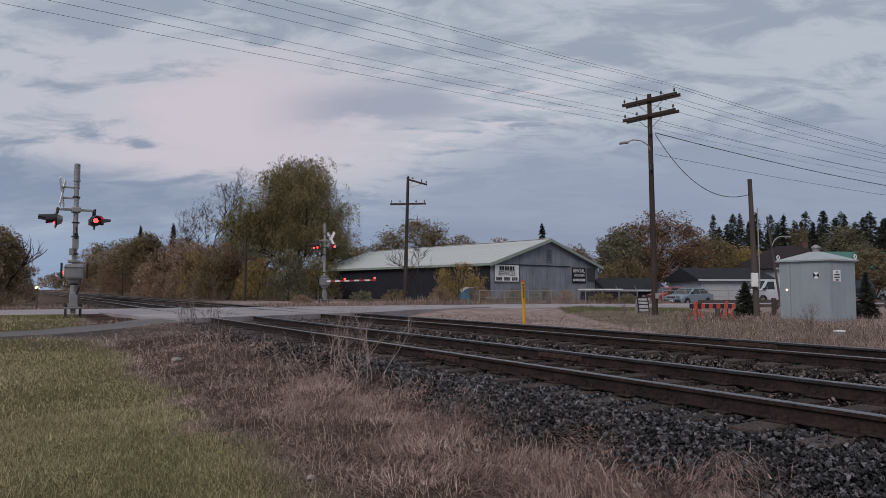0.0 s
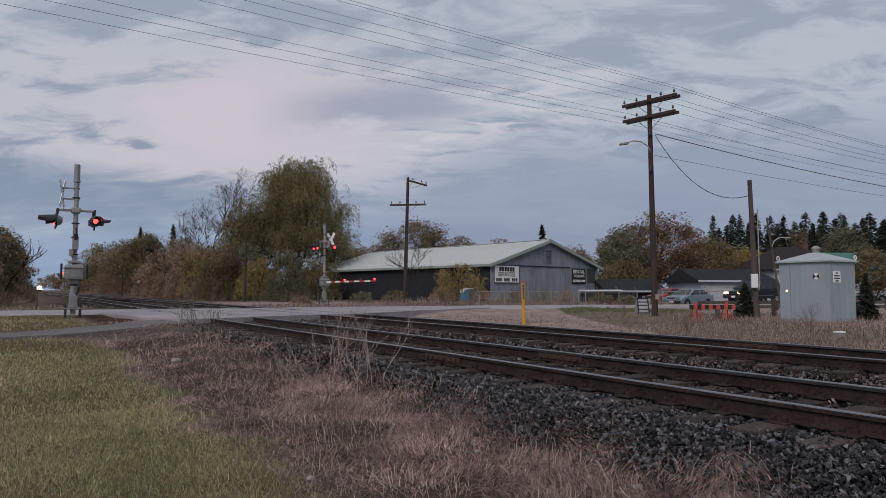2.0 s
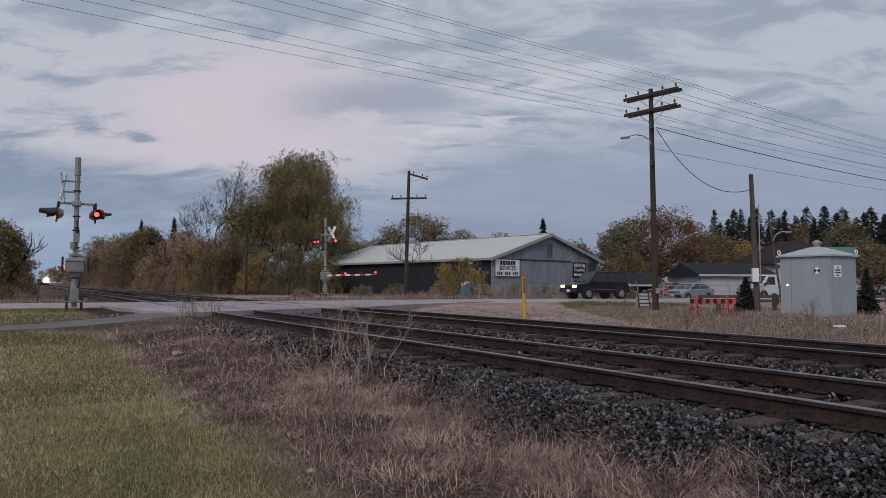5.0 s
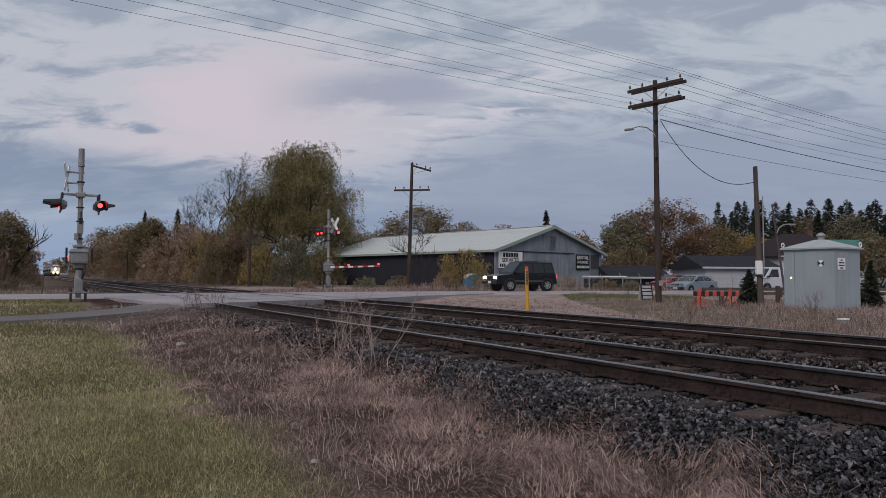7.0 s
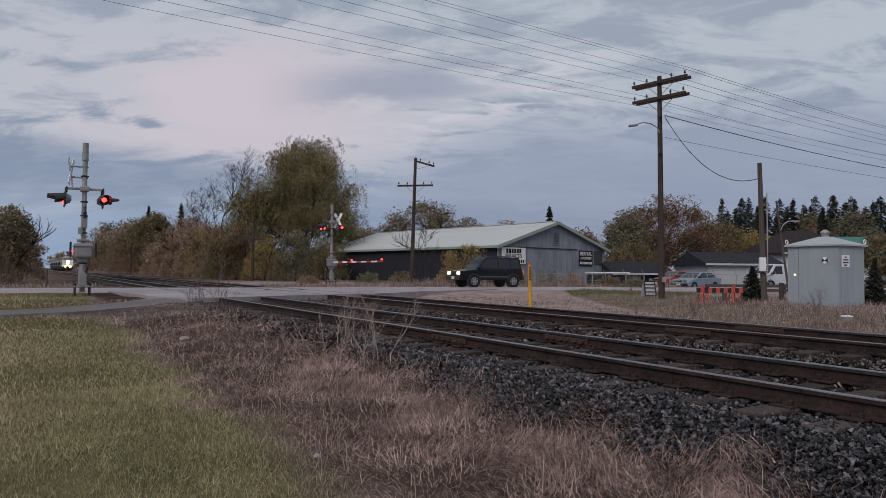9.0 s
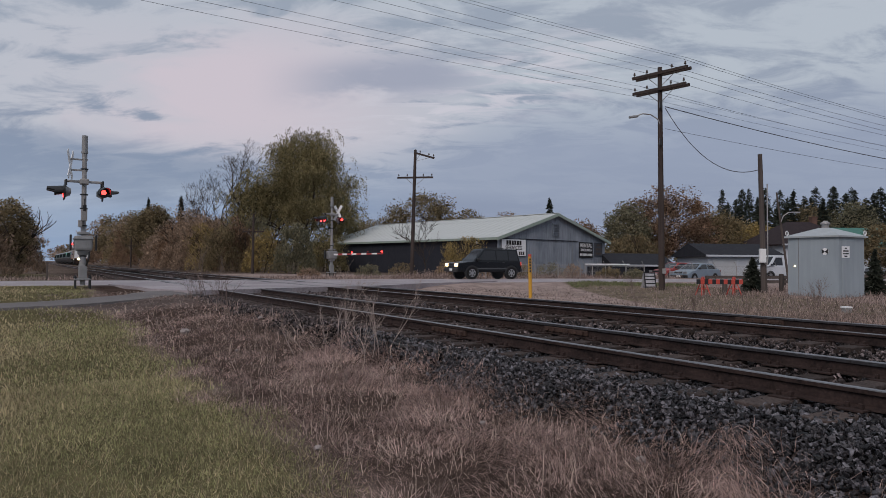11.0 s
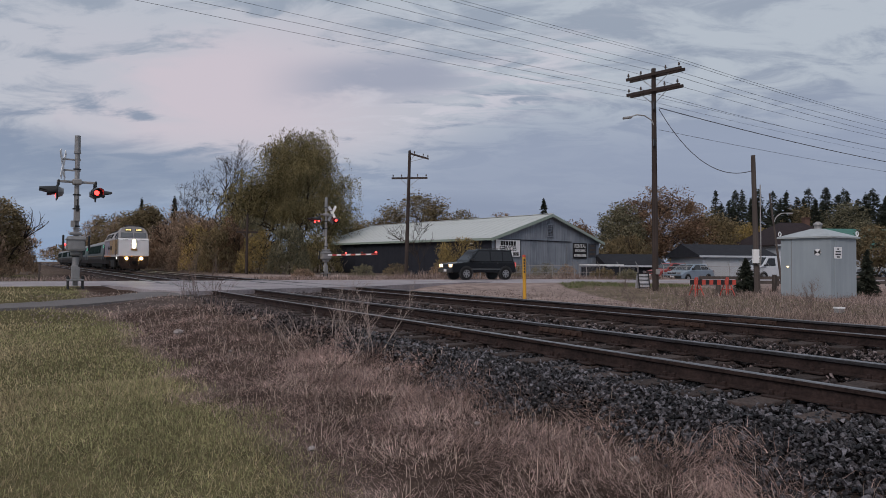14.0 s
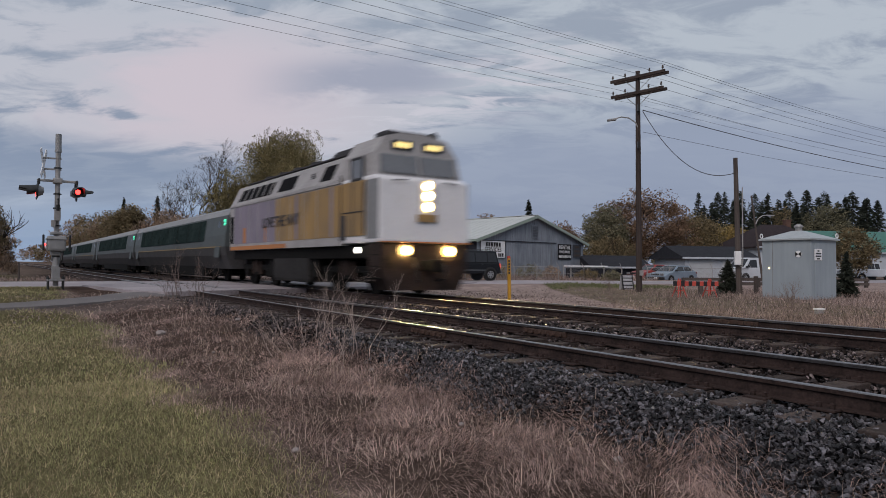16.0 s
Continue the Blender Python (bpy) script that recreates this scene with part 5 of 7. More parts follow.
# ---------------------------------------------------------------- road vehicles
def wheel_parts(parent, x, y, r, w, rim, side):
    """A tyre with a rim and hub, at an axle end; it turns on its own y axis."""
    bm = B()
    prof = [(r * 0.62, w / 2), (r * 0.93, w / 2), (r, w * 0.30), (r, -w * 0.30), (r * 0.93, -w / 2), (r * 0.62, -w / 2)]
    n = 28
    rings = [[bm.verts.new((math.cos(a) * q, h, math.sin(a) * q)) for q, h in prof] for a in [6.2832 * k / n for k in range(n)]]
    for k in range(n):
        a, b = rings[k], rings[(k + 1) % n]
        for i in range(len(prof)):
            j = (i + 1) % len(prof)
            bm.faces.new((a[i], b[i], b[j], a[j]))
    bmesh.ops.recalc_face_normals(bm, faces=bm.faces[:])
    wh = part("wheel", bm, RUBBER, parent, "", pose(x, y, r))
    bm = B()
    rod(bm, (0, -w * 0.34, 0), (0, w * 0.34, 0), r * 0.63, r * 0.63, 24)
    part("rim_dish", bm, BLACK, wh)
    bm = B()
    for k in range(6):
        a = k * 60
        box(bm, r * 0.56, 0.03, r * 0.2, math.cos(radians(a)) * r * 0.33, side * w * 0.40, math.sin(radians(a)) * r * 0.33, ry=-a)
    pts = [(math.cos(a) * r * 0.6, side * w * 0.40, math.sin(a) * r * 0.6) for a in np.linspace(0, 6.2832, 25)]
    pipe(bm, pts, 0.022, 5)
    rod(bm, (0, side * w * 0.3, 0), (0, side * w * 0.48, 0), r * 0.2, r * 0.16, 12)
    part("rim", bm, rim, wh, "silver spoked rim")
    return wh


def vehicle(name, label, m, L, W, base, r, paint, low, cabin, cabin_taper, glass_rows, lights_on, group=""):
    """A road vehicle; local x points forward. low, cabin: side profiles as (x, z); glass_rows: side windows as four corners (x, z)."""
    t = thing(name, label, "car", m, group)
    bm = B()
    prism(bm, low, -W / 2, W / 2, 0.05)
    body = part("body", bm, paint, t)
    bm = B()
    prism(bm, cabin, -W / 2 + 0.06, W / 2 - 0.06)
    zs = [c[1] for c in cabin]
    z0, z1 = min(zs), max(zs)
    for v in bm.verts:
        v.co.y *= 1 - cabin_taper * (v.co.z - z0) / (z1 - z0)
    bmesh.ops.bevel(bm, geom=bm.edges[:], offset=0.045, segments=2, affect="EDGES", profile=0.6)
    part("cabin", bm, paint, t)

    def side_y(z):
        return (W / 2 - 0.06) * (1 - cabin_taper * (z - z0) / (z1 - z0)) + 0.006
    for s in (-1, 1):
        for row in glass_rows:
            bm = B()
            a = [bm.verts.new((x, s * side_y(z), z)) for x, z in row]
            b = [bm.verts.new((x, s * (side_y(z) - 0.02), z)) for x, z in row]
            bm.faces.new(a)
            bm.faces.new(b[::-1])
            for i in range(len(row)):
                j = (i + 1) % len(row)
                bm.faces.new((a[i], b[i], b[j], a[j]))
            bmesh.ops.recalc_face_normals(bm, faces=bm.faces[:])
            part("side_window", bm, CAR_GLASS, t, "dark side window")
    # windscreen and rear window lie on the first and last slopes of the cabin
    for (xa, za), (xb, zb), nm in ((cabin[-1], cabin[-2], "windscreen"), (cabin[0], cabin[1], "rear_window")):
        bm = B()
        d = Vector((xb - xa, 0, zb - za)).normalized()
        nrm = Vector((-d.z, 0, d.x)) if nm == "rear_window" else Vector((d.z, 0, -d.x))
        if (nrm.x > 0) == (nm == "rear_window"):
            nrm = -nrm
        p0, p1 = Vector((xa, 0, za)).lerp(Vector((xb, 0, zb)), 0.12), Vector((xa, 0, za)).lerp(Vector((xb, 0, zb)), 0.88)
        q = []
        for p in (p0, p1):
            for s in (-1, 1):
                q.append(Vector((p.x, s * (side_y(p.z) - 0.10), p.z)) + nrm * 0.008)
        vs = [bm.verts.new(q[i]) for i in (0, 1, 3, 2)]
        back = [bm.verts.new(q[i] - nrm * 0.02) for i in (0, 1, 3, 2)]
        bm.faces.new(vs)
        bm.faces.new(back[::-1])
        for i in range(4):
            bm.faces.new((vs[i], back[i], back[(i + 1) % 4], vs[(i + 1) % 4]))
        bmesh.ops.recalc_face_normals(bm, faces=bm.faces[:])
        part(nm, bm, CAR_GLASS, t)
    front, rear = max(p[0] for p in low), min(p[0] for p in low)
    hz = 0.5 * (max(p[1] for p in low) + min(p[1] for p in low)) + 0.08
    for s in (-1, 1):
        bm = B()
        box(bm, 0.08, 0.34, 0.17, front - 0.01, s * (W / 2 - 0.26), hz, bevel=0.02)
        part("headlight", bm, HEAD_ON if lights_on else CHROME, t, "lit warm headlight" if lights_on else "unlit headlight")
        bm = B()
        box(bm, 0.06, 0.16, 0.3, rear + 0.01, s * (W / 2 - 0.12), hz + 0.06, bevel=0.02)
        part("tail_light", bm, TAIL_ON if lights_on else RED_DIM, t, "glowing red tail light" if lights_on else "red tail light")
        bm = B()
        box(bm, 0.14, 0.2, 0.15, cabin[-1][0] - 0.25, s * (W / 2 + 0.08), z0 + 0.12, bevel=0.03)
        part("mirror", bm, BLACK, t)
    bm = B()
    box(bm, 0.2, W - 0.05, 0.2, front - 0.02, 0, hz - 0.28, bevel=0.04)
    part("front_bumper", bm, BLACK, t)
    bm = B()
    box(bm, 0.2, W - 0.05, 0.2, rear + 0.02, 0, hz - 0.28, bevel=0.04)
    part("rear_bumper", bm, BLACK, t)
    bm = B()
    box(bm, 0.03, W - 1.0, 0.14, front + 0.01, 0, hz, bevel=0.01)
    part("grille", bm, BLACK, t)
    bm = B()
    box(bm, 0.02, 0.32, 0.14, front + 0.09, 0.1, hz - 0.27)
    part("number_plate", bm, WHITE, t, "blank pale number plate")
    wheels = []
    for x in (base / 2, -base / 2):
        for s in (-1, 1):
            bm = B()
            n = 16
            vs = []
            for k in range(n + 1):
                a = math.pi * k / n
                vs.append([bm.verts.new((x + math.cos(a) * q, s * yy, r + math.sin(a) * q)) for q, yy in ((r * 1.06, W / 2 + 0.012), (r * 1.24, W / 2 + 0.012), (r * 1.24, W / 2 - 0.2), (r * 1.06, W / 2 - 0.2))])
            for a, b in zip(vs, vs[1:]):
                for i in range(4):
                    bm.faces.new((a[i], a[(i + 1) % 4], b[(i + 1) % 4], b[i]))
            bmesh.ops.recalc_face_normals(bm, faces=bm.faces[:])
            part("wheel_arch", bm, BLACK, t)
            bm = B()
            rod(bm, (x, s * (W / 2 + 0.004), r), (x, s * (W / 2 - 0.2), r), r * 1.07, r * 1.07, 20)
            part("wheel_well", bm, BLACK, t)
            wheels.append(wheel_parts(t, x, s * (W / 2 - 0.085), r, 0.22, CHROME, s))
    return t, wheels


HEAD_ON = surf("warm_headlight", (0.9, 0.8, 0.6), (0.9, 0.8, 0.6), 5, 0.3, 0, emit=(1.0, 0.70, 0.34), strength=3.5)
TAIL_ON = surf("lit_tail_light", (0.5, 0.03, 0.03), (0.5, 0.03, 0.03), 5, 0.3, 0, emit=(1.0, 0.10, 0.07), strength=2.2)
SUV_PAINT = surf("black_paint_gloss", (0.006, 0.007, 0.009), (0.010, 0.011, 0.013), 2, 0.22, 0.02, spec=0.4)
BLUE_PAINT = surf("steel_blue_paint", (0.26, 0.31, 0.36), (0.21, 0.26, 0.31), 2, 0.3, 0.02, 0.4)
WHITE_PAINT = surf("white_vehicle_paint", (0.55, 0.57, 0.60), (0.48, 0.50, 0.53), 2, 0.35, 0.02)
RED_PAINT = surf("dark_red_paint", (0.32, 0.05, 0.04), (0.25, 0.04, 0.04), 2, 0.35, 0.02)

suv, suv_wheels = vehicle("suv", "black boxy four-door off-road wagon with lit headlights", pose(0, 0, 0), 4.2, 1.76, 2.60, 0.365, SUV_PAINT,
    [(-1.92, 0.42), (2.16, 0.42), (2.20, 0.62), (2.16, 0.94), (1.05, 1.06), (-1.94, 1.06), (-1.98, 0.7)],
    [(-1.92, 1.04), (-1.78, 1.76), (0.42, 1.78), (1.16, 1.04)], 0.16,
    [[(0.92, 1.10), (0.42, 1.66), (-0.28, 1.66), (-0.28, 1.10)], [(-0.36, 1.10), (-0.36, 1.66), (-1.10, 1.66), (-1.10, 1.10)], [(-1.18, 1.10), (-1.18, 1.66), (-1.68, 1.64), (-1.80, 1.10)]], True)
for s in (-1, 1):
    bm = B()
    box(bm, 2.0, 0.03, 0.09, 0.0, s * 0.888, 0.62, bevel=0.01)
    part("side_moulding", bm, surf("grey_moulding", (0.08, 0.085, 0.09), (0.06, 0.065, 0.07), 4, 0.6, 0.05), suv, "grey side moulding")
    bm = B()
    rod(bm, (-1.6, s * 0.62, 1.83), (0.1, s * 0.62, 1.83), 0.015, 0.015, 6)
    for x in (-1.6, -0.75, 0.1):
        rod(bm, (x, s * 0.62, 1.77), (x, s * 0.62, 1.83), 0.015, 0.015, 6)
    part("roof_rail", bm, BLACK, suv)
    for x in (0.28, -0.75):
        bm = B()
        box(bm, 0.16, 0.025, 0.03, x, s * 0.89, 0.98, bevel=0.006)
        part("door_handle", bm, BLACK, suv)

vehicle("car", "steel-blue hatchback parked beyond the road", pose(19.1, 53.0, -0.42, 0, 0, 215), 4.3, 1.74, 2.6, 0.31, BLUE_PAINT,
    [(-2.05, 0.3), (2.1, 0.3), (2.12, 0.6), (1.5, 0.84), (0.9, 0.94), (-1.9, 0.98), (-2.1, 0.7)],
    [(-1.95, 0.94), (-1.25, 1.40), (0.1, 1.43), (1.0, 0.92)], 0.22,
    [[(0.7, 0.98), (0.08, 1.34), (-0.45, 1.35), (-0.45, 0.98)], [(-0.52, 0.98), (-0.52, 1.35), (-1.15, 1.32), (-1.6, 1.0)]], False, "parked vehicles")
vehicle("car", "dark red car parked behind the blue one", pose(19.3, 58.2, -0.40, 0, 0, 205), 4.4, 1.76, 2.65, 0.32, RED_PAINT,
    [(-2.1, 0.3), (2.15, 0.3), (2.17, 0.62), (1.5, 0.88), (0.9, 0.98), (-2.0, 1.0), (-2.15, 0.7)],
    [(-1.95, 0.96), (-1.3, 1.45), (0.2, 1.48), (1.05, 0.95)], 0.22,
    [[(0.75, 1.0), (0.15, 1.40), (-0.45, 1.40), (-0.45, 1.0)], [(-0.52, 1.0), (-0.52, 1.40), (-1.2, 1.36), (-1.6, 1.02)]], False, "parked vehicles")
vehicle("van", "white cargo van parked beside the service pole", pose(27.6, 57.5, -0.36, 0, 0, 200), 5.4, 1.95, 3.3, 0.36, WHITE_PAINT,
    [(-2.7, 0.4), (2.6, 0.4), (2.68, 0.7), (2.5, 1.1), (1.7, 1.2), (-2.7, 1.2)],
    [(-2.7, 1.18), (-2.66, 2.05), (1.0, 2.08), (1.8, 1.18)], 0.14,
    [[(1.45, 1.25), (0.95, 1.9), (0.3, 1.9), (0.3, 1.25)]], False, "parked vehicles")
vehicle("pickup", "white pickup parked beyond the hut", pose(41.5, 63.5, -0.35, 0, 0, 195), 5.2, 1.9, 3.2, 0.38, WHITE_PAINT,
    [(-2.6, 0.5), (2.55, 0.5), (2.6, 0.8), (2.5, 1.1), (1.4, 1.18), (-2.6, 1.14)],
    [(-0.75, 1.12), (-0.65, 1.80), (0.65, 1.82), (1.35, 1.15)], 0.18,
    [[(1.05, 1.2), (0.6, 1.72), (0.0, 1.72), (0.0, 1.2)], [(-0.06, 1.2), (-0.06, 1.72), (-0.58, 1.70), (-0.65, 1.2)]], False, "parked vehicles")


# ---------------------------------------------------------------- the train
LOCO_GREY = surf("loco_grey_paint", (0.40, 0.385, 0.38), (0.26, 0.25, 0.25), 1.2, 0.6, 0.05)
LOCO_WHITE = surf("loco_white_nose", (0.74, 0.73, 0.74), (0.66, 0.65, 0.66), 1.2, 0.45, 0.05)
LOCO_YELLOW = streaks("loco_ochre_wrap", (0.38, 0.24, 0.095), (0.19, 0.142, 0.09), 0.6, 0.9)
LOCO_LILAC = streaks("loco_lilac_wrap", (0.245, 0.215, 0.265), (0.185, 0.168, 0.205), 0.6, 1.5)
LOCO_ORANGE = surf("loco_orange_band", (0.48, 0.205, 0.075), (0.36, 0.16, 0.07), 1, 0.6, 0.05)
LOCO_DARK = surf("loco_dark_grey", (0.060, 0.058, 0.062), (0.038, 0.037, 0.040), 2, 0.65, 0.1)
MATT_BLACK = surf("matt_black_mesh", (0.008, 0.008, 0.009), (0.014, 0.014, 0.015), 6, 0.95, 0.1, spec=0.05)
UNDER = surf("underframe_grime", (0.010, 0.009, 0.008), (0.004, 0.004, 0.004), 3, 0.85, 0.3)
TANK = surf("fuel_tank_grime", (0.038, 0.036, 0.035), (0.014, 0.013, 0.012), 1.5, 0.7, 0.2)
# emissive yellow that imitates the halo of glare round the train's lamps
GLARE = surf("lamp_glare", (0.9, 0.8, 0.5), (0.9, 0.8, 0.5), 5, 0.3, 0, emit=(1.0, 0.66, 0.20), strength=2.5)
PILOT = surf("pilot_brown_grime", (0.050, 0.034, 0.029), (0.018, 0.013, 0.011), 3, 0.8, 0.2)
BEAM = surf("headlight_beam", (1, 0.95, 0.8), (1, 0.95, 0.8), 5, 0.3, 0, emit=(1.0, 0.80, 0.42), strength=1800.0)
DITCH = surf("ditch_light_beam", (1, 0.9, 0.7), (1, 0.9, 0.7), 5, 0.3, 0, emit=(1.0, 0.68, 0.26), strength=260.0)
BOARD_LIT = surf("lit_number_board", (0.9, 0.75, 0.3), (0.9, 0.75, 0.3), 5, 0.4, 0, emit=(1.0, 0.76, 0.28), strength=1.3)
STEP_LAMP = surf("step_lamp", (1, 0.95, 0.85), (1, 0.95, 0.85), 5, 0.4, 0, emit=(1.0, 0.92, 0.8), strength=6.0)
GREEN_LAMP = surf("green_marker_lamp", (0.1, 0.8, 0.5), (0.1, 0.8, 0.5), 5, 0.4, 0, emit=(0.08, 1.0, 0.55), strength=1.3)


# the pale grey base carries part of the sky's reflection as colour
LOCO_GLASS = surf("cab_glass", (0.16, 0.165, 0.175), (0.12, 0.125, 0.135), 1, 0.08, 0, spec=0.9)


def rail_wheel(parent, x, y, r):
    bm = B()
    rod(bm, (x - 0.065, y, r), (x + 0.065, y, r), r, r, 24)
    s = -1 if x > 0 else 1
    rod(bm, (x + s * 0.065, y, r), (x + s * 0.10, y, r), r + 0.028, r + 0.028, 24)
    part("wheel", bm, UNDER, parent, "dark steel wheel")


def truck(parent, y, base, r):
    """A four-wheel truck with side frames and springs."""
    for s in (-1, 1):
        bm = B()
        box(bm, 0.14, base + 1.0, 0.22, s * 1.02, y, r + 0.22, bevel=0.03)
        box(bm, 0.18, 0.9, 0.36, s * 1.02, y, r + 0.08, bevel=0.04)
        for k in (-1, 1):
            box(bm, 0.2, 0.34, 0.34, s * 1.04, y + k * base / 2, r, bevel=0.04)
        part("truck_frame", bm, UNDER, parent, "dark grimy truck side frame")
        for k in (-1, 1):
            rail_wheel(parent, s * GAUGE, y + k * base / 2, r)
    for k in (-1, 1):
        bm = B()
        rod(bm, (-0.8, y + k * base / 2, r), (0.8, y + k * base / 2, r), 0.09, 0.09, 10)
        part("axle", bm, UNDER, parent)


def side_plate(name, mat, parent, y0, y1, z0, z1, x=1.52, out=0.012, label=""):
    for s in (-1, 1):
        bm = B()
        box(bm, out, y1 - y0, z1 - z0, s * (x + out / 2), (y0 + y1) / 2, (z0 + z1) / 2)
        part(name, bm, mat, parent, label)


def glow_bezel(parent, x, z, r, y0, y1, material):
    """A short glowing ring round a lamp, added to stand in for its glare."""
    bm = B()
    n = 20
    rows = [[bm.verts.new((x + math.cos(a) * q, y, z + math.sin(a) * q)) for q, y in ((r, y0), (r, y1), (r + 0.05, y1), (r + 0.05, y0))] for a in [6.2832 * k / n for k in range(n)]]
    for k in range(n):
        a, b = rows[k], rows[(k + 1) % n]
        for i in range(4):
            bm.faces.new((a[i], b[i], b[(i + 1) % 4], a[(i + 1) % 4]))
    bmesh.ops.recalc_face_normals(bm, faces=bm.faces[:])
    part("glare_ring", bm, material, parent, "warm glowing ring standing in for the lamp's glare")


def locomotive():
    t = thing("locomotive", "boxy diesel passenger locomotive, white nose and ochre sides", "locomotive", TRACK @ pose(FAR_LINE, 540, 0))
    LEN_L = 14.55
    bm = B()
    prism(bm, [(-1.52, 1.45), (1.52, 1.45), (1.52, 3.42), (1.12, 4.28), (0.55, 4.46), (-0.55, 4.46), (-1.12, 4.28), (-1.52, 3.42)], 2.6, LEN_L)
    part("carbody", bm, LOCO_GREY, t, "grey carbody with sloping roof shoulders")
    # nose: full width, slightly raked, bevelled
    bm = B()
    prism(bm, [(0.04, 1.50), (2.6, 1.50), (2.6, 3.44), (0.42, 3.44), (0.16, 3.30)], -1.50, 1.50, 0.07, axis="x")
    nose = part("nose", bm, LOCO_WHITE, t, "white painted nose")
    # cab above the nose
    bm = B()
    prism(bm, [(-1.46, 3.40), (1.46, 3.40), (1.40, 4.10), (1.06, 4.60), (0.5, 4.74), (-0.5, 4.74), (-1.06, 4.60), (-1.40, 4.10)], 0.62, 2.62)
    for v in bm.verts:
        if v.co.y < 1:
            v.co.y -= 0.22 * (4.1 - min(4.1, v.co.z)) - 0.10 * max(0, v.co.z - 4.1)
    part("cab", bm, LOCO_GREY, t, "pale grey cab")
    for s in (-1, 1):
        bm = B()
        q = [(s * 0.06, 0.44, 3.52), (s * 1.28, 0.44, 3.52), (s * 1.24, 0.56, 4.06), (s * 0.06, 0.56, 4.06)]
        a = [bm.verts.new(v) for v in q]
        b = [bm.verts.new((v[0], v[1] + 0.05, v[2])) for v in q]
        bm.faces.new(a)
        bm.faces.new(b[::-1])
        for i in range(4):
            bm.faces.new((a[i], b[i], b[(i + 1) % 4], a[(i + 1) % 4]))
        bmesh.ops.recalc_face_normals(bm, faces=bm.faces[:])
        part("windscreen", bm, LOCO_GLASS, t, "grey raked windscreen pane, sky reflection partly in its colour")
        bm = B()
        box(bm, 0.66, 0.10, 0.26, s * 0.52, 0.62, 4.36, bevel=0.02)
        nb = part("number_board", bm, BLACK, t, "black number board with lit bars")
        for k in range(4):
            bm = B()
            box(bm, 0.09, 0.02, 0.15, s * 0.52 - 0.2 + 0.135 * k, 0.562, 4.36)
            part("bar", bm, BOARD_LIT, nb)
        bm = B()
        box(bm, 0.5, 0.02, 0.03, s * 0.85, 0.10, 3.28, ry=s * 4)
        part("grab_rail", bm, LOCO_DARK, t)
        bm = B()
        for y, z, wy, hz in ((1.55, 3.99, 0.82, 0.07), (1.55, 3.37, 0.82, 0.07), (1.17, 3.68, 0.07, 0.62), (1.93, 3.68, 0.07, 0.62)):
            box(bm, 0.05, wy, hz, s * 1.50, y, z, bevel=0.01)
        part("window_frame", bm, LOCO_DARK, t)
        bm = B()
        box(bm, 0.03, 0.03, 2.0, s * 1.545, 2.58, 2.6)
        box(bm, 0.03, 0.03, 1.5, s * 1.56, 0.98, 2.5)
        part("cab_handrail", bm, LOCO_DARK, t)
        bm = B()
        box(bm, 0.02, 1.5, 0.03, s * 1.535, 1.75, 2.42)
        box(bm, 0.02, 0.03, 1.6, s * 1.535, 1.75, 2.5)
        part("door_seam", bm, LOCO_DARK, t)
        bm = B()
        box(bm, 0.02, 0.62, 0.55, s * 1.50, 1.55, 3.68, bevel=0.008)
        part("cab_window", bm, LOCO_GLASS, t, "cab side window")
        bm = B()
        rod(bm, (s * 0.72, 0.10, 1.28), (s * 0.72, -0.06, 1.28), 0.10, 0.10, 18)
        part("ditch_lens", bm, DITCH, t, "bright yellow-white ditch light")
        glow_bezel(t, s * 0.72, 1.28, 0.105, 0.05, -0.08, GLARE)
        bm = B()
        rod(bm, (s * 1.53, 1.35, 1.30), (s * 1.57, 1.35, 1.30), 0.09, 0.09, 12)
        part("step_light", bm, STEP_LAMP, t, "small lit step lamp")
    bm = B()
    box(bm, 0.44, 0.06, 1.02, 0, 0.06, 2.82, bevel=0.02)
    part("headlight_case", bm, LOCO_WHITE, t)
    for z in (3.15, 2.86, 2.54):
        bm = B()
        rod(bm, (0, 0.05, z), (0, 0.025, z), 0.095, 0.095, 20)
        part("headlight", bm, BEAM, t, "brilliant warm headlight")
        glow_bezel(t, 0, z, 0.100, 0.04, -0.02, GLARE)
    bm = B()
    box(bm, 0.66, 0.03, 0.22, 0, 0.03, 2.22, bevel=0.01)
    part("emblem", bm, LOCO_YELLOW, t, "plain ochre emblem block")
    bm = B()
    box(bm, 3.04, 0.05, 0.04, 0, 0.05, 1.52)
    part("nose_trim", bm, LOCO_ORANGE, t)
    # pilot, coupler, hoses
    bm = B()
    prism(bm, [(-1.45, 1.48), (1.45, 1.48), (1.45, 0.75), (1.15, 0.16), (-1.15, 0.16), (-1.45, 0.75)], 0.10, 0.85)
    part("pilot", bm, PILOT, t, "brown grimy pilot plate")
    bm = B()
    box(bm, 0.30, 0.75, 0.30, 0, -0.2, 0.86, bevel=0.05)
    box(bm, 0.36, 0.25, 0.36, 0, -0.5, 0.86, bevel=0.07)
    part("coupler", bm, UNDER, t)
    for s in (-1, 1):
        bm = B()
        pipe(bm, [(s * 0.45, 0.05, 1.1), (s * 0.5, -0.2, 0.8), (s * 0.42, -0.22, 0.5), (s * 0.3, 0.0, 0.42)], 0.03)
        part("air_hose", bm, BLACK, t)
        bm = B()
        for k in range(3):
            box(bm, 0.34, 0.5, 0.04, s * 1.28, 0.45, 0.5 + 0.33 * k)
        part("pilot_step", bm, UNDER, t)
    bm = B()
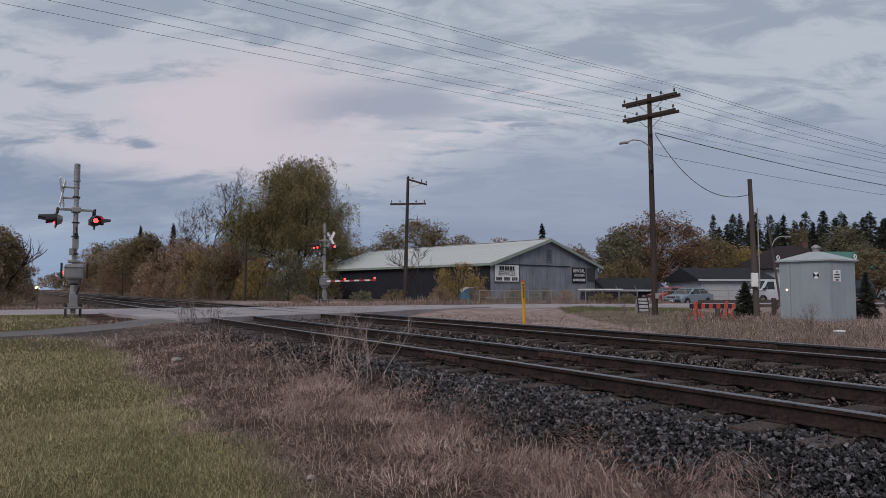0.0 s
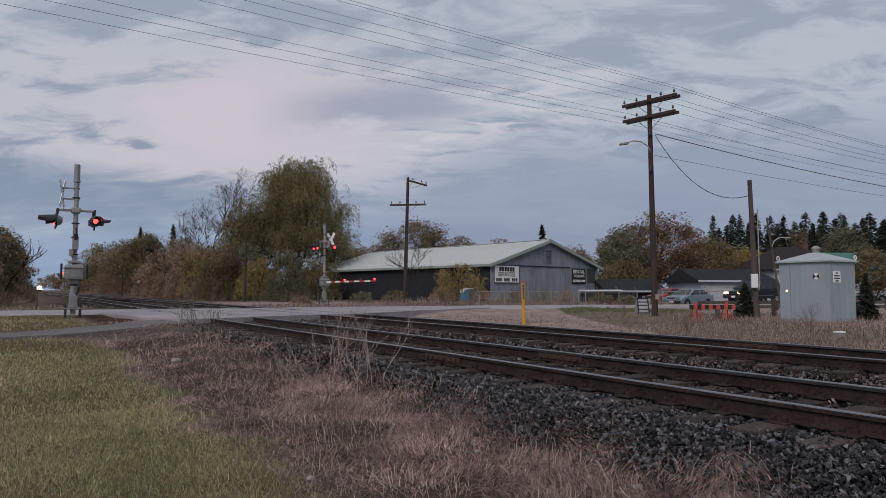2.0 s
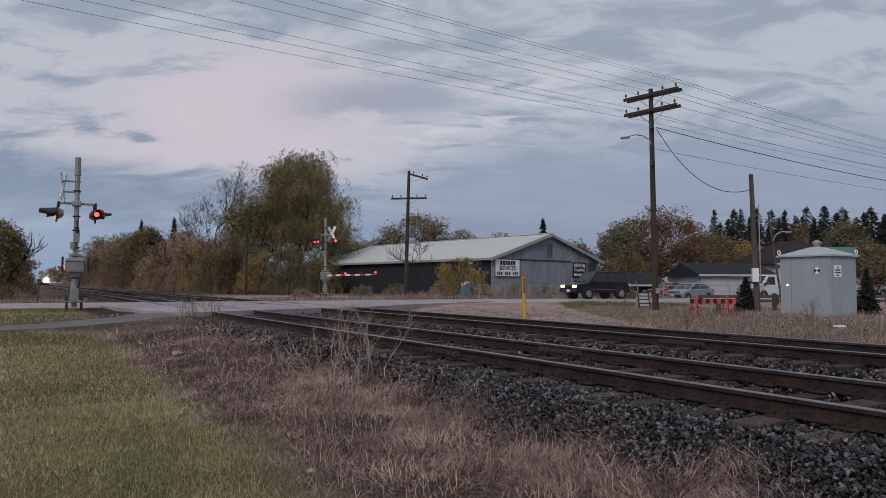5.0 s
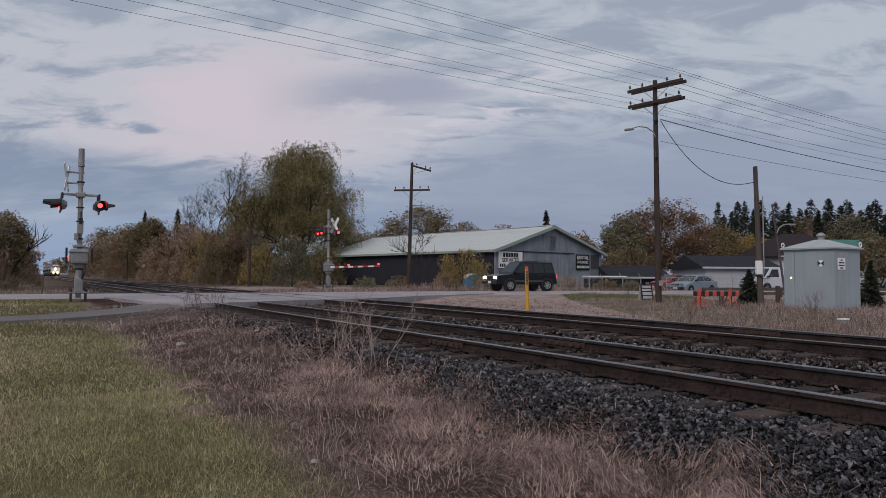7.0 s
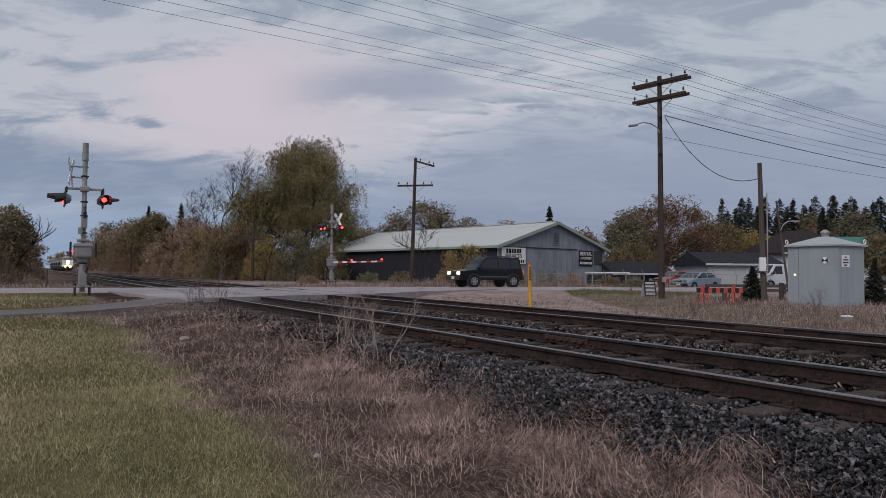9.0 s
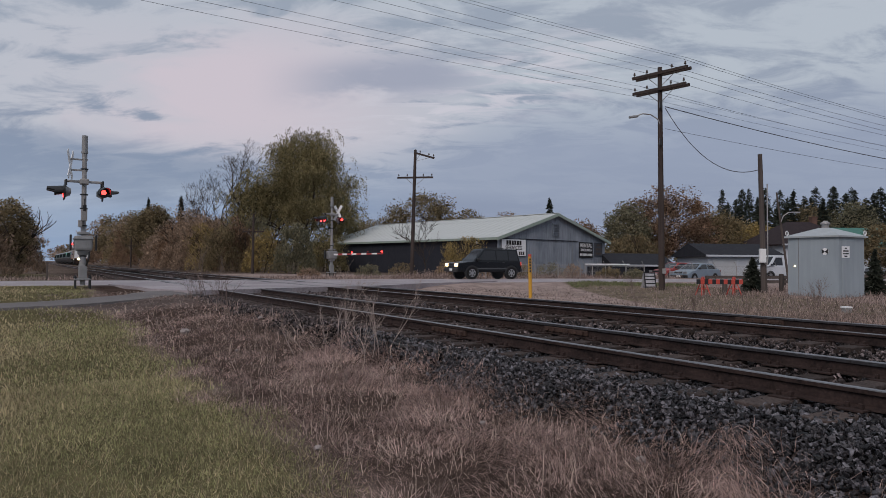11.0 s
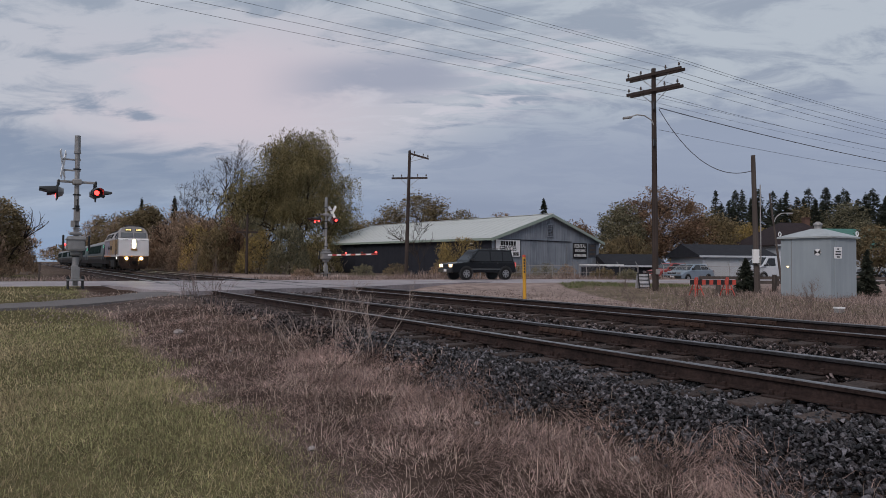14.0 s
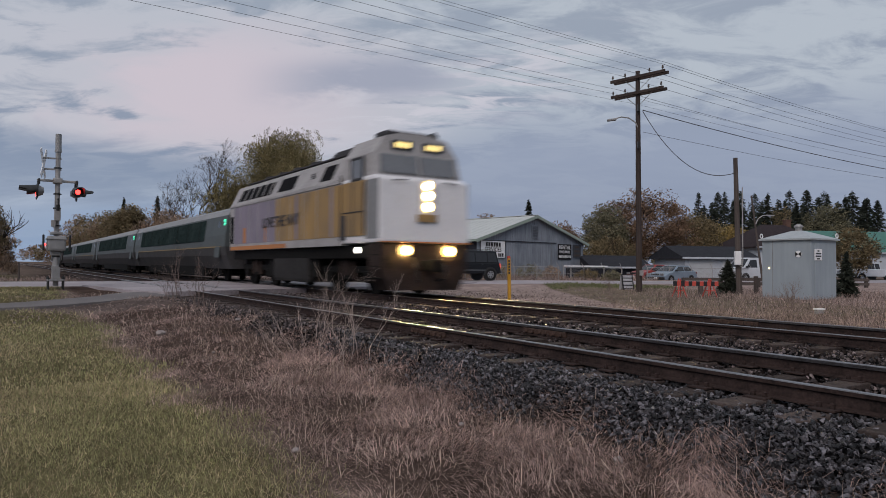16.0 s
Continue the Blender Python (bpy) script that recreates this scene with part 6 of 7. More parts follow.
    box(bm, 2.7, LEN_L - 0.9, 0.38, 0, LEN_L / 2 + 0.4, 1.25, bevel=0.03)
    part("underframe", bm, UNDER, t)
    bm = B()
    box(bm, 2.7, 3.6, 0.95, 0, 7.4, 0.72, bevel=0.12)
    part("fuel_tank", bm, TANK, t, "dusty grey fuel tank")
    # boxes added to fill and darken the open gap below the body
    for y0, y1, zc in ((5.05, 5.5, 0.78), (9.3, 9.95, 0.74)):
        bm = B()
        box(bm, 2.5, y1 - y0, 0.7, 0, (y0 + y1) / 2, zc, bevel=0.05)
        part("equipment_box", bm, UNDER, t, "dark grimy equipment box added to darken the gap under the frame")
    for s in (-1, 1):
        bm = B()
        for k in range(2):
            rod(bm, (s * 1.1, 5.7, 0.98 - 0.3 * k), (s * 1.1, 9.1, 0.98 - 0.3 * k), 0.13, 0.13, 12)
        part("air_reservoir", bm, UNDER, t, "dark air reservoir beside the tank")
        for y in (3.0, 11.9):
            bm = B()
            for dy in (-0.45, 0.45):
                rod(bm, (s * 1.06, y + dy, 0.45), (s * 1.06, y + dy, 0.98), 0.11, 0.11, 10)
            box(bm, 0.12, 0.3, 0.5, s * 1.10, y, 0.78, bevel=0.03)
            part("truck_spring", bm, PILOT, t, "brown truck spring group")
    truck(t, 3.0, 2.74, 0.51)
    truck(t, 11.9, 2.74, 0.51)
    # wrap panels along the sides, top to bottom
    for y0, y1, mat_, lab in ((0.95, 2.55, LOCO_YELLOW, "ochre wrapped side panel"), (2.62, 5.4, LOCO_YELLOW, "ochre wrapped side panel"), (5.45, 8.5, LOCO_YELLOW, "ochre wrapped side panel"), (8.55, 11.4, LOCO_LILAC, "lilac wrapped side panel"), (11.45, 13.9, LOCO_LILAC, "lilac wrapped side panel")):
        side_plate("side_panel", mat_, t, y0, y1, 1.72, 3.32, 1.515, 0.014, lab)
    side_plate("side_panel", ALU, t, 0.16, 0.92, 1.62, 3.30, 1.50, 0.012, "grey nose corner")
    for y0, y1 in ((3.2, 3.4), (6.2, 6.45)):
        side_plate("wrap_strip", LOCO_LILAC, t, y0, y1, 1.74, 3.30, 1.530, 0.006, "greyish lilac strip of the wrap")
    for y0, y1 in ((9.6, 9.75), (12.2, 12.55)):
        side_plate("wrap_strip", LOCO_ORANGE, t, y0, y1, 1.74, 2.4, 1.530, 0.006, "orange strip of the wrap")
    side_plate("sill_band", LOCO_ORANGE, t, 7.4, LEN_L - 0.1, 1.46, 1.62, 1.52, 0.016, "orange sill band")
    side_plate("belt_rail", LOCO_GREY, t, 2.65, LEN_L, 3.36, 3.44, 1.52, 0.03)
    side_plate("ladder_recess", LOCO_DARK, t, 2.25, 2.55, 1.62, 2.35, 1.53, 0.012)
    for k in range(9):
        side_plate("panel_rib", LOCO_GREY, t, 13.0 - k * 1.22, 13.03 - k * 1.22, 1.75, 3.30, 1.528, 0.012)
    side_plate("rear_door", MATT_BLACK, t, 14.02, 14.42, 1.75, 2.95, 1.52, 0.014, "dark rear body opening")
    for s in (-1, 1):
        for y0, y1, mt in ((2.66, 3.35, LOCO_GREY), (4.5, 6.8, LOCO_GREY)):
            bm = B()
            box(bm, 0.012, y1 - y0, 0.80, 0, 0, 0)
            part("shoulder_panel", bm, mt, t, "pale grey roof shoulder plate", pose(s * 1.327, (y0 + y1) / 2, 3.85, 0, -s * (90 - math.degrees(math.atan2(0.86, 0.40))), 0))
    bm = B()
    box(bm, 1.7, LEN_L - 3.0, 0.05, 0, LEN_L / 2 + 1.2, 4.46, bevel=0.01)
    part("roof_deck", bm, LOCO_DARK, t, "dark roof deck")
    # shoulders: grilles, windows and vents on the slope
    ang = math.degrees(math.atan2(0.86, 0.40))
    for s in (-1, 1):
        for y0, y1, mt, lab in ((9.3, 13.6, MATT_BLACK, "black radiator grille"), (6.9, 8.5, MATT_BLACK, "black roof shoulder opening"), (3.5, 4.4, MATT_BLACK, "dark vent")):
            bm = B()
            box(bm, 0.03, y1 - y0, 0.56, 0, 0, 0, bevel=0.008)
            part("grille", bm, mt, t, lab, pose(s * (1.34), (y0 + y1) / 2, 3.84, 0, -s * (90 - ang), 0))
        for k in range(6):
            bm = B()
            box(bm, 0.05, 0.06, 0.58, 0, 0, 0)
            part("grille_post", bm, LOCO_GREY, t, "", pose(s * 1.345, 9.5 + 0.78 * k, 3.84, 0, -s * (90 - ang), 0))
        bm = B()
        for k in range(5):
            box(bm, 0.02, 0.30, 0.04, s * 1.36, 5.2, 3.65 + 0.07 * k)
        part("louvre", bm, LOCO_DARK, t)
    for k, y in enumerate((5.2, 7.2, 9.0, 10.7, 12.4)):
        bm = B()
        rod(bm, (0, y, 4.44), (0, y, 4.66), 0.62, 0.60, 24)
        rod(bm, (0, y, 4.66), (0, y, 4.69), 0.2, 0.2, 12)
        part("roof_fan", bm, LOCO_DARK, t, "dark round roof fan")
    bm = B()
    box(bm, 1.6, 2.2, 0.22, 0, 3.6, 4.55, bevel=0.06)
    part("exhaust_hatch", bm, LOCO_DARK, t)
    bm = B()
    box(bm, 1.5, 0.8, 0.16, 0, 1.5, 4.80, bevel=0.05)
    part("roof_unit", bm, LOCO_DARK, t, "dark air-conditioning unit on the cab roof")
    bm = B()
    for k, x in enumerate((-0.2, 0.0, 0.2)):
        rod(bm, (0.75 + x * 0.5, 0.75 + 0.1 * k, 4.78), (0.75 + x * 0.5, 1.25, 4.80), 0.09, 0.03, 10)
    box(bm, 0.5, 0.1, 0.16, 0.75, 1.2, 4.72)
    part("horn", bm, BLACK, t, "black three-chime horn")
    for s in (-1, 1):
        ink = LOCO_DARK
        o = text("LOVE THE WAY", 0.56, ink, t, Matrix.Translation((s * 1.545, 8.0, 2.45)) @ (pose(0, 0, 0, 90, 0, -90) if s < 0 else pose(0, 0, 0, 90, 0, 90)), "dark slogan lettering")
    return t


LRC_GREY = surf("coach_lower_grey", (0.066, 0.064, 0.065), (0.040, 0.039, 0.040), 0.8, 0.6, 0.04)
LRC_TEAL = surf("coach_teal_silver", (0.098, 0.112, 0.112), (0.062, 0.073, 0.073), 0.8, 0.45, 0.02, spec=0.08)
LRC_ROOF = surf("coach_roof_pale", (0.27, 0.275, 0.28), (0.20, 0.205, 0.21), 1.0, 0.6, 0.04)
COACH_GLASS = surf("coach_tinted_glass", (0.008, 0.014, 0.014), (0.036, 0.054, 0.052), 0.5, 0.22, 0, spec=0.0)
LRC_GOLD = surf("coach_gold_stripe", (0.24, 0.165, 0.06), (0.19, 0.13, 0.05), 1.0, 0.55, 0.03)


def coach(k):
    t = thing("passenger_coach", "low silver-green passenger coach with dark windows and gold stripe", "railway coach", TRACK @ pose(FAR_LINE, 556 + 26 * k, 0), "coaches of the train")
    L = 25.2
    half = [(1.20, 0.62), (1.50, 1.25), (1.56, 1.66)]
    bm = B()
    prism(bm, [(-x, z) for x, z in half] + [(x, z) for x, z in half[::-1]], 0, L)
    part("lower_body", bm, LRC_GREY, t, "grey lower body")
    up = [(1.56, 1.66), (1.545, 2.2), (1.42, 3.12)]
    bm = B()
    prism(bm, [(-x, z) for x, z in up] + [(x, z) for x, z in up[::-1]], 0, L)
    part("upper_body", bm, LRC_TEAL, t, "silver-green upper body")
    rf = [(1.43, 3.12), (1.20, 3.42), (0.7, 3.62), (0.0, 3.68)]
    bm = B()
    prism(bm, [(-x, z) for x, z in rf[:-1]] + [(0, 3.68)] + [(x, z) for x, z in rf[-2::-1]], 0.02, L - 0.02)
    part("roof", bm, LRC_ROOF, t, "pale roof")
    for s in (-1, 1):
        bm = B()
        box(bm, 0.02, L - 1.5, 0.06, s * 1.562, L / 2, 1.66)
        part("stripe", bm, LRC_GOLD if k in (0, 2) else LRC_GREY, t, "thin gold stripe")
        slope = math.degrees(math.atan2(0.125, 0.92))
        bm = B()
        box(bm, 0.03, L - 6.5, 1.06, 0, 0, 0, bevel=0.008)
        part("window_band", bm, COACH_GLASS, t, "long dark window band", pose(s * 1.503, L / 2 + 0.6, 2.52, 0, -s * slope, 0))
        for q in range(7):
            bm = B()
            box(bm, 0.012, 0.05, 1.0, 0, 0, 0)
            part("window_post", bm, MATT_BLACK, t, "", pose(s * 1.520, 4.9 + 2.72 * q, 2.56, 0, -s * slope, 0))
        for y in (1.3, L - 1.3):
            bm = B()
            box(bm, 0.03, 0.86, 1.95, 0, 0, 0, bevel=0.01)
            dr = part("door", bm, LRC_TEAL, t, "flush coach door", pose(s * 1.515, y, 2.12, 0, -s * slope * 0.7, 0))
            bm = B()
            box(bm, 0.02, 0.34, 0.7, s * 0.012, 0, 0.42, bevel=0.005)
            part("pane", bm, GLASS_DARK, dr)
        for z in (2.72, 2.88):
            bm = B()
            rod(bm, (s * 1.46, 0.34, z), (s * 1.51, 0.34, z), 0.06, 0.06, 10)
            part("marker_lamp", bm, GREEN_LAMP if k in (0, 1) else LRC_GREY, t, "small green marker lamp" if k in (0, 1) else "")
    for y in (-0.16, L + 0.16):
        bm = B()
        box(bm, 1.3, 0.34, 2.5, 0, y, 2.1, bevel=0.03)
        part("gangway", bm, BLACK, t, "black gangway bellows")
    bm = B()
    box(bm, 2.5, L - 10, 0.72, 0, L / 2, 0.56, bevel=0.05)
    part("underfloor_gear", bm, UNDER, t)
    truck(t, 3.6, 2.5, 0.42)
    truck(t, L - 3.6, 2.5, 0.42)
    return t


loco = locomotive()
coaches = [coach(k) for k in range(5)]


# ---------------------------------------------------------------- wires
AX = Vector((math.cos(radians(-45)), math.sin(radians(-45)), 0.02))
OUT, FWD = Vector((-0.81, -0.586, 0)), Vector((COS, SIN, 0))
for off, z in ((-1.15, 10.0), (0.2, 10.02), (1.0, 10.08), (1.22, 10.08), (-1.1, 9.28), (1.1, 9.32)):
    p = Vector((PX, PY, z - 0.05)) + AX * off
    wire(p, p + OUT * 62 + Vector((0, 0, 0.4)), 0.5, 0.0065)
    wire(p, p + FWD * 55 + Vector((0, 0, 0.2)), 0.8, 0.010)
for z, r, sag in ((8.62, 0.0065, 0.45), (8.35, 0.006, 0.5)):
    p = Vector((PX - 0.15, PY, z))
    wire(p, p + OUT * 62, sag, r)
    wire(p, p + FWD * 55, sag, r)
wire((PX + 0.12, PY - 0.1, 8.05), (PX + 46, PY + 24, 7.4), 1.0, 0.022)
wire((PX + 0.12, PY - 0.1, 7.05), (PX + 46, PY + 24, 6.6), 0.6, 0.010)
wire((PX + 0.12, PY - 0.1, 8.0), (13.05, 28.66, 4.93), 1.05, 0.018)

t = thing("cable_box", "pale grey meter box with conduit on the service pole", "meter box", pose(13.05, 28.42, 1.0))
bm = B()
box(bm, 0.26, 0.14, 0.58, 0, 0, 0.29, bevel=0.02)
part("box", bm, WHITE, t)
bm = B()
pipe(bm, [(0.22, 0.05, 3.3), (0.24, 0.05, 0.2), (0.20, 0.05, -0.1), (0.08, 0.05, 0.0)], 0.025)
part("conduit", bm, GALV, t)
t = thing("street_lamp", "slim grey lamp post with a curved arm", "street lamp", pose(20.9, 42.0, -0.3))
bm = B()
rod(bm, (0, 0, 0), (-0.75, 0, 5.7), 0.075, 0.05, 10)
part("post", bm, GREY_WOOD, t)
bm = B()
pipe(bm, [(-0.5, -0.05, 3.9), (-0.35, -0.05, 4.25), (-0.05, -0.05, 4.45), (0.3, -0.05, 4.48)], 0.03)
box(bm, 0.4, 0.16, 0.08, 0.45, -0.05, 4.46, bevel=0.02)
part("lamp_arm", bm, GALV, t, "curved pale lamp arm")


# ---------------------------------------------------------------- fence and yard clutter by the barn
def chain_fence(x0, y0, x1, y1, h, n):
    t = thing("chain_fence", "galvanised chain-link fence with angled barb arms", "fence", pose(x0, y0, gz(x0, y0)))
    d = Vector((x1 - x0, y1 - y0, 0))
    for k in range(n + 1):
        p = d * k / n
        bm = B()
        rod(bm, p, p + Vector((0, 0, h)), 0.035, 0.035, 8)
        rod(bm, p + Vector((0, 0, h)), p + Vector((-0.22, -0.1, h + 0.34)), 0.025, 0.02, 6)
        part("post", bm, GALV, t)
    for z in (h, h * 0.5, 0.12):
        bm = B()
        rod(bm, (0, 0, z), d + Vector((0, 0, z)), 0.022 if z == h else 0.010, None, 6)
        part("rail", bm, GALV, t)
    v, f = [], []
    L = d.length
    u = d / L
    for sgn in (-1, 1):
        k = -h
        while k < L + h:
            a, b = (k, 0.0), (k + sgn * h, h)
            if 0 <= min(a[0], b[0]) and max(a[0], b[0]) <= L:
                i = len(v)
                for q, z in (a, b):
                    c = u * q
                    v += [(c.x - 0.004, c.y, z), (c.x + 0.004, c.y, z)]
                f.append((i, i + 1, i + 3, i + 2))
            k += 0.16
    raw("mesh", v, f, GALV, t)
    return t


chain_fence(2.4, 45.0, 9.4, 49.0, 0.95, 4)
chain_fence(9.8, 49.2, 15.0, 52.5, 0.95, 3)
chain_fence(16.5, 51.0, 27.0, 56.3, 0.95, 5)

t = thing("storage_rack", "low white-framed open storage rack in the yard", "rack", pose(10.6, 50.5, -0.25, 0, 0, 8))
for x in (0, 1.3, 2.6):
    for y in (0, 1.0):
        bm = B()
        box(bm, 0.07, 0.07, 1.1, x, y, 0.55, bevel=0.01)
        part("post", bm, GALV, t)
bm = B()
box(bm, 3.0, 1.3, 0.09, 1.35, 0.5, 1.14, bevel=0.01)
part("top", bm, WHITE, t, "white flat top")
# dark block added in place of the shade beneath the rack's top
bm = B()
box(bm, 2.7, 0.9, 0.85, 1.3, 0.55, 0.55, bevel=0.03)
part("shade_block", bm, BARN_DARK, t)

t = thing("tarp_tent", "small blue tarpaulin tent with a pale top", "tent", pose(2.05, 50.0, -0.2, 0, 0, 15))
bm = B()
prism(bm, [(-0.75, 0), (0.75, 0), (0.72, 0.75), (0.40, 1.12), (0, 1.22), (-0.40, 1.12), (-0.72, 0.75)], 0, 1.3, 0.05)
part("cover", bm, surf("blue_tarpaulin", (0.10, 0.26, 0.42), (0.07, 0.20, 0.34), 2, 0.5, 0.3), t)
bm = B()
prism(bm, [(-0.62, 0.93), (-0.38, 1.16), (0, 1.26), (0.2, 1.24), (0.2, 1.20), (0, 1.22), (-0.40, 1.12), (-0.64, 0.89)], -0.03, 1.34)
part("top_sheet", bm, WHITE, t, "pale top sheet")

t = thing("sandwich_board", "weathered dark sandwich board beside the pole", "sign board", pose(9.5, 32.5, -0.24, 0, 0, 10) @ Matrix.Scale(0.85, 4))
for s in (-1, 1):
    bm = B()
    box(bm, 0.62, 0.03, 0.85, 0, s * 0.16, 0.44, rx=s * 14, bevel=0.005)
    part("board", bm, surf("pale_board", (0.50, 0.50, 0.52), (0.30, 0.30, 0.32), 2, 0.7, 0.1), t)
for sx in (-0.31, 0.31):
    bm = B()
    box(bm, 0.05, 0.06, 0.92, sx, -0.18, 0.45, rx=-14)
    part("frame", bm, BLACK, t)
for z in (0.08, 0.28, 0.5, 0.68, 0.86):
    bm = B()
    box(bm, 0.6, 0.03, 0.05, 0, -0.30 + 0.25 * z, z)
    part("bar", bm, BLACK, t)

for x, y, h in ((10.9, 27.0, 0.62), (14.4, 29.6, 0.8), (11.6, 27.2, 0.35)):
    bm = B()
    rod(bm, (0, 0, 0), (0, 0, h), 0.10, 0.095, 12)
    tagged(part("wooden_post", bm, GREY_WOOD, None, "", pose(x, y, gz(x, y) - 0.05)), "short round wooden guard post in dry grass", "post", "guard posts")
t = thing("utility_box", "small white concrete cable marker in the grass", "cable marker", pose(10.0, 17.2, gz(10.0, 17.2) - 0.02, 0, 0, 12) @ Matrix.Diagonal((0.55, 0.55, 0.8, 1)))
bm = B()
box(bm, 0.34, 0.26, 0.16, 0, 0, 0.08, bevel=0.015)
part("block", bm, GALV, t)
bm = B()
box(bm, 0.40, 0.32, 0.05, 0, 0, 0.185, bevel=0.012)
part("lid", bm, WHITE, t)
t = thing("guard_rail", "low timber guard rail along the yard", "guard rail", pose(13.6, 36.0, -0.3, 0, 0, 8))
for k in range(6):
    bm = B()
    box(bm, 0.15, 0.15, 0.62, k * 2.2, 0, 0.31, bevel=0.01)
    part("post", bm, GREY_WOOD, t)
for z in (0.32, 0.55):
    bm = B()
    box(bm, 11.2, 0.06, 0.16, 5.5, -0.1, z, bevel=0.01)
    part("rail", bm, GREY_WOOD, t)
# white marker stake near the far end of the line
t = thing("marker_stake", "thin weathered wooden marker stake beside the line", "stake", pose(-20.6, 34.5, -0.1))
bm = B()
box(bm, 0.09, 0.05, 0.95, 0, 0, 0.47, bevel=0.008)
part("stake", bm, GREY_WOOD, t)

# old cable and pale stones on the slope
bm = B()
pipe(bm, [on_track(4.35 + 0.12 * math.sin(k * 0.7), 9.2 - k * 0.14, -0.20 + 0.02 * math.sin(k * 1.3)) for k in range(16)], 0.018, 7)
tagged(part("old_cable", bm, WIRE), "old black cable lying on the ballast slope", "cable")
rs = random.Random(5)
for d, s, r in ((2.02, 5.25, 0.045), (2.6, 13.9, 0.12), (4.1, 14.0, 0.075), (3.62, 3.3, 0.05), (3.7, 2.2, 0.05), (3.9, 7.6, 0.05), (2.9, 11.2, 0.04), (3.4, 4.9, 0.035)):
    bm = B()
    bmesh.ops.create_icosphere(bm, subdivisions=2, radius=r * 0.75)
    for v in bm.verts:
        v.co *= 1 + rs.uniform(-0.16, 0.16)
        v.co.z *= 0.65
    p = on_track(d, s)
    tagged(part("stone", bm, surf("pale_limestone", (0.36, 0.315, 0.295), (0.22, 0.19, 0.18), 8, 0.85, 0.4), None, "", pose(p.x, p.y, gz(p.x, p.y) + r * 0.4, 0, 0, s * 40)), "pale limestone lump lying in dry grass", "stone", "loose stones")


# ---------------------------------------------------------------- grass and weeds
def blades(name, label, x, y, length, width, lean, material, seed, sink=0.0, flat=False, matted=False):
    """Grass: bent two-part blades standing at x, y on the ground."""
    rng = np.random.default_rng(seed)
    n = len(x)
    z = ground_z(x, y) - sink
    L = rng.uniform(*length, n) * rng.uniform(0.6, 1.15, n)
    az, tilt = rng.uniform(0, 6.2832, n), np.abs(rng.normal(0, lean, n))
    if matted:
        az = 3.0 * np.sin(x * 2.1 + 0.7 * y) + 2.4 * np.sin(y * 2.7 - x * 1.3) + rng.normal(0, 0.75, n)
        tilt = np.clip(np.abs(rng.normal(lean, 0.38, n)), 0, 1.5)
        L = L * (0.75 + 0.45 * np.sin(x * 3.3 + y * 1.1) * np.sin(y * 2.9 - x))
    side = rng.uniform(0, 6.2832, n)
    w = width * rng.uniform(0.6, 1.4, n) / 2
    p0 = np.stack([x, y, z], 1)
    d1 = np.stack([np.sin(tilt) * np.cos(az), np.sin(tilt) * np.sin(az), np.cos(tilt)], 1)
    t2 = np.minimum(tilt * 1.5 + rng.uniform(0.1, 0.7, n), 1.75)
    d2 = np.stack([np.sin(t2) * np.cos(az + 0.3), np.sin(t2) * np.sin(az + 0.3), np.cos(t2)], 1)
    s = np.stack([np.cos(side), np.sin(side), np.zeros(n)], 1) * w[:, None]
    p1 = p0 + d1 * (L * 0.55)[:, None]
    p2 = p1 + d2 * (L * 0.45)[:, None]
    v = np.stack([p0 - s, p0 + s, p1 + s * 0.8, p1 - s * 0.8, p2 + s * 0.15, p2 - s * 0.15], 1).reshape(-1, 3).astype(np.float32)
    f = (np.array([[0, 1, 2, 3], [3, 2, 4, 5]])[None] + 6 * np.arange(n)[:, None, None]).reshape(-1).astype(np.int32)
    if flat:
        v = np.stack([p0 - s, p0 + s, p2 + s * 0.2, p2 - s * 0.2], 1).reshape(-1, 3).astype(np.float32)
        f = np.arange(4 * n, dtype=np.int32)
    me = bpy.data.meshes.new(name)
    me.vertices.add(len(v))
    me.vertices.foreach_set("co", v.ravel())
    me.loops.add(len(f))
    me.loops.foreach_set("vertex_index", f)
    me.polygons.add(len(f) // 4)
    me.polygons.foreach_set("loop_start", np.arange(0, len(f), 4, dtype=np.int32))
    me.update(calc_edges=True)
    me.materials.append(material)
    return tagged(new(name, me), label, "grass", kind="stuff")


def strip(rng, n, d0, d1, s0, s1):
    d, s = rng.uniform(d0, d1, n), rng.uniform(s0, s1, n)
    return d * COS - s * SIN, d * SIN + s * COS, d, s


GRASS = leafy("lawn_blades", (0.43, 0.41, 0.21), (0.21, 0.207, 0.103), 0.7, 5, 0.5, 0.35)
STRAW = leafy("yellowed_lawn_blades", (0.58, 0.48, 0.30), (0.33, 0.27, 0.165), 0.7, 5, 0.55, 0.35)
DRY = leafy("dry_grass_blades", (0.58, 0.42, 0.37), (0.155, 0.106, 0.092), 1.4, 12, 0.8, 0.25)
STRAW_PALE = leafy("pale_stalks", (0.62, 0.50, 0.42), (0.42, 0.32, 0.26), 1.4, 12, 0.5, 0.25)
VERGE = leafy("verge_grass_blades", (0.42, 0.32, 0.28), (0.16, 0.12, 0.102), 0.5, 4, 0.8, 0.3)
STEM_PALE = surf("bleached_weed_stem", (0.50, 0.41, 0.36), (0.32, 0.25, 0.22), 6, 0.85, 0.2)
STEM = surf("woody_weed_stem", (0.25, 0.19, 0.165), (0.13, 0.098, 0.088), 6, 0.85, 0.2)

rng = np.random.default_rng(21)


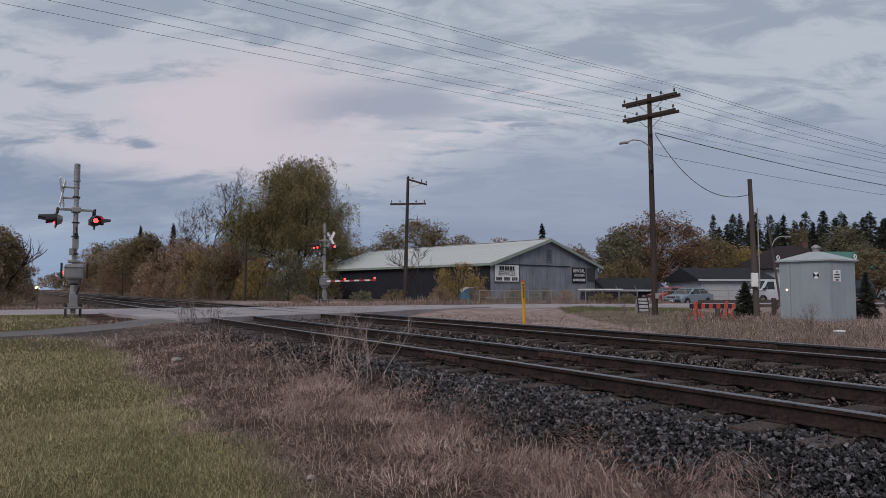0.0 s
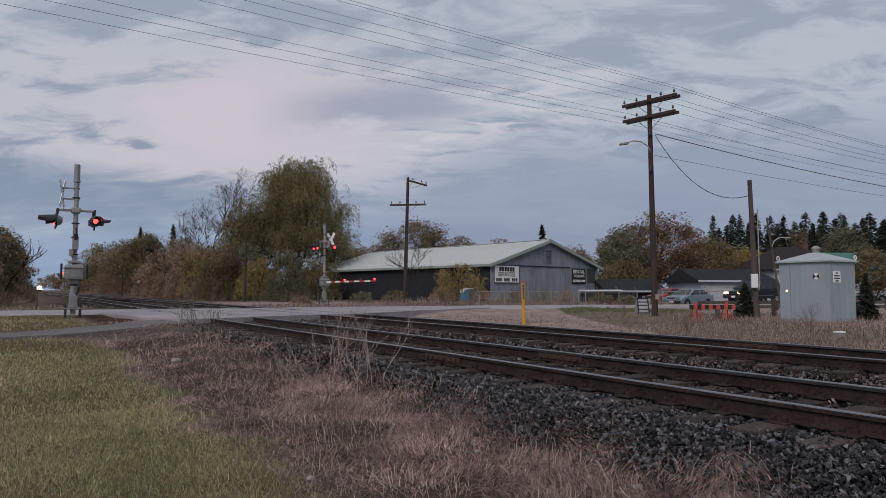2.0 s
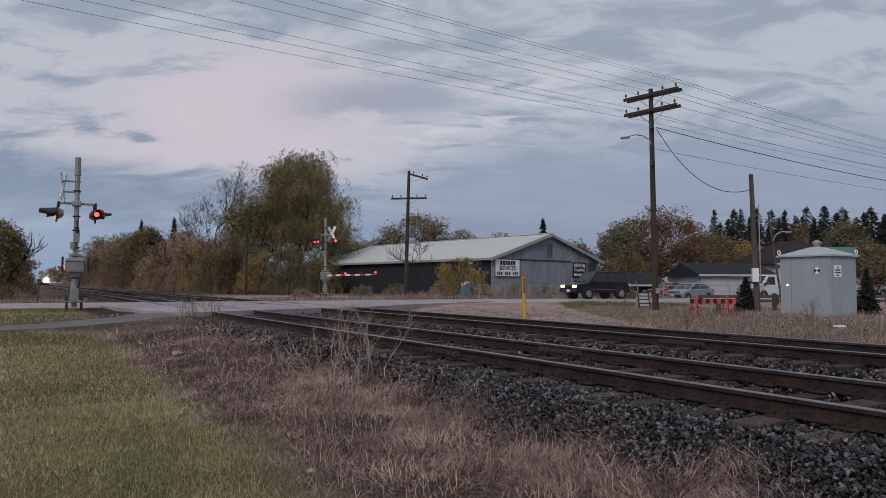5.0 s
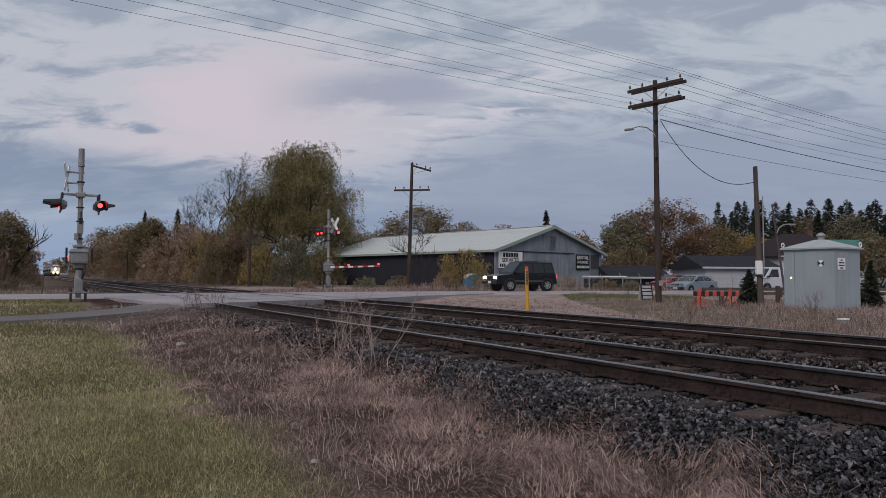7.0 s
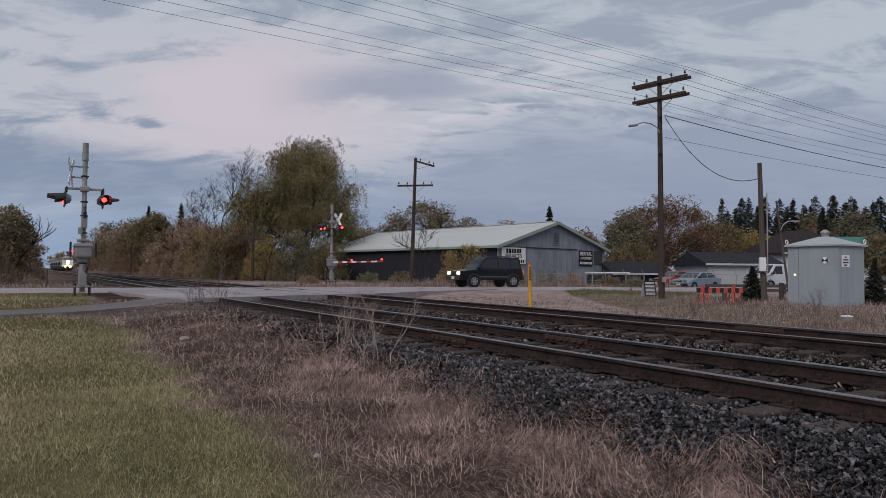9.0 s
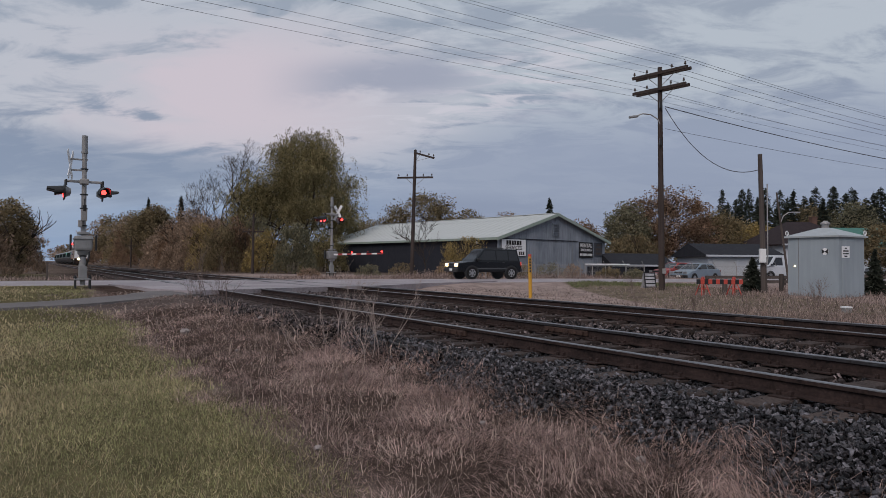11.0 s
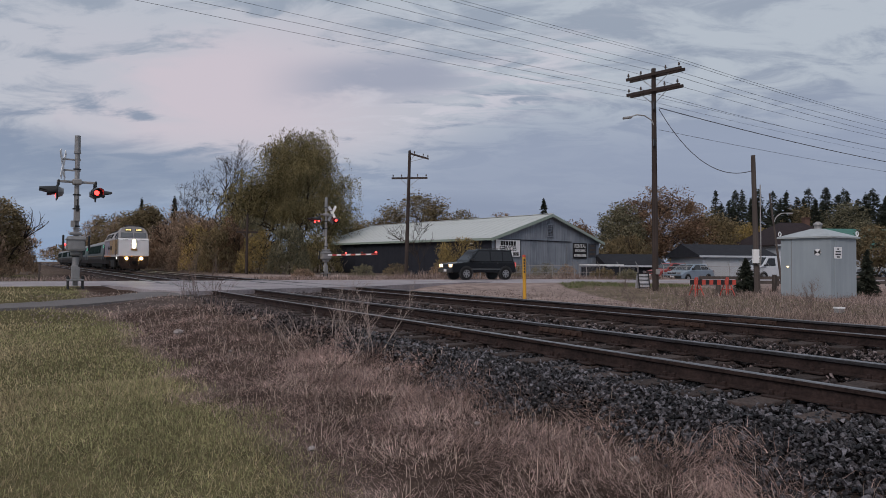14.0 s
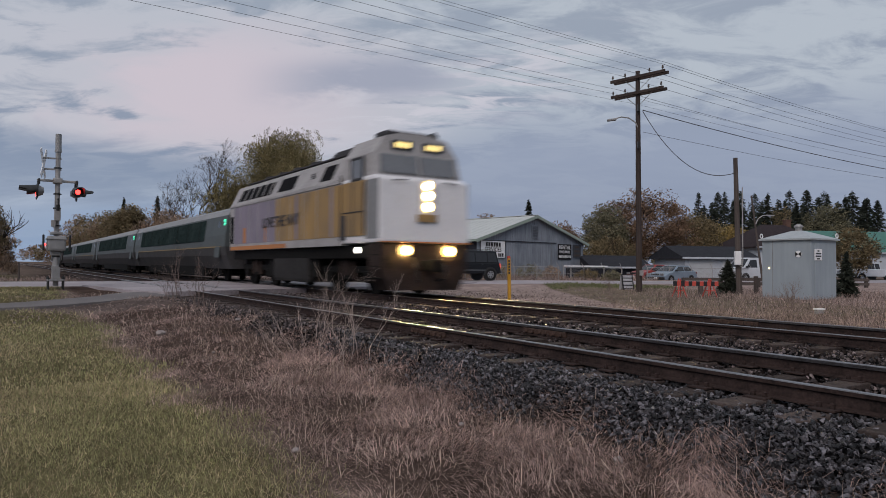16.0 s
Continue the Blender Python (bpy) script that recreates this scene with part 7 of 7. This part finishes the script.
def lawn_edge(d, s):
    return d < 1.85 + 0.18 * np.sin(s * 1.3) + 0.12 * np.sin(s * 3.1) + rng.normal(0, 0.13, len(d))


def off_path(x, y):
    t = np.clip((x + 15) / 6.6, 0, 1)
    line = 16.0 + 5.0 * t ** 1.2
    a, c = road_xy(x, y)
    bare = ((x + 8.6) / 2.3) ** 2 + ((y - 18.3) / 1.2) ** 2 < rng.uniform(0.5, 1.3, len(x))
    return (np.abs(y - line) > 1.3) & (c < -4.2) & ~bare & ~((x > -12) & (y > 21.5))


for k, (n, s0, s1, d0, ln, wd) in enumerate(((140000, 1.5, 9.5, -3.4, (0.035, 0.085), 0.0050), (78000, 7.8, 17.5, -7.0, (0.038, 0.088), 0.0125), (32000, 15, 33, -13.0, (0.05, 0.10), 0.024))):
    x, y, d, s = strip(rng, n, d0, 2.4, s0, s1)
    ok = lawn_edge(d, s) & off_path(x, y) & (y > 3.4)
    x, y, d, s = x[ok], y[ok], d[ok], s[ok]
    patch = 0.25 * np.sin(x * 1.1 + 2) * np.sin(y * 0.9) + 0.2 * np.sin(x * 2.7 + y * 1.7)
    green = rng.uniform(size=len(x)) < np.clip(0.20 + 0.58 * step(d, 0.2, 1.4) + 0.18 * step(y, 10, 17) + patch, 0.05, 0.9)
    blades("lawn_grass", "short green autumn lawn grass", x[green], y[green], ln, wd, 0.75, GRASS, 40 + k, flat=True)
    blades("lawn_grass", "short yellowed autumn lawn grass", x[~green], y[~green], ln, wd, 1.0, STRAW, 50 + k, flat=True)
for k, (n, s0, s1, ln, wd) in enumerate(((125000, 0.6, 8.0, (0.09, 0.25), 0.0056), (52000, 7.5, 16.0, (0.10, 0.28), 0.0075), (18000, 15.5, 25.0, (0.10, 0.30), 0.015))):
    x, y, d, s = strip(rng, n, 1.3, 4.6, s0, s1)
    lump = np.sin(x * 2.3 + y) * np.sin(y * 1.9 - x * 0.6) + 0.5 * np.sin(x * 5.1 - y * 3.3)
    ok = (~lawn_edge(d + 0.15, s)) & (d < 3.98 + 0.022 * np.clip(s, 0, 16) + 0.16 * np.sin(s * 1.9) + 0.12 * np.sin(s * 4.7) + rng.normal(0, 0.13, n)) & (lump > rng.uniform(-2.4, -0.6, n)) & off_path(x, y) & (y > 3.4)
    blades("dry_grass", "matted pinkish-brown dead grass beside the ballast", x[ok], y[ok], (ln[0] * 0.8, ln[1] * 0.8), wd, 1.25, DRY, 60 + k, sink=0.005, flat=True, matted=True)
    few = ok & (rng.uniform(size=n) < 0.025)
    blades("dry_grass", "upright pale dead grass stalks", x[few], y[few], (ln[0], ln[1]), wd * 0.8, 0.75, STRAW_PALE, 66 + k, sink=0.005)
# taller tangle along the foot of the ballast
x, y, d, s = strip(rng, 46000, 2.5, 4.3, 0.8, 10.0)
lump = np.sin(x * 2.3 + y) * np.sin(y * 1.9 - x * 0.6) + 0.5 * np.sin(x * 5.1 - y * 3.3)
ok = (np.abs(d - 3.45 - 0.02 * s) < 0.55 + 0.35 * lump + rng.normal(0, 0.12, len(d))) & (y > 3.4)
blades("dry_grass", "tall tangled pinkish-brown dead grass along the ballast foot", x[ok], y[ok], (0.12, 0.30), 0.0046, 1.05, DRY, 71, sink=0.005, flat=False, matted=True)
for k, (n, d0, d1, s0, s1, ln, wd) in enumerate(((42000, 12.7, 16.8, -9, 19, (0.08, 0.27), 0.011), (15000, 16, 24, -12, 8, (0.12, 0.36), 0.016))):
    x, y, d, s = strip(rng, n, d0, d1, s0, s1)
    a, c = road_xy(x, y)
    ok = (np.abs(c) > 4.1) & (np.hypot(x - 14.74, y - 26.9) > 1.35) & (rng.uniform(size=n) > 0.97 * step(s, 6, 15))
    blades("verge_grass", "tall dry grass beyond the far track", x[ok], y[ok], ln, wd, 0.45, VERGE, 80 + k, flat=True)
n = 17000
x, y = rng.uniform(6.5, 21, n), rng.uniform(17.5, 33, n)
d, s = track_xy(x, y)
a, c = road_xy(x, y)
ok = (d > 16.3) & (c < -4.6) & (rng.uniform(size=n) > 0.9 * step(11 - x, 0, 3.5)) & ((np.abs((x - 14.74) * 0.521 - (y - 26.9) * 0.853) > 1.02) | (np.abs((x - 14.74) * 0.853 + (y - 26.9) * 0.521) > 0.92))
blades("verge_grass", "dry grass round the hut and the poles", x[ok], y[ok], (0.10, 0.32), 0.014, 0.5, VERGE, 87, flat=True)
# strips along the far side of the road, by the fence and under the thicket
for k, (n, a0, a1, c0, c1, ln, wd) in enumerate(((14000, -34, 0, 4.4, 12, (0.08, 0.30), 0.035), (12000, -2, 22, 5.0, 11.5, (0.10, 0.42), 0.035), (3000, -2, 14, 9.0, 12.5, (0.3, 0.7), 0.04))):
    a, c = rng.uniform(a0, a1, n), rng.uniform(c0, c1, n)
    x, y = 3.0 + a * RC - c * RS, 38.7 + a * RS + c * RC
    d, s = track_xy(x, y)
    ok = (d < 3.2) | (d > 12.8)
    blades("roadside_grass", "pale dry roadside grass beyond the road", x[ok], y[ok], ln, wd, 0.5, VERGE, 90 + k, flat=True)
GREEN_G = leafy("green_verge_blades", (0.22, 0.235, 0.11), (0.14, 0.155, 0.075), 0.8, 4, 0.35)
n = 9000
x, y = rng.uniform(6.0, 13, n), rng.uniform(31.5, 36.5, n)
a, c = road_xy(x, y)
ok = (c < -3.9 - 0.5 * np.sin(x * 1.3)) & (c > -7.2 + 1.3 * np.sin(x * 0.9 + 1)) & (rng.uniform(size=n) < 0.75)
blades("green_grass", "patch of greener grass beside the road", x[ok], y[ok], (0.06, 0.16), 0.025, 0.6, GREEN_G, 99)


def weed(label, x, y, height, lean, seed, n0=4, levels=3, r=0.007, spread=0.38, stem=STEM):
    rg = np.random.default_rng(seed)
    v, f = limb_mesh(height * 1.15, spread, rg, levels, r, n0)
    v[:, 0] += v[:, 2] * lean
    o = raw("weed", v.tolist(), f.tolist(), stem, None, "", pose(x, y, gz(x, y) - 0.02))
    return tagged(o, label, "weed", "dead weeds")


for k in range(7):
    weed("tall thin dead brown weed stalks", -5.45 + 0.16 * k - 0.5, 15.4 + 0.2 * math.sin(k * 2.0), 1.0 + 0.12 * (k % 4), 0.12 - 0.05 * k, 500 + k, 2, 2, 0.009)
weed("tall dead thistle-like weed with upright branches", -1.50, 9.35, 1.02, 0.02, 520, 3, 3, 0.006, 0.32, STEM_PALE)
for k, ln in enumerate((0.38, 0.25, 0.1, -0.1, 0.3)):
    weed("pale leaning dead weed stalks", -1.22 + 0.09 * k, 9.0 + 0.06 * k, 0.70 + 0.05 * k, ln, 530 + k, 2, 2, 0.0055, 0.3, STEM_PALE)
for k in range(5):
    weed("pale leaning dead weed stalks", -2.35 + 0.14 * k, 10.3 + 0.15 * k, 0.55, -0.6 + 0.12 * k, 540 + k, 1, 2, 0.007, 0.38, STEM_PALE)
for k in range(8):
    p = on_track(12.9 + 0.5 * (k % 3), -3 + 2.2 * k)
    weed("dark dead weed beyond the far track", p.x, p.y, 0.55 + 0.1 * (k % 3), 0.1, 560 + k, 4, 3, 0.009)
for k in range(10):
    p = on_track(2.0 + 0.17 * k, 3.4 + (k * 0.83) % 4.5)
    weed("pale dead stalk in the matted grass", p.x, p.y, 0.30 + 0.03 * (k % 4), 0.4 - 0.2 * (k % 5), 580 + k, 2, 1, 0.003)


# ---------------------------------------------------------------- what moves
def train_front(t):
    """Distance of the locomotive's nose along the line: a steady run, very slightly slowing."""
    left = 16.0 - t
    return 16.5 + 31.2 * left + 0.15 * left * left


def motions():
    times = [0, 0.04, 0.1] + [0.5 * k for k in range(1, 32)] + [15.75, 15.9, 15.97, 16.0]
    walk(loco, [(t, TRACK @ pose(FAR_LINE, train_front(t), 0)) for t in times])
    for k, c in enumerate(coaches):
        walk(c, [(t, TRACK @ pose(FAR_LINE, train_front(t) + 15.25 + 25.9 * k, 0)) for t in times])
    drive = ((0, 34.2), (0.5, 31.7), (1.0, 29.0), (1.5, 26.1), (2.0, 23.2), (2.5, 20.3), (3, 17.5), (3.5, 15.0), (4, 12.75), (4.5, 10.6), (5, 8.65), (5.5, 6.9), (6, 5.3), (6.5, 3.95), (7, 2.75), (7.5, 1.85), (8, 1.1), (8.5, 0.5), (9, 0.15), (9.5, 0.02), (10, 0.0), (16, 0.0))
    drive = [(t, a - 0.16) for t, a in drive]
    rows = []
    for t, a in drive:
        p = road_point(a, 1.8)
        rows.append((t, pose(p.x, p.y, p.z - 0.013, 0, 0, 205.5)))
    walk(suv, rows)
    fine = []
    for (t0, a0), (t1, a1) in zip(drive, drive[1:]):
        n = max(1, math.ceil(abs(a1 - a0) / 0.45))
        fine += [(t0 + (t1 - t0) * k / n, a0 + (a1 - a0) * k / n) for k in range(n)]
    fine.append(drive[-1])
    for w in suv_wheels:
        x, y, z = w.location
        walk(w, [(t, pose(x, y, z, 0, math.degrees((34.04 - a) / 0.365), 0)) for t, a in fine])


motions()
